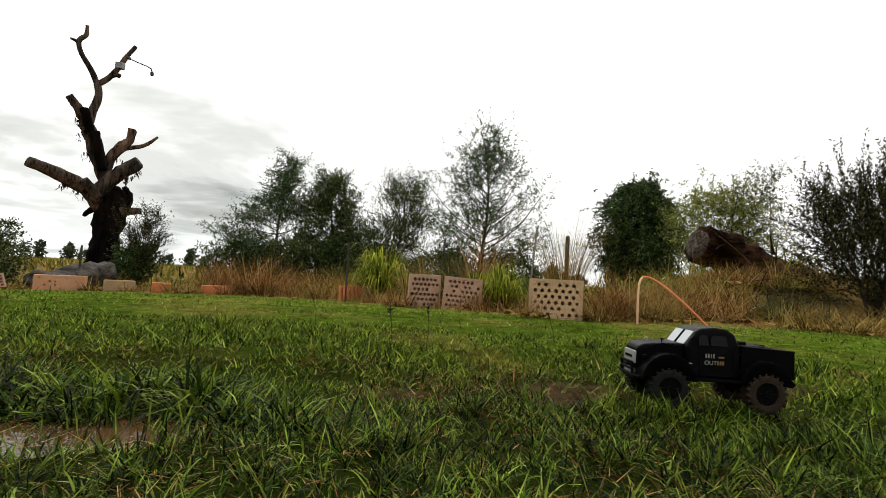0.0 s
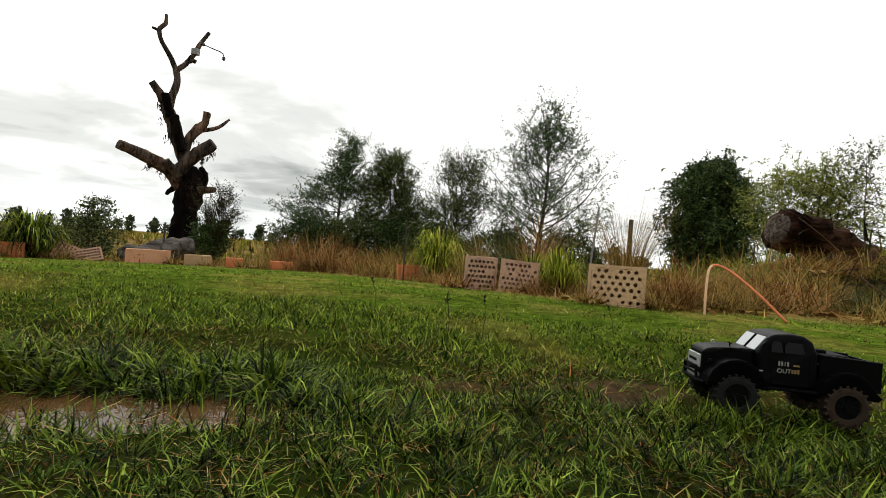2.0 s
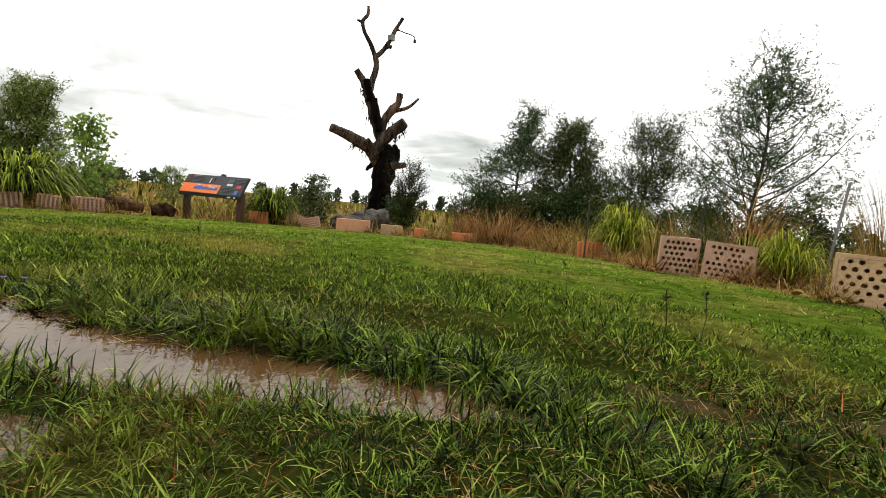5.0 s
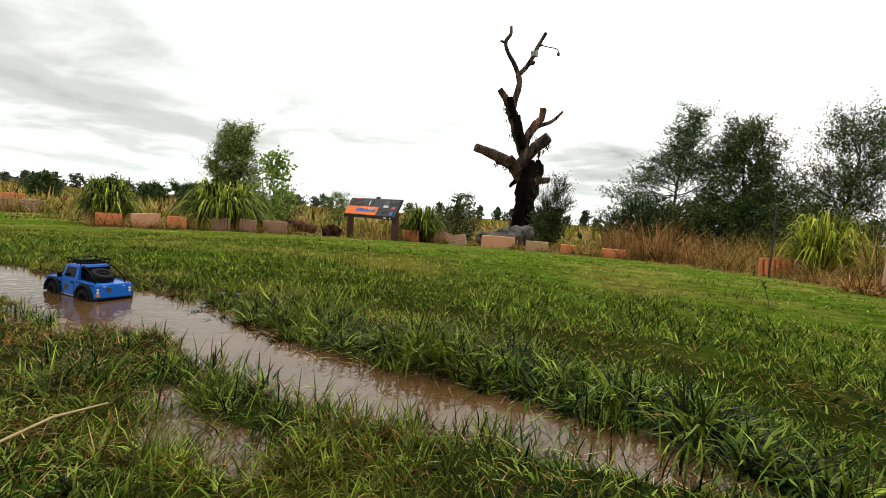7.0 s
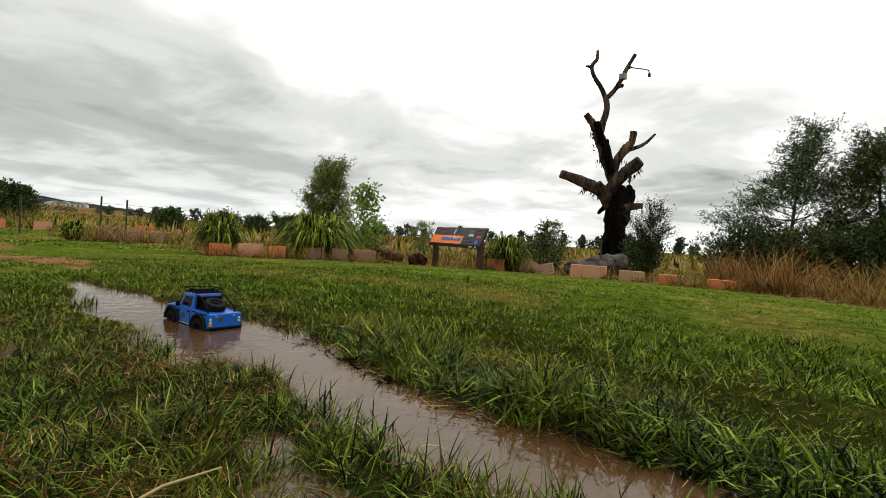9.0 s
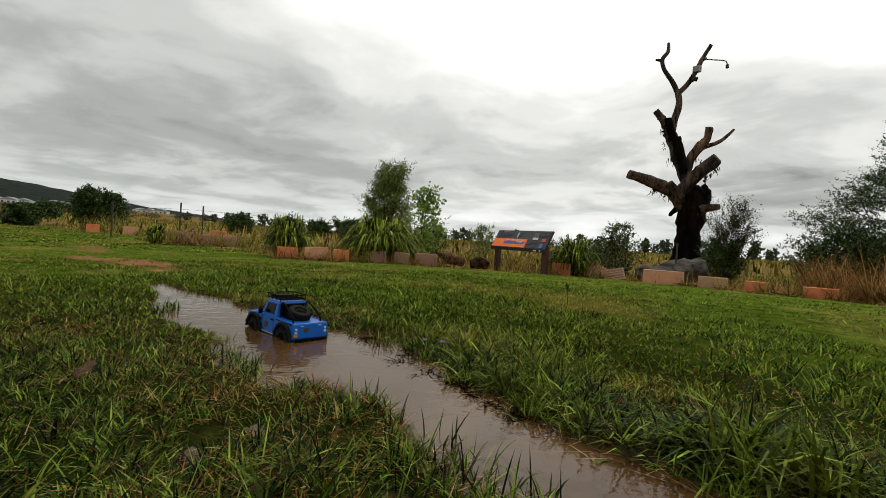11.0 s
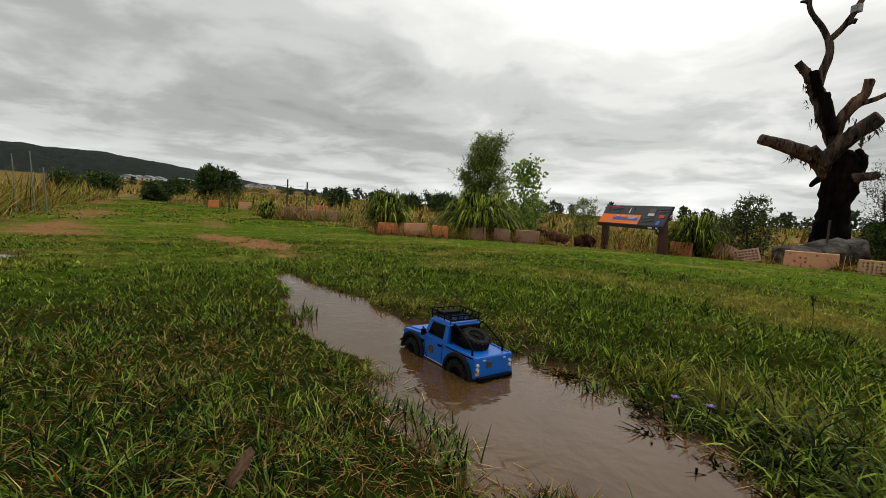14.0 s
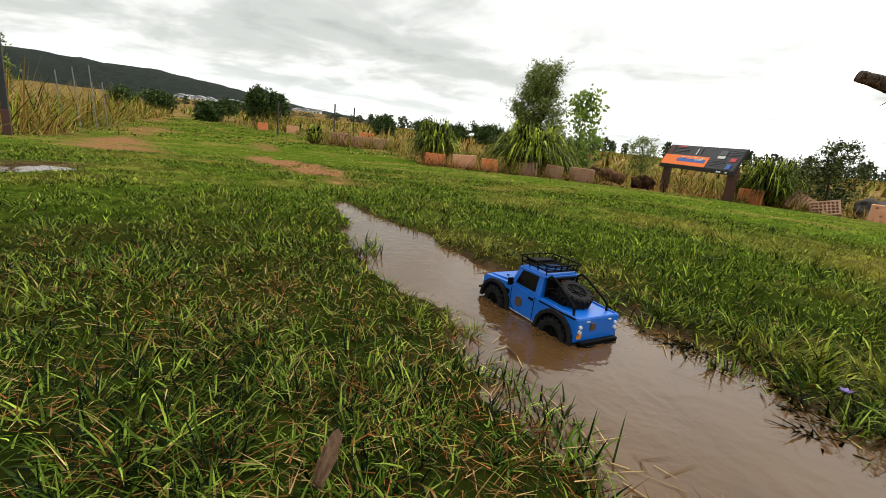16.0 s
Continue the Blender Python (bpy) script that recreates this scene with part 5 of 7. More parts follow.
def build_black_truck():
    T = thing("model_truck", "small black vintage radio-controlled pickup parked in the grass", "toy truck", pose(*BLACK_AT[:2], -0.017, 0, 0, BLACK_AT[2]))
    r, fx, rx, P = 0.029, 0.071, -0.071, M["blackpaint"]
    cabp = [(0.040, 0.046), (0.042, 0.0925), (0.034, 0.104), (0.026, 0.1140), (0.016, 0.1190), (-0.004, 0.1210), (-0.022, 0.1195), (-0.033, 0.112), (-0.0375, 0.098), (-0.039, 0.046)]
    cab = prism(cabp, -0.0370, 0.0370, 0.0045, 3)
    for v in cab.verts:
        v.co.y *= 1 - 0.20 * max(0.0, (v.co.z - 0.088) / 0.034)
    cab = part("cab", cab, P, T, "rounded satin black cab", smooth=False)
    hood = prism([(0.038, 0.050), (0.040, 0.0945), (0.072, 0.0935), (0.100, 0.0905), (0.1105, 0.0850), (0.1115, 0.052)], -0.0275, 0.0275, 0.0060, 3)
    for v in hood.verts:
        v.co.y *= 1 - 0.16 * ease(0.04, 0.112, v.co.x)
    part("bonnet", hood, P, T, "long tapering black bonnet")
    part("grille", box(0.004, 0.040, 0.019, (0.1120, 0, 0.0690), 0.0015), M["silver"], T, "silver grille with a worn label")
    part("grille_label", box(0.001, 0.026, 0.004, (0.1144, 0, 0.0690)), M["blackplastic"], T)
    for s in (-1, 1):
        pane = prism([(0.0427, 0.0940), (0.0275, 0.1142), (0.0263, 0.1132), (0.0415, 0.0930)], s * 0.0155 - 0.0118, s * 0.0155 + 0.0118, 0.0004)
        part("windscreen_pane", pane, M["glass_grey"], cab, "pale split windscreen pane")
        win = bmesh.new()
        for x0, x1 in ((0.0080, 0.0230), (-0.0200, 0.0050)):
            w = prism([(x0, 0.0940), (x0 + 0.002, 0.1090), (x1 - 0.004, 0.1100), (x1, 0.1050), (x1 + 0.001, 0.0940)], -0.0005, 0.0005, 0)
            bmesh.ops.transform(w, matrix=Matrix.Translation((0, s * 0.0362, 0.0940)) @ Matrix.Rotation(radians(13.0 * s), 4, "X") @ Matrix.Translation((0, 0, -0.0940)), verts=w.verts)
            add(win, w)
        part("side_window", win, M["glass_dark"], cab, "dark side windows")
        part("door_gap", bars([[(0.0220, s * 0.0373, 0.0860), (0.0220, s * 0.0373, 0.0500)], [(-0.0280, s * 0.0373, 0.0860), (-0.0280, s * 0.0373, 0.0500)], [(0.0220, s * 0.0373, 0.0500), (-0.0300, s * 0.0373, 0.0500)]], 0.0005), M["blackplastic"], cab)
        part("running_board", box(0.070, 0.014, 0.004, (0.000, s * 0.0400, 0.0440), 0.0012), P, T)
        for cx, ro, w0, w1, tilt in ((fx, 0.0400, 0.0215, 0.0465, 0), (rx, 0.0370, 0.0320, 0.0480, 0)):
            fl = [(cx - ro - 0.006, 0.046)] + arch(cx, 0.040, ro, 11) + [(cx + ro - 0.002, 0.046), (cx + ro - 0.006, 0.046)] + arch(cx, 0.040, ro - 0.0035, 11, 0, 180) + [(cx - ro - 0.002, 0.046)]
            lo, hi = (w0, w1) if s > 0 else (-w1, -w0)
            part("mudguard", prism(fl, lo, hi, 0.0014), P, T, "flared black mudguard")
        part("headlight", add(box(0.006, 0.007, 0.007, (0.1020, s * 0.0300, 0.0720), 0.0030), box(0.001, 0.005, 0.005, (0.1052, s * 0.0300, 0.0720), 0.0004)), M["blackplastic"], T)
        part("tray_side", prism([(-0.0410, 0.0460), (-0.0410, 0.0945), (-0.1200, 0.0905), (-0.1200, 0.0500)], s * 0.0335 - 0.0015, s * 0.0335 + 0.0015, 0.0006), P, T)
        part("tray_rail", bars([[(-0.0410, s * 0.0335, 0.0950), (-0.1205, s * 0.0335, 0.0910)]], 0.0019, 8), P, T)
    part("windscreen_frame", bars([[(0.0430, 0, 0.0940), (0.0276, 0, 0.1142)]], 0.0012), P, cab)
    part("tailgate", box(0.003, 0.066, 0.041, (-0.1205, 0, 0.0700), 0.001), P, T)
    part("tray_floor", box(0.078, 0.064, 0.004, (-0.0810, 0, 0.0800), 0.0008), M["blackplastic"], T)
    part("cargo", add(box(0.040, 0.046, 0.016, (-0.068, 0, 0.0880), 0.004), box(0.010, 0.010, 0.006, (-0.056, 0.01, 0.0980), 0.002)), M["blackplastic"], T, "black box under the tray cover")
    part("bonnet_clip", bars([[(0.0700, 0.0150, 0.0920), (0.0700, 0.0150, 0.0980)], [(0.0670, 0.0150, 0.0980), (0.0730, 0.0150, 0.0995)]], 0.0010), M["blackplastic"], T)
    part("bonnet_clip", bars([[(0.0780, -0.0160, 0.0915), (0.0800, -0.0160, 0.0975), (0.0840, -0.0160, 0.0955), (0.0810, -0.0160, 0.0920)]], 0.0008), M["silver"], T)
    fb = bars([[(0.1120, -0.038, 0.0420), (0.1170, -0.026, 0.0420), (0.1170, 0.026, 0.0420), (0.1120, 0.038, 0.0420)], [(0.1165, -0.022, 0.0420), (0.1170, -0.020, 0.0610), (0.1170, 0.020, 0.0610), (0.1165, 0.022, 0.0420)], [(0.1170, -0.021, 0.0510), (0.1170, 0.021, 0.0510)]], 0.0021, 8)
    add(fb, box(0.012, 0.050, 0.007, (0.1100, 0, 0.0400), 0.002))
    part("front_bumper", fb, M["blackplastic"], T, "black tube bumper with a winch")
    part("winch", bars([[(0.1120, -0.012, 0.0470), (0.1120, 0.012, 0.0470)]], 0.0045, 12), M["silver"], T)
    for x in (fx, rx):
        for s in (-1, 1):
            part("shock_absorber", rod_bm([(x, s * 0.028, 0.036), (x * 0.95, s * 0.024, 0.062)], 0.0024, 8), M["silver"], T)
    part("chassis", add(box(0.205, 0.030, 0.012, (0, 0, 0.0420), 0.002), add(box(0.010, 0.070, 0.009, (fx, 0, r), 0.002), box(0.010, 0.070, 0.009, (rx, 0, r), 0.002))), M["blackplastic"], T)
    # door lettering
    side = Matrix.Translation((0.000, 0.0377, 0.0)) @ Matrix.Rotation(radians(180), 4, "Z") @ Matrix.Rotation(radians(90), 4, "X")
    lettering("door_lettering", "OUT", 0.0088, M["text"], cab, side @ Matrix.Translation((-0.0065, 0.0660, 0)))
    for i in range(4):
        part("letter_bar", box(0.0022 if i != 2 else 0.0010, 0.0008, 0.0062, (0.0132 - 0.0038 * i, 0.0376, 0.0790), 0.0003), M["text"], cab)
    for i in range(3):
        part("letter_bar", box(0.0026, 0.0008, 0.0058, (-0.0046 - 0.0038 * i, 0.0376, 0.0690), 0.0003), M["text_gold"], cab, "dull gold letter")
    part("door_mark", box(0.0085, 0.0008, 0.0024, (-0.0095, 0.0376, 0.0775), 0.0003), M["text_gold"], cab, "gold swoosh")
    part("bonnet_trim", box(0.0120, 0.0012, 0.0012, (0.040, 0.0376, 0.0665)), M["silver"], cab)
    for x in (fx, rx):
        for s in (-1, 1):
            make_wheel(T, (x, s * 0.0400, r), r, 0.0200, M["muddy_rubber"] if x < 0 else M["rubber"], M["blackplastic"], 0)


build_black_truck()


# ---- border blocks ----
def pierced_block(w, d, h, cols, rows, hole, stagger=False, round_hole=True, depth=0.05, skip=0.0, seed=1):
    """A clay block, its front pierced by rows of holes."""
    rnd = random.Random(seed)
    bm = bmesh.new()
    mx, mz = w * 0.05, h * 0.07
    cw, ch = (w - 2 * mx) / cols, (h - 2 * mz) / rows

    def quad(*p):
        bm.faces.new([bm.verts.new(q) for q in p])

    def panel(x0, x1, z0, z1):
        quad((x0, 0, z0), (x1, 0, z0), (x1, 0, z1), (x0, 0, z1))

    panel(0, w, 0, mz), panel(0, w, h - mz, h), panel(0, mx, mz, h - mz), panel(w - mx, w, mz, h - mz)
    for j in range(rows):
        z0 = mz + j * ch
        n, x = cols, mx
        if stagger and j % 2:
            panel(mx, mx + cw / 2, z0, z0 + ch), panel(w - mx - cw / 2, w - mx, z0, z0 + ch)
            n, x = cols - 1, mx + cw / 2
        for i in range(n):
            x0 = x + i * cw
            if rnd.random() < skip:
                panel(x0, x0 + cw, z0, z0 + ch)
                continue
            cx, cz = x0 + cw / 2, z0 + ch / 2
            outer = [(1, 0), (1, 1), (0, 1), (-1, 1), (-1, 0), (-1, -1), (0, -1), (1, -1)]
            o = [bm.verts.new((cx + a * cw / 2, 0, cz + b * ch / 2)) for a, b in outer]
            rr = hole * rnd.uniform(0.88, 1.08)
            if round_hole:
                inn = [(rr * math.cos(k * math.pi / 4), rr * math.sin(k * math.pi / 4)) for k in range(8)]
            else:
                inn = [(a * rr, b * rr) for a, b in outer]
            f = [bm.verts.new((cx + a, 0, cz + b)) for a, b in inn]
            g = [bm.verts.new((cx + a, depth, cz + b)) for a, b in inn]
            for k in range(8):
                m = (k + 1) % 8
                bm.faces.new((o[k], o[m], f[m], f[k])), bm.faces.new((f[k], f[m], g[m], g[k]))
            bm.faces.new(g)
    quad((0, 0, 0), (0, d, 0), (w, d, 0), (w, 0, 0)), quad((0, 0, h), (w, 0, h), (w, d, h), (0, d, h))
    quad((0, 0, 0), (0, 0, h), (0, d, h), (0, d, 0)), quad((w, 0, 0), (w, d, 0), (w, d, h), (w, 0, h)), quad((0, d, 0), (0, d, h), (w, d, h), (w, d, 0))
    bmesh.ops.remove_doubles(bm, verts=bm.verts, dist=0.0004)
    for v in bm.verts:
        if v.co.z > h * 0.9 or v.co.z < h * 0.1 or v.co.x < w * 0.05 or v.co.x > w * 0.95:
            v.co += Vector(noise.noise_vector(v.co * 9 + Vector((seed * 3.1, 0, 0)))) * 0.006
    return bm


def place_block(x, y, face, label, mat, w, h, cols, rows, hole, d=0.12, stagger=False, round_hole=True, tilt=(0, 0), sink=0.01, skip=0.0, seed=1, depth=0.05):
    """A block whose front's lower middle stands at x, y and faces the bearing face (degrees)."""
    z = float(land(x, y)) - sink
    bm = pierced_block(w, d, h, cols, rows, hole, stagger, round_hole, depth, skip, seed)
    bmesh.ops.translate(bm, vec=(-w / 2, 0, 0), verts=bm.verts)
    ob = part("pierced_clay_block", bm, M[mat], None, "", pose(x, y, z, tilt[0], tilt[1], face))
    tagged(ob, label, "clay block", "border of clay blocks")


place_block(0.645, 2.60, -14, "buff clay block pierced by staggered round holes at the lawn's edge", "buff", 0.295, 0.228, 7, 6, 0.0105, stagger=True, skip=0.12, seed=3)
place_block(-0.118, 3.46, 8, "pinkish clay block with many small round holes", "pink", 0.235, 0.255, 7, 6, 0.0120, stagger=True, skip=0.08, seed=4)
place_block(0.152, 3.36, -2, "pinkish clay block with small holes, leaning beside another", "pink", 0.280, 0.240, 8, 6, 0.0105, stagger=True, tilt=(-3, 3), skip=0.08, seed=5)
place_block(-1.02, 5.42, 12, "orange clay block with round holes under a lime-green tussock", "orange", 0.30, 0.20, 6, 5, 0.0125, tilt=(-4, -4), seed=6)
place_block(-0.72, 5.35, 10, "dull buff clay block half hidden by dry grass", "buff", 0.34, 0.20, 6, 4, 0.012, seed=7, skip=0.4)
place_block(-3.30, 6.80, 26, "long orange clay block low in the grass", "orange", 0.34, 0.15, 7, 3, 0.013, seed=8, skip=0.5)
place_block(-3.98, 6.65, 31, "small orange clay block low in the grass", "orange", 0.24, 0.16, 5, 3, 0.013, seed=9, skip=0.3)
place_block(-4.93, 6.05, 36, "long cream-orange clay block in front of driftwood", "cream", 0.54, 0.205, 9, 4, 0.012, seed=10, skip=0.75)
place_block(-4.42, 6.42, 36, "pale buff clay block in front of driftwood", "buff", 0.36, 0.175, 8, 4, 0.0125, seed=11, skip=0.1)
place_block(-5.42, 5.62, 45, "tipped pinkish clay block with a grid of holes", "pink", 0.30, 0.18, 7, 4, 0.0135, tilt=(-20, -14), seed=12, round_hole=False)
place_block(-5.72, 5.52, 40, "greyish clay block tipped on its corner", "brown", 0.32, 0.24, 7, 6, 0.012, tilt=(-30, 24), seed=13)
place_block(-5.95, 5.02, 48, "orange-brown clay block pierced by rows of holes beside the sign", "orange", 0.28, 0.20, 6, 5, 0.0125, seed=14)
place_block(-7.22, 3.30, 66, "brown clay block with a grid of square holes", "brown", 0.36, 0.21, 7, 5, 0.0120, round_hole=False, seed=15)
place_block(-7.28, 2.88, 70, "reddish clay block with square holes under a big tussock", "brown", 0.24, 0.20, 5, 5, 0.0120, round_hole=False, tilt=(0, 5), seed=16)
place_block(-7.40, 2.55, 72, "grey-brown clay block with square holes under a big tussock", "brown", 0.26, 0.20, 5, 5, 0.0120, round_hole=False, tilt=(-6, -5), seed=17)
place_block(-7.65, 2.02, 75, "bright orange clay block among dry stalks", "orange", 0.24, 0.20, 4, 3, 0.012, seed=18, skip=0.9)
place_block(-7.82, 1.68, 77, "cream-orange clay block with a smooth face", "cream", 0.36, 0.22, 5, 3, 0.012, tilt=(0, -3), seed=19, skip=0.95)
place_block(-8.35, 1.32, 80, "dark orange clay block under a tussock", "orange", 0.32, 0.21, 6, 4, 0.013, seed=20, skip=0.2)
place_block(-12.3, -0.22, 92, "pale brick-coloured block with a grid of holes", "pink", 0.44, 0.30, 7, 5, 0.017, round_hole=False, seed=21)
place_block(-12.5, 0.25, 90, "pale brick-coloured block in a row", "pink", 0.42, 0.26, 7, 4, 0.017, round_hole=False, seed=22, skip=0.5)
place_block(-12.6, 0.72, 88, "pale brick-coloured block in a row", "pink", 0.44, 0.26, 7, 4, 0.017, round_hole=False, seed=23, skip=0.5)
place_block(-17.5, 0.6, 88, "far orange clay block in dry grass", "orange", 0.5, 0.32, 6, 4, 0.02, seed=24)
place_block(-18.6, -1.95, 95, "far cream clay block in dry grass", "cream", 0.42, 0.28, 6, 4, 0.02, seed=25, skip=0.8)
place_block(-19.5, -3.1, 98, "far orange clay block in dry grass", "orange", 0.36, 0.28, 6, 4, 0.02, seed=26, skip=0.8)


# ---- tussocks ----
def tussock(x, y, width, height, label, mat="clump", n=420, dry=0.12, blade=0.012, droop=1.9, sit=None, category="tussock", dry_mat="straw", spike=0, mess=0.0):
    """A fountain of long arching leaves with a skirt of dead ones."""
    z = float(land(x, y)) if sit is None else sit
    T = thing("tussock", label, category, pose(x, y, z))
    a = rng.uniform(0, 2 * np.pi, n)
    rad = np.sqrt(rng.random(n)) * width * (0.18 + 0.27 * mess)
    base = np.stack([np.cos(a) * rad, np.sin(a) * rad, np.full(n, -0.01)], -1)
    if droop > 1.85:
        # arching: every leaf rises to the dome, bends over and hangs
        out = rng.random(n) ** 0.6
        az = a + rng.normal(0, 0.55, n)
        base[:, :2] *= 1.15
        wild = rng.uniform(0.62, 1.08, n)
        crest, reach = width * 0.5 * (0.04 + 0.50 * out), width * 0.5 * (0.20 + 0.80 * out) * rng.uniform(0.75, 1.12, n)
        top = height * (1.62 - 0.50 * out ** 2) * wild
        tip = height * np.clip((0.95 - 1.0 * out * rng.uniform(0.5, 1.3, n)) * wild, 0.03, 1)
        v, t = arched(base, crest, top, reach, tip, az, blade * rng.uniform(0.4, 1.3, n), rng.uniform(0.62, 1.0, n) ** 0.45, 7)
    elif mess:
        # fallen and tangled
        ln = height * 1.6 * rng.uniform(0.4, 1.1, n)
        v, t = blades(base, ln, blade * rng.uniform(0.5, 1.3, n), rng.uniform(0, 6.28, n), np.abs(rng.normal(0.35, 0.5, n)) * mess + 0.1, np.abs(rng.normal(1.0, 0.7, n)), 6, rng.normal(0, 0.7, n), 1.3)
    else:
        out = rng.random(n) ** 0.8
        ln = (height * 1.12 + width * 0.36 * out) * rng.uniform(0.6, 1.08, n)
        v, t = blades(base, ln, blade * rng.uniform(0.6, 1.3, n), a + rng.normal(0, 0.45, n), 0.03 + 0.22 * out, droop * (0.45 + 0.55 * out) * rng.uniform(0.75, 1.2, n), 8, rng.normal(0, 0.5, n), 1.7)
    v[:, 2] = np.where(v[:, 2] < 0.02, 0.004 + 0.03 * rng.random(len(v)), v[:, 2])
    child("leaves", mesh_of("leaves", v, t, M[mat]), T)
    m = int(n * dry) + 12
    a = rng.uniform(0, 2 * np.pi, m)
    rad = width * (0.15 + 0.3 * mess * rng.random(m))
    base = np.stack([np.cos(a) * rad, np.sin(a) * rad, np.zeros(m)], -1)
    v, t = blades(base, height * rng.uniform(0.4, 1.0, m), blade * 0.8, a, rng.uniform(0.3, 0.9, m), rng.uniform(0.6, 1.8, m), 5)
    v[:, 2] = np.maximum(v[:, 2], 0.004)
    child("dead_leaves", mesh_of("dead_leaves", v, t, M[dry_mat]), T, "dry tan leaves at the base")
    if spike:
        a = rng.uniform(0, 2 * np.pi, spike)
        base = np.stack([np.cos(a) * 0.02, np.sin(a) * 0.02, np.zeros(spike)], -1)
        v, t = blades(base, height * rng.uniform(0.9, 1.3, spike), blade * 0.5, a, rng.uniform(0.02, 0.25, spike), rng.uniform(0, 0.4, spike), 5)
        child("seed_stalks", mesh_of("seed_stalks", v, t, M["meadow"]), T, "thin seed stalks")
    return T


tussock(-7.98, 2.78, 1.36, 0.72, "huge arching green tussock grass behind clay blocks", n=2600, blade=0.023, droop=2.9)
tussock(-8.15, 3.35, 0.66, 0.58, "green tussock grass merging with a larger one", n=700, blade=0.020, droop=2.6, spike=10)
tussock(-9.05, 1.42, 0.84, 0.66, "rounded green tussock grass on the far border", n=1300, blade=0.022, droop=2.9, spike=8)
tussock(-6.02, 5.33, 0.80, 0.60, "dark green spiky tussock beside the sign", n=1000, blade=0.016, droop=2.3, spike=50)
tussock(-6.38, 5.35, 0.5, 0.42, "smaller tussock behind the sign", n=300, blade=0.013, droop=2.0)
tussock(-0.70, 5.48, 0.74, 0.62, "bright lime-green tussock above an orange block", "lime", n=640, blade=0.015, droop=2.4, spike=16)
tussock(0.46, 3.42, 0.42, 0.33, "yellow-green tussock between clay blocks", "lime", n=520, blade=0.006, droop=2.2, dry=0.5, spike=14)
tussock(0.27, 3.65, 0.3, 0.30, "yellow-green tussock behind a clay block", "clump", n=260, blade=0.008, droop=1.9, dry=0.3)
tussock(0.79, 2.98, 0.42, 0.54, "dry feathery grass fan behind the buff block", "meadow", n=460, blade=0.0020, droop=0.75, dry=0.3, dry_mat="rust_grass")
tussock(0.32, 3.95, 0.28, 0.50, "upright rusty brown grass plume", "rust_grass", n=360, blade=0.004, droop=0.7, dry=0.2, mess=0.4)
tussock(1.05, 2.85, 0.36, 0.26, "soft tan dry grass tuft by the buff block", "rust_grass", n=520, blade=0.0035, droop=1.3, dry=0.4, mess=0.7)
tussock(1.30, 2.92, 0.44, 0.22, "flopped tan dry grass tuft behind the pipe", "meadow", n=460, blade=0.004, droop=1.3, dry=0.4, mess=1.0)
tussock(1.75, 3.2, 0.7, 0.26, "sprawling tan dry grass", "rust_grass", n=620, blade=0.005, droop=1.0, dry=0.3, mess=1.0)
tussock(2.4, 3.3, 0.7, 0.22, "sprawling olive and tan grass", "olive", n=320, blade=0.005, droop=1.0, dry=1.4, dry_mat="meadow", mess=1.0)
tussock(2.1, 3.75, 0.8, 0.30, "sprawling tan dry grass on the mound", "meadow", n=620, blade=0.006, droop=1.0, dry=0.4, mess=1.0)
tussock(3.0, 4.05, 0.8, 0.20, "collapsed tan dry grass on the mound", "meadow", n=560, blade=0.006, droop=1.0, dry=0.4, mess=1.0)
tussock(2.7, 4.2, 0.7, 0.18, "collapsed rusty dry grass before the log", "rust_grass", n=560, blade=0.006, droop=1.0, dry=0.4, mess=1.0)
tussock(2.35, 2.75, 0.7, 0.15, "flattened tan dry grass at the lawn's edge", "meadow", n=460, blade=0.005, droop=1.0, dry=0.5, mess=1.0)
tussock(-12.25, -0.8, 0.55, 0.42, "dark green tussock in dry grass", n=260, blade=0.026, droop=2.3)
tussock(-3.45, 7.35, 0.9, 0.46, "rusty upright dry grass clump in the border", "rust_grass", n=620, blade=0.007, droop=0.8, dry=0.4, mess=0.55)
tussock(-1.55, 7.1, 0.8, 0.40, "tan upright dry grass clump in the border", "meadow", n=560, blade=0.007, droop=0.8, dry=0.5, mess=0.6)
tussock(-2.1, 7.0, 0.9, 0.36, "tan dry grass tuft in the border", "rust_grass", n=560, blade=0.008, droop=1.0, dry=0.5, mess=0.8)
tussock(-2.75, 7.25, 0.8, 0.50, "rusty dry grass tuft in the border", "rust_grass", n=560, blade=0.008, droop=1.0, dry=0.5, mess=0.7)
tussock(-1.55, 6.3, 0.9, 0.30, "flopped tan dry grass in the border", "meadow", n=480, blade=0.008, droop=1.0, dry=0.5, mess=1.0)
tussock(-0.2, 4.9, 0.6, 0.42, "green and tan long grass in the border", "meadow", n=420, blade=0.008, droop=1.4, mess=0.6)
tussock(0.1, 4.4, 0.5, 0.40, "olive long grass behind the clay blocks", "olive", n=380, blade=0.007, droop=1.3, dry=0.5, mess=0.5)


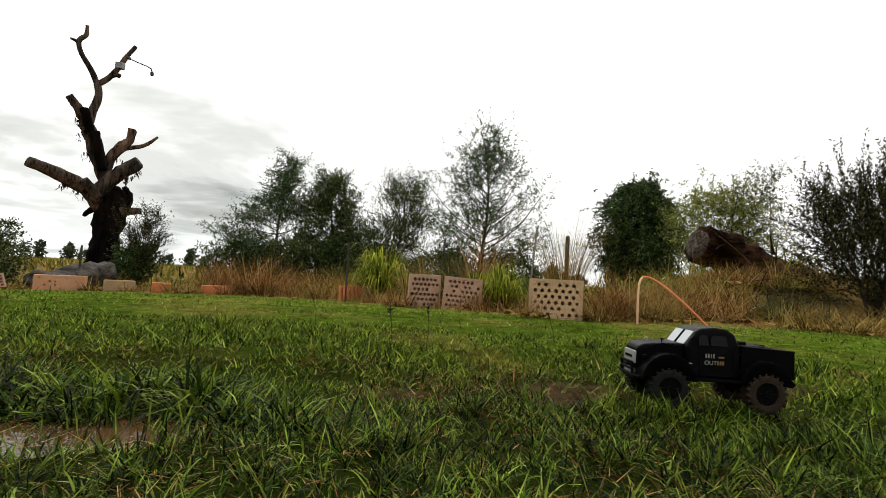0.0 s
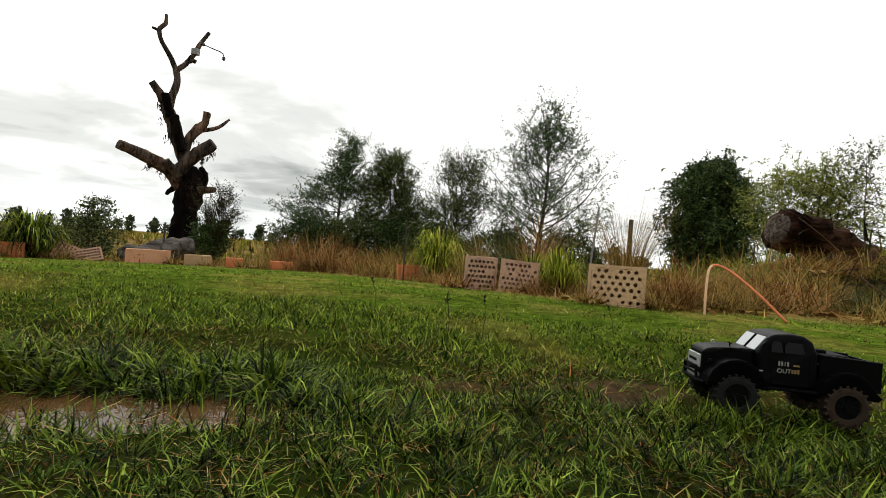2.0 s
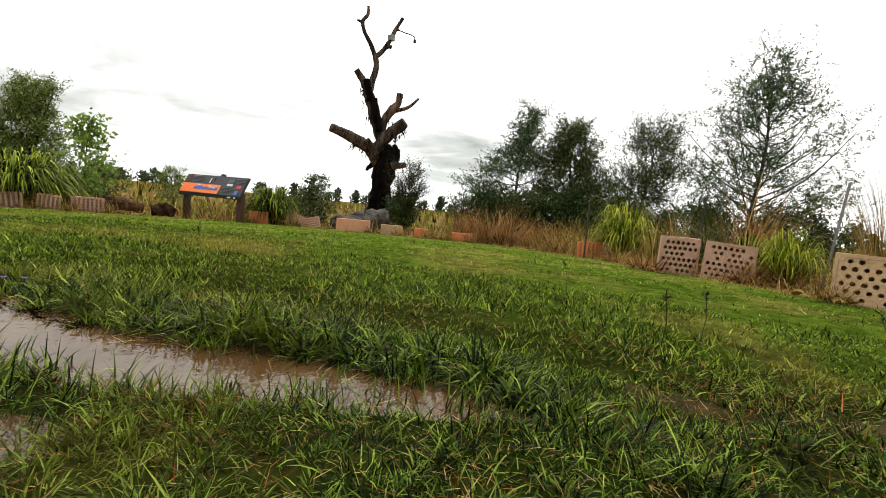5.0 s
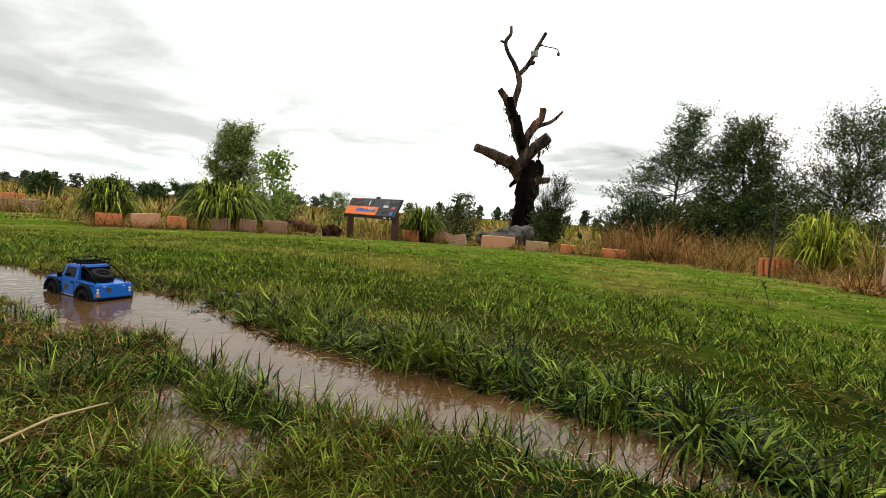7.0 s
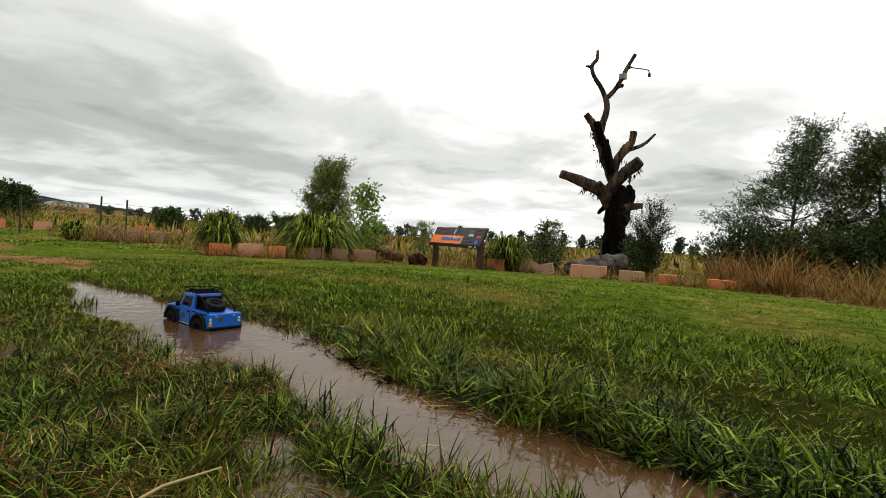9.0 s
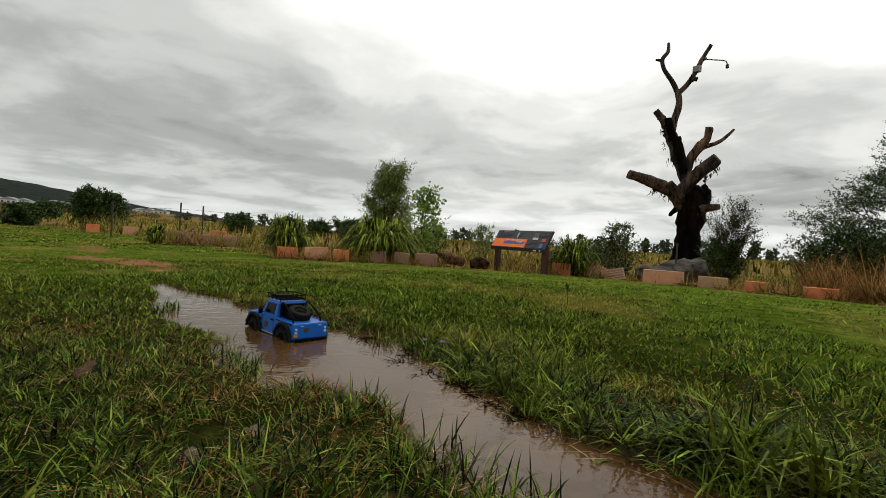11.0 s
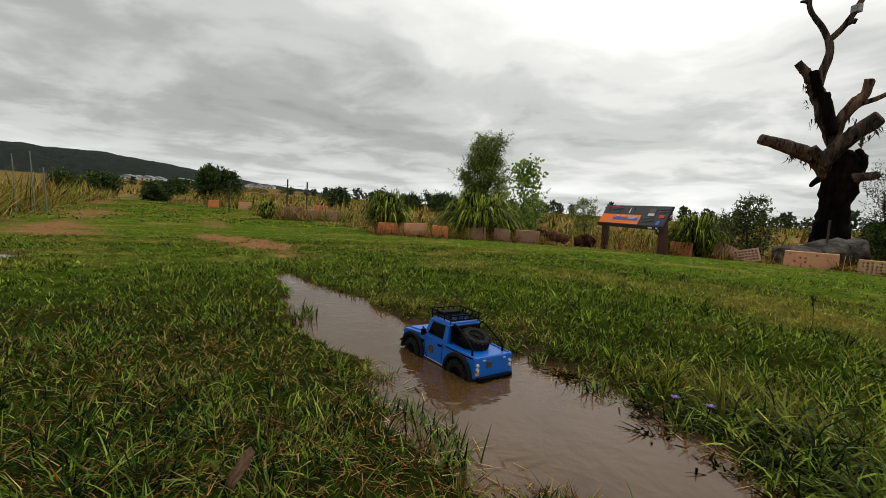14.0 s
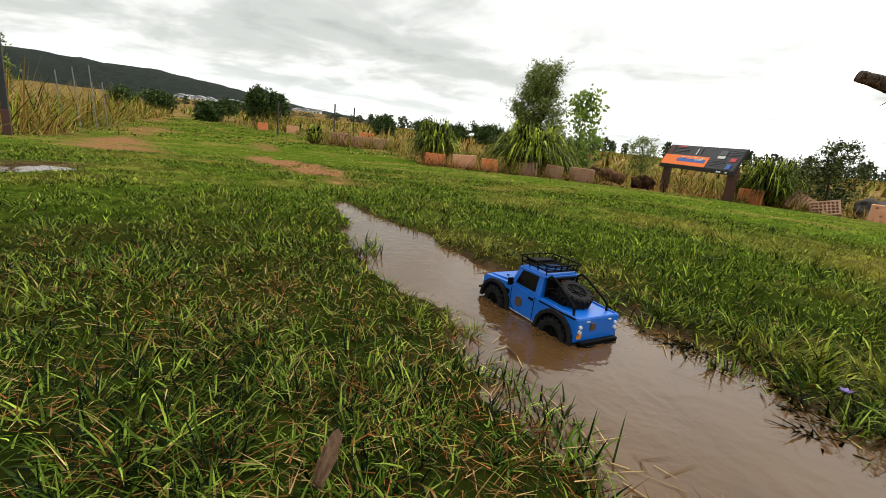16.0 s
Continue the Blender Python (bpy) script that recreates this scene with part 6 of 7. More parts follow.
def foot_tufts():
    """Dry grass that half hides the blocks."""
    for x, y, w in ((-7.60, 1.95, 0.22), (-7.72, 1.78, 0.2), (-7.74, 1.50, 0.2), (-8.25, 1.18, 0.26), (-8.22, 1.45, 0.2), (-7.35, 2.30, 0.26), (-7.28, 2.72, 0.2), (-7.18, 3.08, 0.2), (-7.12, 3.52, 0.22), (-12.1, -0.05, 0.4),
                    (-12.2, 0.42, 0.4), (-12.3, 0.95, 0.4), (-12.1, -0.45, 0.4), (-5.90, 4.85, 0.18), (-5.55, 5.35, 0.22), (-4.62, 6.15, 0.2), (-4.22, 6.35, 0.2), (-3.80, 6.60, 0.22), (-3.10, 6.68, 0.24), (-3.52, 6.66, 0.22),
                    (-0.55, 5.25, 0.22), (-0.30, 3.42, 0.18), (0.26, 3.28, 0.16), (0.86, 2.60, 0.16), (0.50, 2.56, 0.12)):
        s = w / 0.2
        tussock(x, y, w * 1.3, w * 0.9, "dry tan grass tuft at the foot of a clay block", rng.choice(["meadow", "rust_grass", "meadow"]), n=90, blade=0.0055 * s, droop=1.0, dry=0.4, mess=0.8)


foot_tufts()


# ---- shrubs and trees ----
def leaf_quads(at, way, length, width):
    """Pointed leaves: two triangles each."""
    n = len(at)
    way = way / np.maximum(np.linalg.norm(way, axis=1, keepdims=True), 1e-6)
    side = np.cross(way, rng.normal(0, 1, (n, 3)))
    side /= np.maximum(np.linalg.norm(side, axis=1, keepdims=True), 1e-6)
    ln, w = np.broadcast_to(length, n)[:, None], np.broadcast_to(width, n)[:, None]
    v = np.stack([at, at + way * ln * 0.45 + side * w * 0.5, at + way * ln, at + way * ln * 0.45 - side * w * 0.5], 1)
    t = np.array([(0, 1, 2), (0, 2, 3)])[None] + (np.arange(n) * 4)[:, None, None]
    return v.reshape(-1, 3), t.reshape(-1, 3)


def crown_radius(u, shape):
    if shape == "cone":
        return (1 - u) ** 0.75 * np.minimum(1, 0.45 + u * 3)
    if shape == "layer":
        return np.interp(u, [0, 0.12, 0.34, 0.48, 0.60, 0.75, 0.9, 1], [0.75, 1.0, 0.98, 0.74, 0.38, 0.22, 0.20, 0.06])
    if shape == "open":
        return np.interp(u, [0, 0.1, 0.32, 0.48, 0.62, 0.8, 0.92, 1], [0.62, 0.95, 1.0, 0.92, 0.66, 0.40, 0.28, 0.1])
    if shape == "spire":
        return np.where(u < 0.55, np.minimum(1, 0.55 + u * 1.4), 1 - (u - 0.55) * 1.75) * 1.0
    return np.sqrt(np.clip(1 - (2 * u - 1) ** 2, 0.02, 1))


def make_tree(name, label, category, x, y, top, width, mat, low=0.15, shape="oval", limbs=14, twigs=420, per=14, leaf=(0.05, 0.018), twig=0.28, droop=0.25, trunk=0.05,
              upward=0.5, seed=1, fill=0.55, stems=1, bend=0.1, solid=0.0, tidy=0.75, puff=0.055, rise=None, level=1.0):
    """A tapered trunk, limbs that fork off it, and a crown of leafy twigs."""
    r = np.random.default_rng(seed)
    z = float(land(x, y))
    h = top - z
    T = thing(name, label, category, pose(x, y, z))
    line = []
    for s in range(stems):
        off = r.normal(0, 0.04 * width, 2) if stems > 1 else np.zeros(2)
        lean = r.normal(0, bend * (1.8 if stems > 1 else 1), 2)
        pts = [np.array([off[0] + lean[0] * t * h + 0.03 * h * math.sin(5 * t + s + seed) * t, off[1] + lean[1] * t * h + 0.025 * h * math.cos(4 * t + s) * t, t * h * 0.86 - 0.03]) for t in np.linspace(0, 1, 7)]
        tube("trunk", [tuple(p) for p in pts], list(np.linspace(trunk, trunk * 0.14, 7)), M["twig"], T, 8, 0.15, seed + s, 3)
        line.append(np.array(pts))
    start, way, size, lv, lt, cnt = [], [], [], [], [], 0
    for i in range(limbs):
        pts = line[i % stems]
        u = low + (0.97 - low) * ((i + r.random()) / limbs) ** 0.9
        t = np.clip(u * (0.80 + 0.20 * u), 0.06, 0.98)
        at = np.array([np.interp(t, np.linspace(0, 1, 7), pts[:, k]) for k in range(3)])
        a = i * 2.4 + r.uniform(-0.5, 0.5)
        reach = width * 0.5 * float(crown_radius(np.array((u - low) / (1 - low)), shape)) * r.uniform(0.7, 1.08)
        tip = at + np.array([math.cos(a) * reach, math.sin(a) * reach, upward * reach * r.uniform(0.5, 1.3) + (0.02 + 0.10 * u ** 4) * h])
        mid = (at + tip) / 2 + np.array([0, 0, -0.08 * reach]) + r.normal(0, 0.05 * reach + 0.004, 3)
        p, rad = smooth_line([tuple(at), tuple(mid), tuple(tip)], [trunk * 0.42 * (1 - u * 0.6), trunk * 0.26 * (1 - u * 0.6), trunk * 0.08], 3)
        v, tr = tube_arrays(p, rad, 6, 0.1, seed + i)
        child("limb", mesh_of("limb", v, tr, M["twig"], smooth=True), T)
        m = max(3, int(twigs / limbs * (0.5 + reach / (width * 0.5))))
        f = np.clip(r.beta(2.2, 1.1, m), 0, 1)
        start.append(at + (tip - at) * f[:, None] + r.normal(0, puff * width, (m, 3)) * (0.4 + f[:, None]) * np.array([1, 1, level]))
        d = (tip - at) / max(np.linalg.norm(tip - at), 1e-3)
        way.append(d * 0.55 + r.normal(0, 0.6, (m, 3)) * np.array([1, 1, level]) + np.array([0, 0, 0.35 * upward if rise is None else rise]))
    if fill:
        m = int(twigs * fill)
        u = r.random(m) ** 0.85
        a, rr = r.uniform(0, 2 * np.pi, m), np.sqrt(r.uniform(0.15, 1.0, m))
        R = width * 0.5 * crown_radius(u, shape) * rr * (0.82 + 0.18 * np.sin(3 * a + 7 * u + seed))
        zz = (low + (1 - low) * u) * h * 0.97
        start.append(np.stack([R * np.cos(a), R * np.sin(a), zz], -1) + np.interp(zz / h, np.linspace(0, 0.86, 7), line[0][:, 0])[:, None] * np.array([1, 0, 0]))
        way.append(np.stack([np.cos(a), np.sin(a), 0.6 * upward + r.normal(0, 0.3, m)], -1) + r.normal(0, 0.45, (m, 3)))
    S, W = np.concatenate(start), np.concatenate(way)
    # gaps: whole sprays left out by place
    keep = np.array([noise.noise(Vector(s * (3.2 / width) + seed)) + 0.7 * noise.noise(Vector(s * (8.5 / width) - seed)) for s in S]) > -0.16 - solid - 0.18 * (S[:, 2] > 0.78 * h)
    S, W = S[keep], W[keep]
    W = W / np.linalg.norm(W, axis=1, keepdims=True)
    n = len(S)
    ln = twig * r.uniform(0.5, 1.2, n)
    f = np.linspace(0.12, 1.0, per)
    cx = S[:, None, :] + W[:, None, :] * (ln[:, None] * f[None, :])[..., None]
    cx[..., 2] -= droop * ln[:, None] * f[None, :] ** 2
    cx = cx.reshape(-1, 3) + r.normal(0, leaf[0] * 0.22, (n * per, 3))
    wd = np.repeat(W, per, 0) * 0.5 + r.normal(0, tidy, (n * per, 3)) - np.array([0, 0, droop])
    cx[:, 2] = np.maximum(cx[:, 2], 0.02)
    v, t = leaf_quads(cx, wd, leaf[0] * r.uniform(0.6, 1.3, n * per), leaf[1] * r.uniform(0.7, 1.2, n * per))
    child("crown", mesh_of("crown", v, t, M[mat]), T)
    az = np.arctan2(W[:, 1], W[:, 0])
    ang = np.arccos(np.clip(W[:, 2], -1, 1))
    v, t = blades(S, ln, max(0.003, trunk * 0.05), az, ang, droop * 0.8, 3)
    tagged(child("twig", mesh_of("twig_spray", v, t, M["twig"]), T), kind="stuff")
    return T


make_tree("acacia_tree", "feathery grey-green acacia with layered branches and a pointed top", "tree", -3.78, 10.25, 2.98, 2.55, "acacia", 0.05, "layer", 46, 2900, 16, (0.047, 0.017), 0.27, 0.06, 0.05, 0.40, 21, fill=0.10, solid=0.04, puff=0.045, level=0.40)
make_tree("acacia_tree", "dark olive acacia with a bushy crown", "tree", -2.30, 10.7, 2.45, 1.62, "olive", 0.05, "spire", 30, 2300, 16, (0.052, 0.020), 0.28, 0.10, 0.05, 0.6, 22, fill=0.35, solid=0.12, puff=0.045)
make_tree("acacia_tree", "airy dark olive acacia with thin upright twigs", "tree", -1.05, 9.94, 2.28, 1.55, "olive", 0.05, "spire", 32, 1900, 15, (0.046, 0.015), 0.36, -0.05, 0.045, 0.8, 23, fill=0.30, solid=0.02, puff=0.05, rise=0.9)
make_tree("wattle_tree", "tall sparse wattle with an open see-through crown", "tree", 0.72, 8.95, 3.30, 2.35, "acacia", 0.06, "open", 60, 2300, 16, (0.044, 0.017), 0.25, 0.04, 0.05, 0.62, 24, fill=0.30, puff=0.060, bend=0.015, level=0.8, solid=-0.05)
make_tree("dense_tree", "round dense dark green tree", "tree", 3.85, 9.23, 2.34, 1.70, "dense", 0.04, "oval", 24, 2300, 13, (0.056, 0.026), 0.20, 0.25, 0.07, 0.4, 25, fill=1.0, solid=0.5)
# shrubs added to stand in for the dark shadow at the acacias' feet
for i, (x, y, top, w) in enumerate(((-4.4, 9.7, 0.62, 1.3), (-3.4, 9.75, 0.75, 1.5), (-2.4, 9.9, 0.85, 1.5), (-1.3, 9.3, 0.80, 1.3), (0.1, 8.6, 0.62, 1.2), (1.2, 8.5, 0.60, 1.3))):
    make_tree("border_shrub", "low dark shrub added to fill the shadow under the acacias", "shrub", x, y, top, w, "olive" if i % 2 else "dense", 0.0, "oval", 12, 330, 12, (0.060, 0.024), 0.22, 0.1, 0.02, 0.6, 80 + i, fill=1.0, solid=0.3)
make_tree("willow_shrub", "pale yellow-green feathery shrub behind the log", "shrub", 4.30, 6.85, 1.62, 1.55, "gold_leaf", 0.10, "oval", 16, 1100, 14, (0.060, 0.013), 0.26, 0.15, 0.03, 0.6, 26, solid=0.2)
make_tree("leafy_sapling", "thin sparse sapling above the log", "sapling", 4.05, 6.25, 1.98, 0.55, "olive", 0.45, "oval", 12, 110, 10, (0.042, 0.018), 0.22, 0.1, 0.016, 0.8, 27, fill=0.3)
make_tree("leafy_sapling", "thin sparse sapling with bare upper twigs", "sapling", 4.55, 6.2, 2.1, 0.6, "olive", 0.5, "oval", 12, 60, 7, (0.034, 0.014), 0.22, 0.1, 0.014, 0.9, 28, fill=0.2)
make_tree("broom_shrub", "dark broom shrub with upright spiky branches", "shrub", 3.30, 3.50, 1.00, 0.90, "broom", 0.03, "oval", 60, 520, 44, (0.024, 0.0095), 0.34, -0.05, 0.013, 0.9, 29, stems=9, bend=0.09, fill=0.9, solid=0.30, tidy=0.30, puff=0.03, rise=1.7)
make_tree("broom_shrub", "dark broom shrub reaching past the first", "shrub", 3.95, 3.2, 0.95, 0.95, "broom", 0.03, "oval", 50, 480, 44, (0.024, 0.0095), 0.34, -0.05, 0.013, 0.9, 30, stems=8, bend=0.09, fill=0.9, solid=0.30, tidy=0.30, puff=0.03, rise=1.7)
make_tree("willow_tree", "bushy fine-leaved willow beyond the tussock", "tree", -11.45, 4.20, 1.98, 0.98, "willow", 0.10, "spire", 30, 1300, 16, (0.070, 0.018), 0.30, 0.08, 0.045, 0.8, 31, stems=3, bend=0.04, fill=0.5, solid=0.06, puff=0.06, rise=0.5)
make_tree("leafy_sapling", "bright green sapling with broad leaves", "sapling", -8.60, 3.80, 1.14, 0.80, "sapling", 0.12, "cone", 18, 190, 8, (0.085, 0.048), 0.26, 0.2, 0.018, 0.9, 32, fill=0.35)
make_tree("border_shrub", "mixed green shrub with grey twigs in the border", "shrub", -5.86, 6.1, 0.62, 0.75, "olive", 0.08, "cone", 14, 260, 12, (0.045, 0.020), 0.18, 0.1, 0.018, 0.7, 33, solid=0.1)
make_tree("border_shrub", "low dark shrub at the foot of the dead tree", "shrub", -4.90, 7.42, 0.35, 0.55, "dense", 0.05, "oval", 12, 260, 12, (0.045, 0.016), 0.14, 0.0, 0.018, 1.0, 34, solid=0.3)
make_tree("bare_shrub", "thin bare-twigged shrub beside the dead tree", "shrub", -4.88, 7.52, 1.02, 0.55, "broom", 0.05, "oval", 40, 520, 10, (0.034, 0.013), 0.22, -0.1, 0.018, 1.2, 35, stems=7, bend=0.06, fill=0.6, solid=0.15, puff=0.04, rise=1.3)
make_tree("border_shrub", "pale small bush beyond the sign", "shrub", -10.3, 6.4, 0.60, 0.62, "willow", 0.05, "oval", 12, 240, 12, (0.05, 0.014), 0.16, 0.1, 0.02, 0.8, 36)
make_tree("border_shrub", "low olive shrub near the dead tree", "shrub", -8.4, 8.6, 0.35, 0.9, "olive", 0.05, "oval", 12, 260, 12, (0.05, 0.018), 0.18, 0.1, 0.02, 0.7, 37)
make_tree("border_shrub", "green shrub in the dry grass", "shrub", -10.6, 5.0, 0.42, 1.0, "olive", 0.05, "oval", 12, 260, 12, (0.05, 0.018), 0.18, 0.1, 0.02, 0.7, 38)
make_tree("dense_tree", "dark rounded tree across the field", "tree", -25.3, -4.22, 1.42, 1.2, "dense", 0.10, "oval", 14, 360, 12, (0.11, 0.05), 0.22, 0.1, 0.05, 0.5, 39, fill=1.0, solid=0.4)
make_tree("dense_tree", "smaller dark tree across the field", "tree", -25.4, -3.42, 1.25, 1.1, "dense", 0.10, "oval", 14, 320, 12, (0.11, 0.05), 0.22, 0.1, 0.05, 0.5, 40, fill=1.0, solid=0.3)
make_tree("dense_tree", "low dark bush across the field", "shrub", -24.8, -6.3, 0.50, 1.2, "dense", 0.05, "oval", 14, 320, 12, (0.11, 0.05), 0.22, 0.1, 0.05, 0.4, 41, fill=1.0, solid=0.4)
make_tree("dense_tree", "dark tree behind the tall dry grass", "tree", -15.4, -9.0, 1.6, 0.75, "willow", 0.15, "oval", 16, 500, 12, (0.09, 0.04), 0.26, 0.1, 0.06, 0.5, 42, solid=0.2)
for i, (x, y, top, w) in enumerate(((-43.0, -14.6, 1.0, 2.2), (-42.0, -16.8, 0.8, 1.8), (-47, -10.5, 1.0, 1.8), (-40, 6.5, 0.85, 2.0), (-38, 8.5, 0.75, 1.6), (-36, 10.5, 0.95, 2.2), (-34, 2.4, 0.85, 1.2))):
    make_tree("field_tree", "dark tree at the far side of the field", "tree", x, y, top, w, "dense", 0.06, "oval", 10, 220, 12, (0.20, 0.09), 0.4, 0.1, 0.08, 0.5, 50 + i, fill=1.0, solid=0.4)


# ---- logs, posts, pipe ----
def log_thing(name, label, points, radii, mat, seed, ends=True, rough=0.25, category="log"):
    T = thing(name, label, category)
    tube("trunk", points, radii, M[mat], T, 16, rough, seed, 5)
    if ends:
        for p, q, rr in ((points[0], points[1], radii[0]), (points[-1], points[-2], radii[-1])):
            d = (Vector(p) - Vector(q)).normalized()
            v, t = tube_arrays([Vector(p) - d * 0.01, Vector(p) + d * 0.006], [rr * 0.97, rr * 0.93], 18, 0.1, seed)
            child("sawn_end", mesh_of("sawn_end", v, t, M["cut"]), T, "grey sawn end")


log_thing("fallen_log", "thick rotting brown log with grey sawn end on a mound", [(2.54, 4.62, 0.65), (2.88, 4.70, 0.585), (3.3, 4.80, 0.46), (3.85, 4.90, 0.30), (4.4, 5.0, 0.14)], [0.150, 0.170, 0.205, 0.20, 0.15], "log", 3.0, True, 0.9)
log_thing("fallen_log", "dark rotting log under a thicker one on the mound", [(2.95, 4.50, 0.34), (3.3, 4.46, 0.32), (3.8, 4.40, 0.24), (4.3, 4.35, 0.12)], [0.11, 0.14, 0.14, 0.10], "log", 4.0, True, 0.4)
def log_debris():
    """Flaking bark on the log and dead sticks caught round it."""
    n = 260
    f = rng.random(n)
    axis = np.stack([np.interp(f, [0, 0.5, 1], [2.60, 3.1, 3.8]), np.interp(f, [0, 0.5, 1], [4.64, 4.80, 5.03]), np.interp(f, [0, 0.5, 1], [0.65, 0.55, 0.35])], -1)
    a = rng.uniform(-2.4, 0.9, n)
    base = axis + np.stack([np.zeros(n), np.sin(a) * 0.185, np.cos(a) * 0.185], -1)
    v, t = blades(base, rng.uniform(0.10, 0.36, n), rng.uniform(0.008, 0.030, n), rng.choice([0.3, 3.45], n) + rng.normal(0, 0.35, n), rng.uniform(1.2, 1.95, n), rng.normal(0.15, 0.3, n), 4, rng.normal(0, 0.4, n))
    tagged(new("bark_flakes", mesh_of("bark_flakes", v, t, [M["log"], M["dead"]], np.repeat(rng.random(n) < 0.3, len(t) // n))), "flaking strips of brown bark on the log", "bark", kind="stuff")
    for k in range(26):
        x, y = rng.uniform(1.5, 4.0), rng.uniform(3.1, 4.4)
        z = float(land(x, y))
        d, h, ln = rng.uniform(0, 6.28), rng.uniform(0.05, 0.8), rng.uniform(0.25, 0.6)
        p = [(x, y, z + 0.0), (x + math.cos(d) * ln * 0.5, y + math.sin(d) * ln * 0.5, z + ln * h * 0.5 + 0.05), (x + math.cos(d) * ln, y + math.sin(d) * ln, z + ln * h + 0.03)]
        q, r = smooth_line(p, [0.006, 0.0045, 0.002], 3)
        v, t = tube_arrays(q, r, 5, 0.2, k)
        tagged(new("dead_stick", mesh_of("dead_stick", v, t, M["twig" if k % 3 else "chip"])), "thin dead stick caught in dry grass", "stick", "dead sticks")


log_debris()
log_thing("driftwood_log", "grey weathered driftwood log behind clay blocks", [(-5.66, 6.34, -0.20), (-5.42, 6.52, -0.16), (-5.15, 6.74, -0.09), (-4.86, 6.96, -0.02)], [0.10, 0.15, 0.17, 0.14], "drift", 5.0, False, 0.5)
log_thing("driftwood_log", "upturned grey end of a split driftwood log", [(-5.12, 6.62, -0.14), (-4.98, 6.74, -0.02), (-4.86, 6.86, 0.10)], [0.12, 0.10, 0.02], "drift", 6.0, False, 0.5)
log_thing("rotten_log", "dark rotten log piece beside a clay block", [(-7.60, 3.66, -0.15), (-7.52, 3.92, -0.15), (-7.44, 4.14, -0.19)], [0.10, 0.10, 0.07], "log", 7.0, False, 0.5)
log_thing("rotten_log", "small broken dark log piece in the dry grass", [(-7.20, 4.12, -0.20), (-7.12, 4.28, -0.18), (-7.05, 4.40, -0.22)], [0.08, 0.10, 0.06], "log", 8.0, False, 0.5)


def post(x, y, top, label, lean=(0, 0), r=0.011, mat="steel", category="post", foot=None):
    z = float(land(x, y)) - 0.05
    bm = bmesh.new()
    h = top - z
    # a three-winged steel picket
    for a in (0, 120, 240):
        w = box(r * 1.9, r * 0.45, h, (r * 0.95, 0, h / 2))
        bmesh.ops.transform(w, matrix=Matrix.Rotation(radians(a + 20), 4, "Z"), verts=w.verts)
        add(bm, w)
    ob = part("fence_post", bm, M[mat], None, "", pose(x, y, z, lean[0], lean[1], 0))
    tagged(ob, label, category, "fence posts")


post(0.93, 3.46, 0.53, "dark thin steel post behind the buff block", r=0.009)
post(0.66, 3.54, 0.60, "leaning thin steel post behind the buff block", (0, 4.5), 0.0042, "galv")
post(-1.02, 5.0, 0.50, "grey thin steel post in the border", r=0.005)
post(-0.02, 4.6, 0.55, "grey thin steel post in long grass", (0, 3), r=0.005)
post(-14.64, -0.43, 0.72, "dark steel picket in the field fence", r=0.012)
post(-14.66, 0.10, 0.68, "dark steel picket in the field fence", r=0.012)
post(-15.2, -2.0, 0.62, "dark steel picket in the field fence", r=0.012)
post(-15.5, 2.9, 0.66, "thin picket behind a tussock", r=0.010)
post(-5.15, 6.62, 0.35, "thin stake beside the driftwood", r=0.008)
for x, y, top in ((-10.0, -4.45, 0.66), (-10.1, -4.25, 0.72), (-9.9, -4.65, 0.58), (-10.25, -4.15, 0.48)):
    post(x, y, top, "thin grey stake in the tall dry grass", (2, 3), 0.005, "galv", "stake")


def wire(points, label):
    v, t = tube_arrays(points, [0.004] * len(points), 4)
    tagged(new("fence_wire", mesh_of("fence_wire", v, t, M["steel"])), label, "wire", "fence wires")


for z in (0.55, 0.35, 0.15):
    wire([(-15.2, -2.0, z - 0.05), (-14.64, -0.43, z), (-14.66, 0.10, z), (-15.5, 2.9, z - 0.03)], "thin fence wire strung between pickets")


def build_sign_post():
    z = float(land(-6.1, -3.2))
    T = thing("sign_post", "tall dark steel post with a rust-red foot in dry grass", "post", pose(-6.12, -3.20, z - 0.02, 0, 0, 20))
    part("shaft", box(0.05, 0.05, 1.6, (0, 0, 1.02), 0.006), M["sign_black"], T)
    part("foot", box(0.06, 0.06, 0.26, (0, 0, 0.12), 0.006), M["sign_steel"], T, "rust-red foot")


build_sign_post()


def build_pipe():
    z = float(land(1.1, 2.6))
    T = thing("bent_pipe", "faded orange plastic pipe bent into an arch in dry grass", "pipe")
    rows = [(1.07, 2.52, z - 0.02), (1.082, 2.55, 0.09), (1.112, 2.60, 0.205), (1.16, 2.62, 0.232), (1.23, 2.58, 0.190), (1.32, 2.50, 0.09), (1.42, 2.43, z - 0.01)]
    p, r = smooth_line(rows, [0.0062] * 7, 5)
    for name, a, b, mat, label in (("bleached_leg", 0, 12, "pipe_pale", "sun-bleached pale leg"), ("arch", 12, len(p) - 1, "pipe", "faded orange arch")):
        v, t = tube_arrays(p[a:b + 1], r[a:b + 1], 10)
        child(name, mesh_of(name, v, t, M[mat], smooth=True), T, label)


build_pipe()


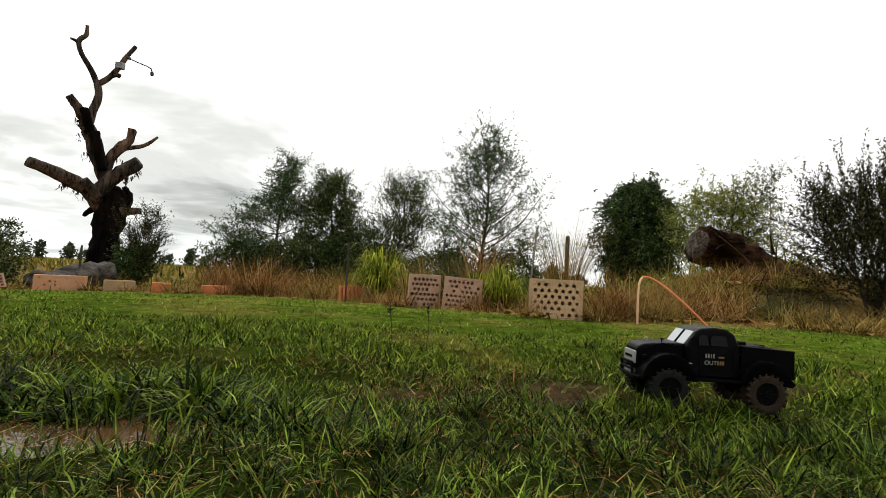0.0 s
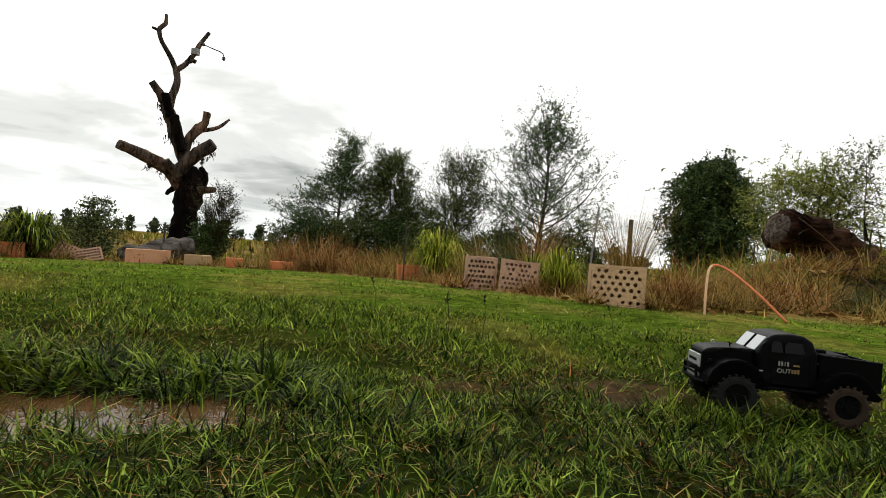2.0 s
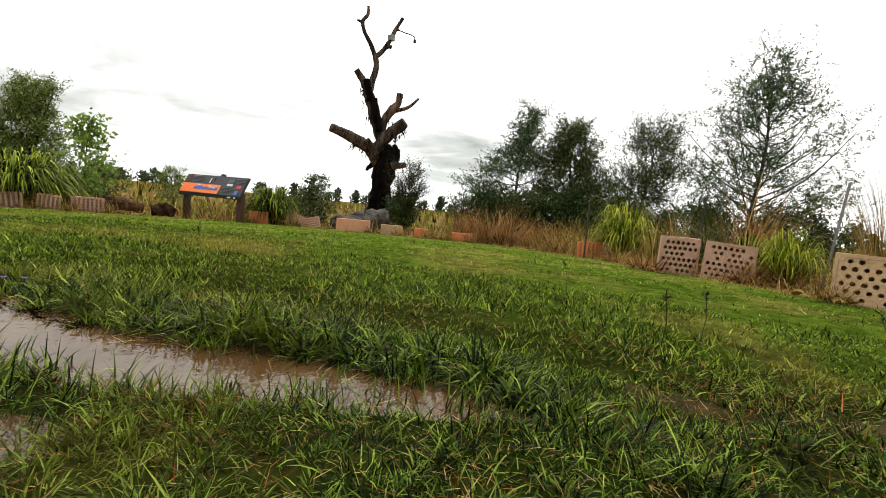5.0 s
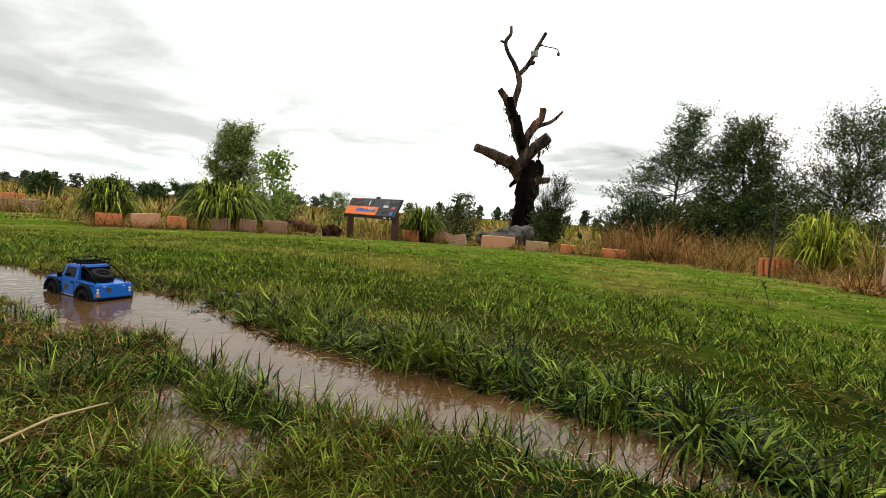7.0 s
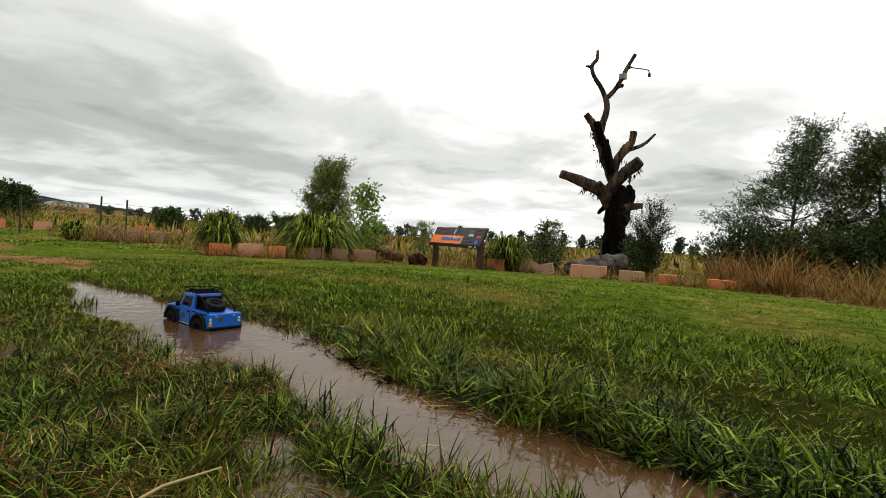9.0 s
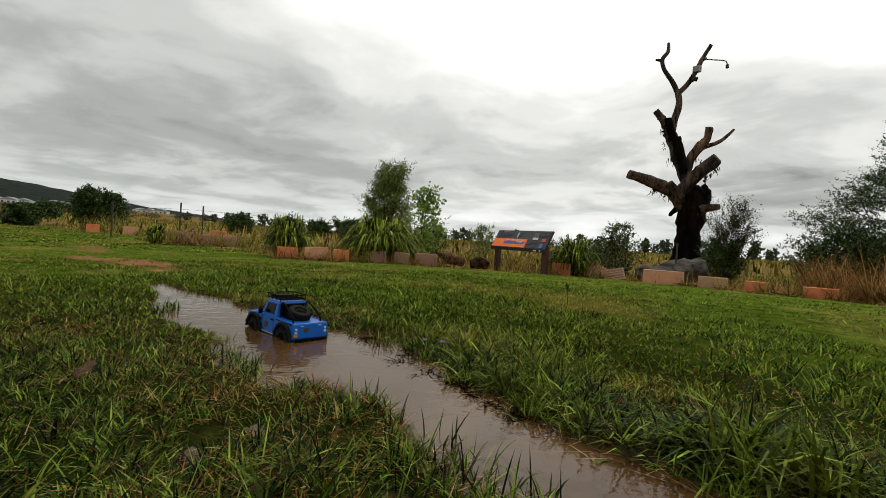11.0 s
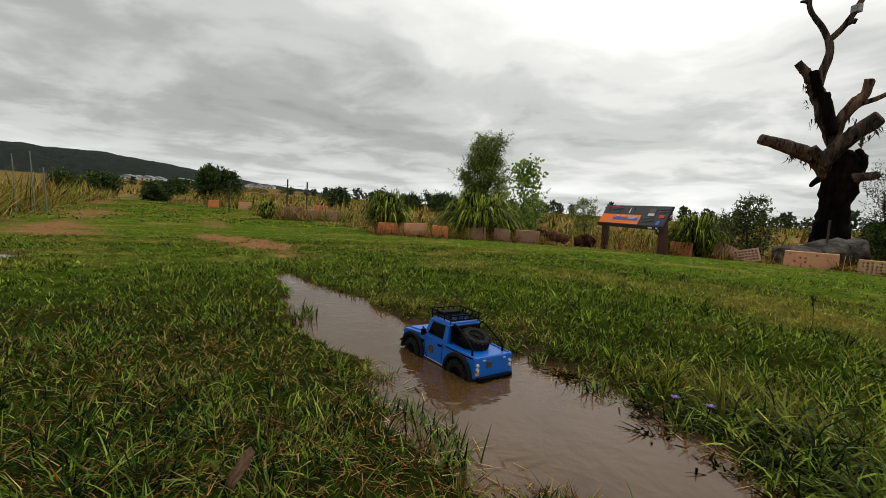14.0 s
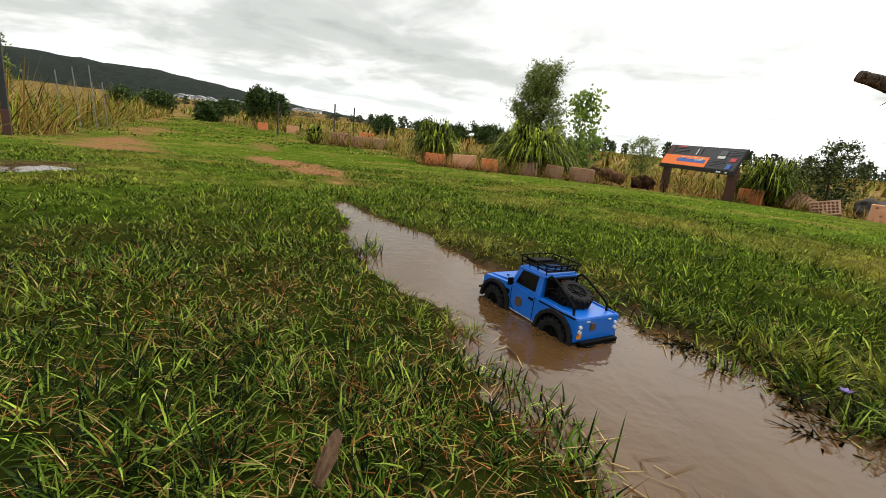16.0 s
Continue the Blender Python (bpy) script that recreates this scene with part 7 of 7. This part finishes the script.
# ---- bits in the grass ----
def build_chip(x, y, length, width, heading, label, curl=0.35, lift=0.022, mat="chip"):
    z = float(land(x, y)) + lift
    bm = bmesh.new()
    n, m = 9, 5
    grid = {}
    for k in (0, 1):
        for i in range(n):
            for j in range(m):
                u, v = i / (n - 1) - 0.5, j / (m - 1) - 0.5
                wid = width * (1 - 0.35 * abs(2 * u) ** 2) * (1 + 0.15 * noise.noise(Vector((u * 7, x, 0))))
                q = (u * length, v * wid, curl * wid * (0.25 - v * v) * 2 + k * 0.0022 + 0.003 * noise.noise(Vector((u * 9, v * 9, x))))
                grid[k, i, j] = bm.verts.new(q)
    for k in (0, 1):
        for i in range(n - 1):
            for j in range(m - 1):
                bm.faces.new((grid[k, i, j], grid[k, i + 1, j], grid[k, i + 1, j + 1], grid[k, i, j + 1]))
    for i in range(n - 1):
        for j in (0, m - 1):
            bm.faces.new((grid[0, i, j], grid[0, i + 1, j], grid[1, i + 1, j], grid[1, i, j]))
    for j in range(m - 1):
        for i in (0, n - 1):
            bm.faces.new((grid[0, i, j], grid[0, i, j + 1], grid[1, i, j + 1], grid[1, i, j]))
    ob = part("bark_chip", bm, M[mat], None, "", pose(x, y, z, 6, -8, heading))
    tagged(ob, label, "bark")


build_chip(-1.168, -0.095, 0.044, 0.0105, 164, "curled piece of grey-brown bark lying in the lawn")


def build_stalk():
    v, t = tube_arrays([(-0.575, -0.045, 0.004), (-0.60, 0.02, 0.016), (-0.620, 0.065, 0.024), (-0.633, 0.103, 0.022)], [0.0016, 0.0014, 0.0012, 0.0007], 6, 0.2, 3)
    tagged(new("dead_stick", mesh_of("dead_stick", v, t, M["pale_straw"], smooth=True)), "long pale dry stalk lying across the grass", "stick", "dead sticks")


build_stalk()


def build_flower(x, y, label):
    z = float(land(x, y))
    T = thing("wild_flower", label, "flower", pose(x, y, z))
    part("stem", rod_bm([(0, 0, 0), (0.004, 0.002, 0.02), (0.005, 0.004, 0.036)], 0.0007, 5), M["clump"], T)
    n = 6
    a = np.arange(n) * 2 * np.pi / n
    v, t = blades(np.tile([[0.005, 0.004, 0.035]], (n, 1)), 0.0075, 0.0055, a, 0.9, 0.5, 3)
    child("petals", mesh_of("petals", v, t, M["petal"]), T, "small violet petals")


build_flower(-1.235, 0.405, "small violet wildflower at the puddle's edge")
build_flower(-1.20, 0.425, "small violet wildflower at the puddle's edge")


def build_weed(x, y, h, label, seed):
    r = np.random.default_rng(seed)
    T = thing("seed_stalk", label, "weed", pose(x, y, float(land(x, y))))
    tip = Vector((r.normal(0, 0.02), r.normal(0, 0.02), h))
    part("stem", rod_bm([(0, 0, -0.01), tuple(tip * 0.5 + Vector((0.006, 0.004, 0))), tuple(tip)], 0.0008, 5), M["twig"], T)
    n = 14
    at = np.array([tip[:]]) * r.uniform(0.82, 1.0, (n, 1))
    v, t = leaf_quads(at, r.normal(0, 0.5, (n, 3)) + np.array([0, 0, 0.6]), 0.012, 0.004)
    child("seed_head", mesh_of("seed_head", v, t, M["broom"]), T, "dark seed head")


for i, (x, y, h) in enumerate(((-0.10, 0.97, 0.125), (-0.03, 1.15, 0.11), (-0.42, 1.6, 0.10), (0.35, 1.4, 0.09), (-1.45, 0.95, 0.10))):
    build_weed(x, y, h, "thin dark weed stalk standing above the lawn", 70 + i)


def water_tufts():
    """Grass that stands in the puddle."""
    pieces = []
    for x, y, n, s, h in ((-1.245, 0.095, 110, 0.032, 0.030), (-1.31, 0.075, 70, 0.028, 0.028), (-1.19, 0.10, 50, 0.02, 0.04), (-1.85, -0.03, 60, 0.03, 0.035), (-1.78, -0.045, 60, 0.03, 0.04),
                          (-0.86, 0.235, 150, 0.06, 0.040), (-0.74, 0.25, 170, 0.06, 0.045), (-0.62, 0.295, 150, 0.05, 0.045), (-1.02, 0.22, 110, 0.04, 0.04), (-1.52, 0.31, 60, 0.03, 0.035), (-0.45, 0.41, 90, 0.03, 0.04), (-0.52, 0.36, 130, 0.04, 0.04), (-0.93, 0.42, 90, 0.03, 0.04), (-0.70, 0.47, 110, 0.035, 0.045), (-0.40, 0.56, 110, 0.035, 0.05), (-0.28, 0.54, 70, 0.045, 0.045), (-0.37, 0.47, 60, 0.05, 0.04), (-0.46, 0.43, 70, 0.05, 0.04), (-1.10, 0.405, 90, 0.03, 0.035), (-1.22, 0.41, 90, 0.035, 0.035), (-1.34, 0.37, 70, 0.025, 0.03)):
        a = rng.uniform(0, 2 * np.pi, n)
        base = np.stack([x + rng.normal(0, s * 0.6, n), y + rng.normal(0, s * 0.45, n), np.full(n, WATER_Z - 0.006)], -1)
        v, t = blades(base, h * rng.uniform(0.5, 1.3, n), 0.0020 * rng.uniform(0.7, 1.3, n), a, np.abs(rng.normal(0.35, 0.35, n)), rng.uniform(0.2, 1.5, n), 4)
        v[:, 2] = np.maximum(v[:, 2], WATER_Z - 0.006)
        pieces.append((v, t, 0))
    n = 520
    x = rng.uniform(-1.5, -0.2, n)
    y = np.interp(x, RUT[:, 0], RUT[:, 1]) + np.interp(x, RUT[:, 0], RUT[:, 2]) * rng.choice([-1, 1], n) * rng.uniform(0.75, 1.15, n)
    base = np.stack([x, y, np.full(n, WATER_Z + 0.001)], -1)
    v, t = blades(base, rng.uniform(0.012, 0.05, n), 0.0012 * rng.uniform(0.6, 1.4, n), rng.uniform(0, 6.3, n), 1.54, 0.03, 3)
    pieces.append((v, t, 1))
    # dark sodden leaves along the far bank
    n = 480
    spot = rng.integers(0, 16, n)
    sx, so = rng.uniform(-1.40, -0.90, 16), rng.uniform(0.60, 1.05, 16)
    x = sx[spot] + rng.normal(0, 0.011, n)
    y = np.interp(x, RUT[:, 0], RUT[:, 1]) + np.interp(x, RUT[:, 0], RUT[:, 2]) * so[spot] + rng.normal(0, 0.008, n)
    v, t = blades(np.stack([x, y, np.full(n, WATER_Z - 0.001)], -1), rng.uniform(0.008, 0.032, n), rng.uniform(0.0015, 0.004, n), rng.uniform(0, 6.3, n), rng.uniform(1.15, 1.52, n), rng.uniform(0, 0.3, n), 3)
    pieces.append((v, t, 2))
    v, t, ix = joined(pieces)
    tagged(new("water_grass", mesh_of("water_grass", v, t, [M["grass"], M["straw"], M["sodden"]], ix)), "wet grass tufts and straw standing in the puddle", "grass", kind="stuff")


water_tufts()


# ---- distance ----
def far_woods():
    """Rows of trees along the horizon."""
    pieces = []
    r = np.random.default_rng(5)
    for b0, b1, dist, n, h, w in ((18, 62, 170, 46, 4.5, 5.0), (60, 88, 190, 40, 3.6, 7.0), (88, 112, 300, 26, 4.0, 8.0), (-60, 20, 150, 60, 5.0, 8.0), (72, 88, 90, 9, 1.4, 3.0)):
        for i in range(n):
            b, d = radians(r.uniform(b0, b1)), dist * r.uniform(0.8, 1.25)
            x, y = -d * math.sin(b), d * math.cos(b)
            z, hh, ww = float(land(x, y)), h * r.uniform(0.45, 1.2), w * r.uniform(0.4, 1.1)
            m = 150
            a, u = r.uniform(0, 2 * np.pi, m), r.random(m)
            R = ww * 0.5 * np.sqrt(np.clip(1 - (2 * u - 1) ** 2, 0.05, 1)) * np.sqrt(r.random(m)) * (0.8 + 0.3 * np.sin(3 * a + i))
            at = np.stack([x + R * np.cos(a), y + R * np.sin(a), z + hh * (0.04 + 0.92 * u)], -1)
            v, t = leaf_quads(at, r.normal(0, 1, (m, 3)), hh * 0.24, hh * 0.16)
            pieces.append((v, t, 0))
    v, t, ix = joined(pieces)
    tagged(new("far_woods", mesh_of("far_woods", v, t, M["far_leaf"])), "dark broken line of distant trees", "trees", kind="stuff")


far_woods()


def far_hills():
    xs = np.linspace(60, 138, 100)
    crest = np.interp(xs, [60, 84, 90, 94, 98, 101, 104, 107, 110, 113, 116, 119, 122, 126, 138], [0, 6, 30, 38, 52, 66, 80, 90, 98, 96, 98, 101, 104, 96, 60])
    v, rows = [], 14
    for k in range(rows):
        f = k / (rows - 1)
        for b, c in zip(xs, crest):
            d = 1150 + 500 * f
            hgt = c * math.sin(f * math.pi / 2) ** 1.3 * (1 + 0.06 * noise.noise(Vector((b * 0.5, f * 3, 0)))) + 2.5 * noise.noise(Vector((b * 2.1, f * 5, 2))) * f
            v.append((-d * math.sin(radians(b)), d * math.cos(radians(b)), hgt - 3 * (1 - f)))
    n = len(xs)
    i = (np.arange(rows - 1)[:, None] * n + np.arange(n - 1)[None, :]).ravel()
    t = np.concatenate([np.stack([i, i + 1, i + n + 1], -1), np.stack([i, i + n + 1, i + n], -1)])
    tagged(new("hill_backdrop", mesh_of("hill_backdrop", np.array(v), t, M["hill"], smooth=True)), "dark wooded hill ridge on the skyline", "hill", kind="structure")


far_hills()


def make_house():
    T = thing("house", "small white suburban house with a grey roof below the hill", "house", group="houses below the hill")
    part("wall", box(12, 8, 3.2, (0, 0, 1.6), 0.05), M["wall_white"], T)
    roof = prism([(-6.6, 3.2), (0, 5.4), (6.6, 3.2)], -4.5, 4.5, 0.03)
    part("roof", roof, M["roof_grey"], T, "grey pitched roof")
    for x in (-3.5, 0.5, 3.8):
        part("window", box(1.6, 0.08, 1.3, (x, 4.02, 1.7), 0.02), M["window_dark"], T)
        part("window", box(1.6, 0.08, 1.3, (x, -4.02, 1.7), 0.02), M["window_dark"], T)
    part("door", box(0.9, 0.08, 2.1, (-1.5, 4.02, 1.05), 0.02), M["window_dark"], T)
    return T


def build_houses():
    r = random.Random(4)
    first = make_house()
    spots = [(b, 500 + 50 * r.random()) for b in (104.4, 105.3, 106.2, 107.0, 102.3, 101.6, 100.9, 95.4, 94.6, 93.6, 98.2)]
    for i, (b, d) in enumerate(spots):
        x, y = -d * math.sin(radians(b)), d * math.cos(radians(b))
        m = pose(x, y, float(land(x, y)) - 0.2, 0, 0, b + r.uniform(-40, 40))
        if i == 0:
            first.matrix_basis = m
        else:
            copy_thing(first, m)


build_houses()
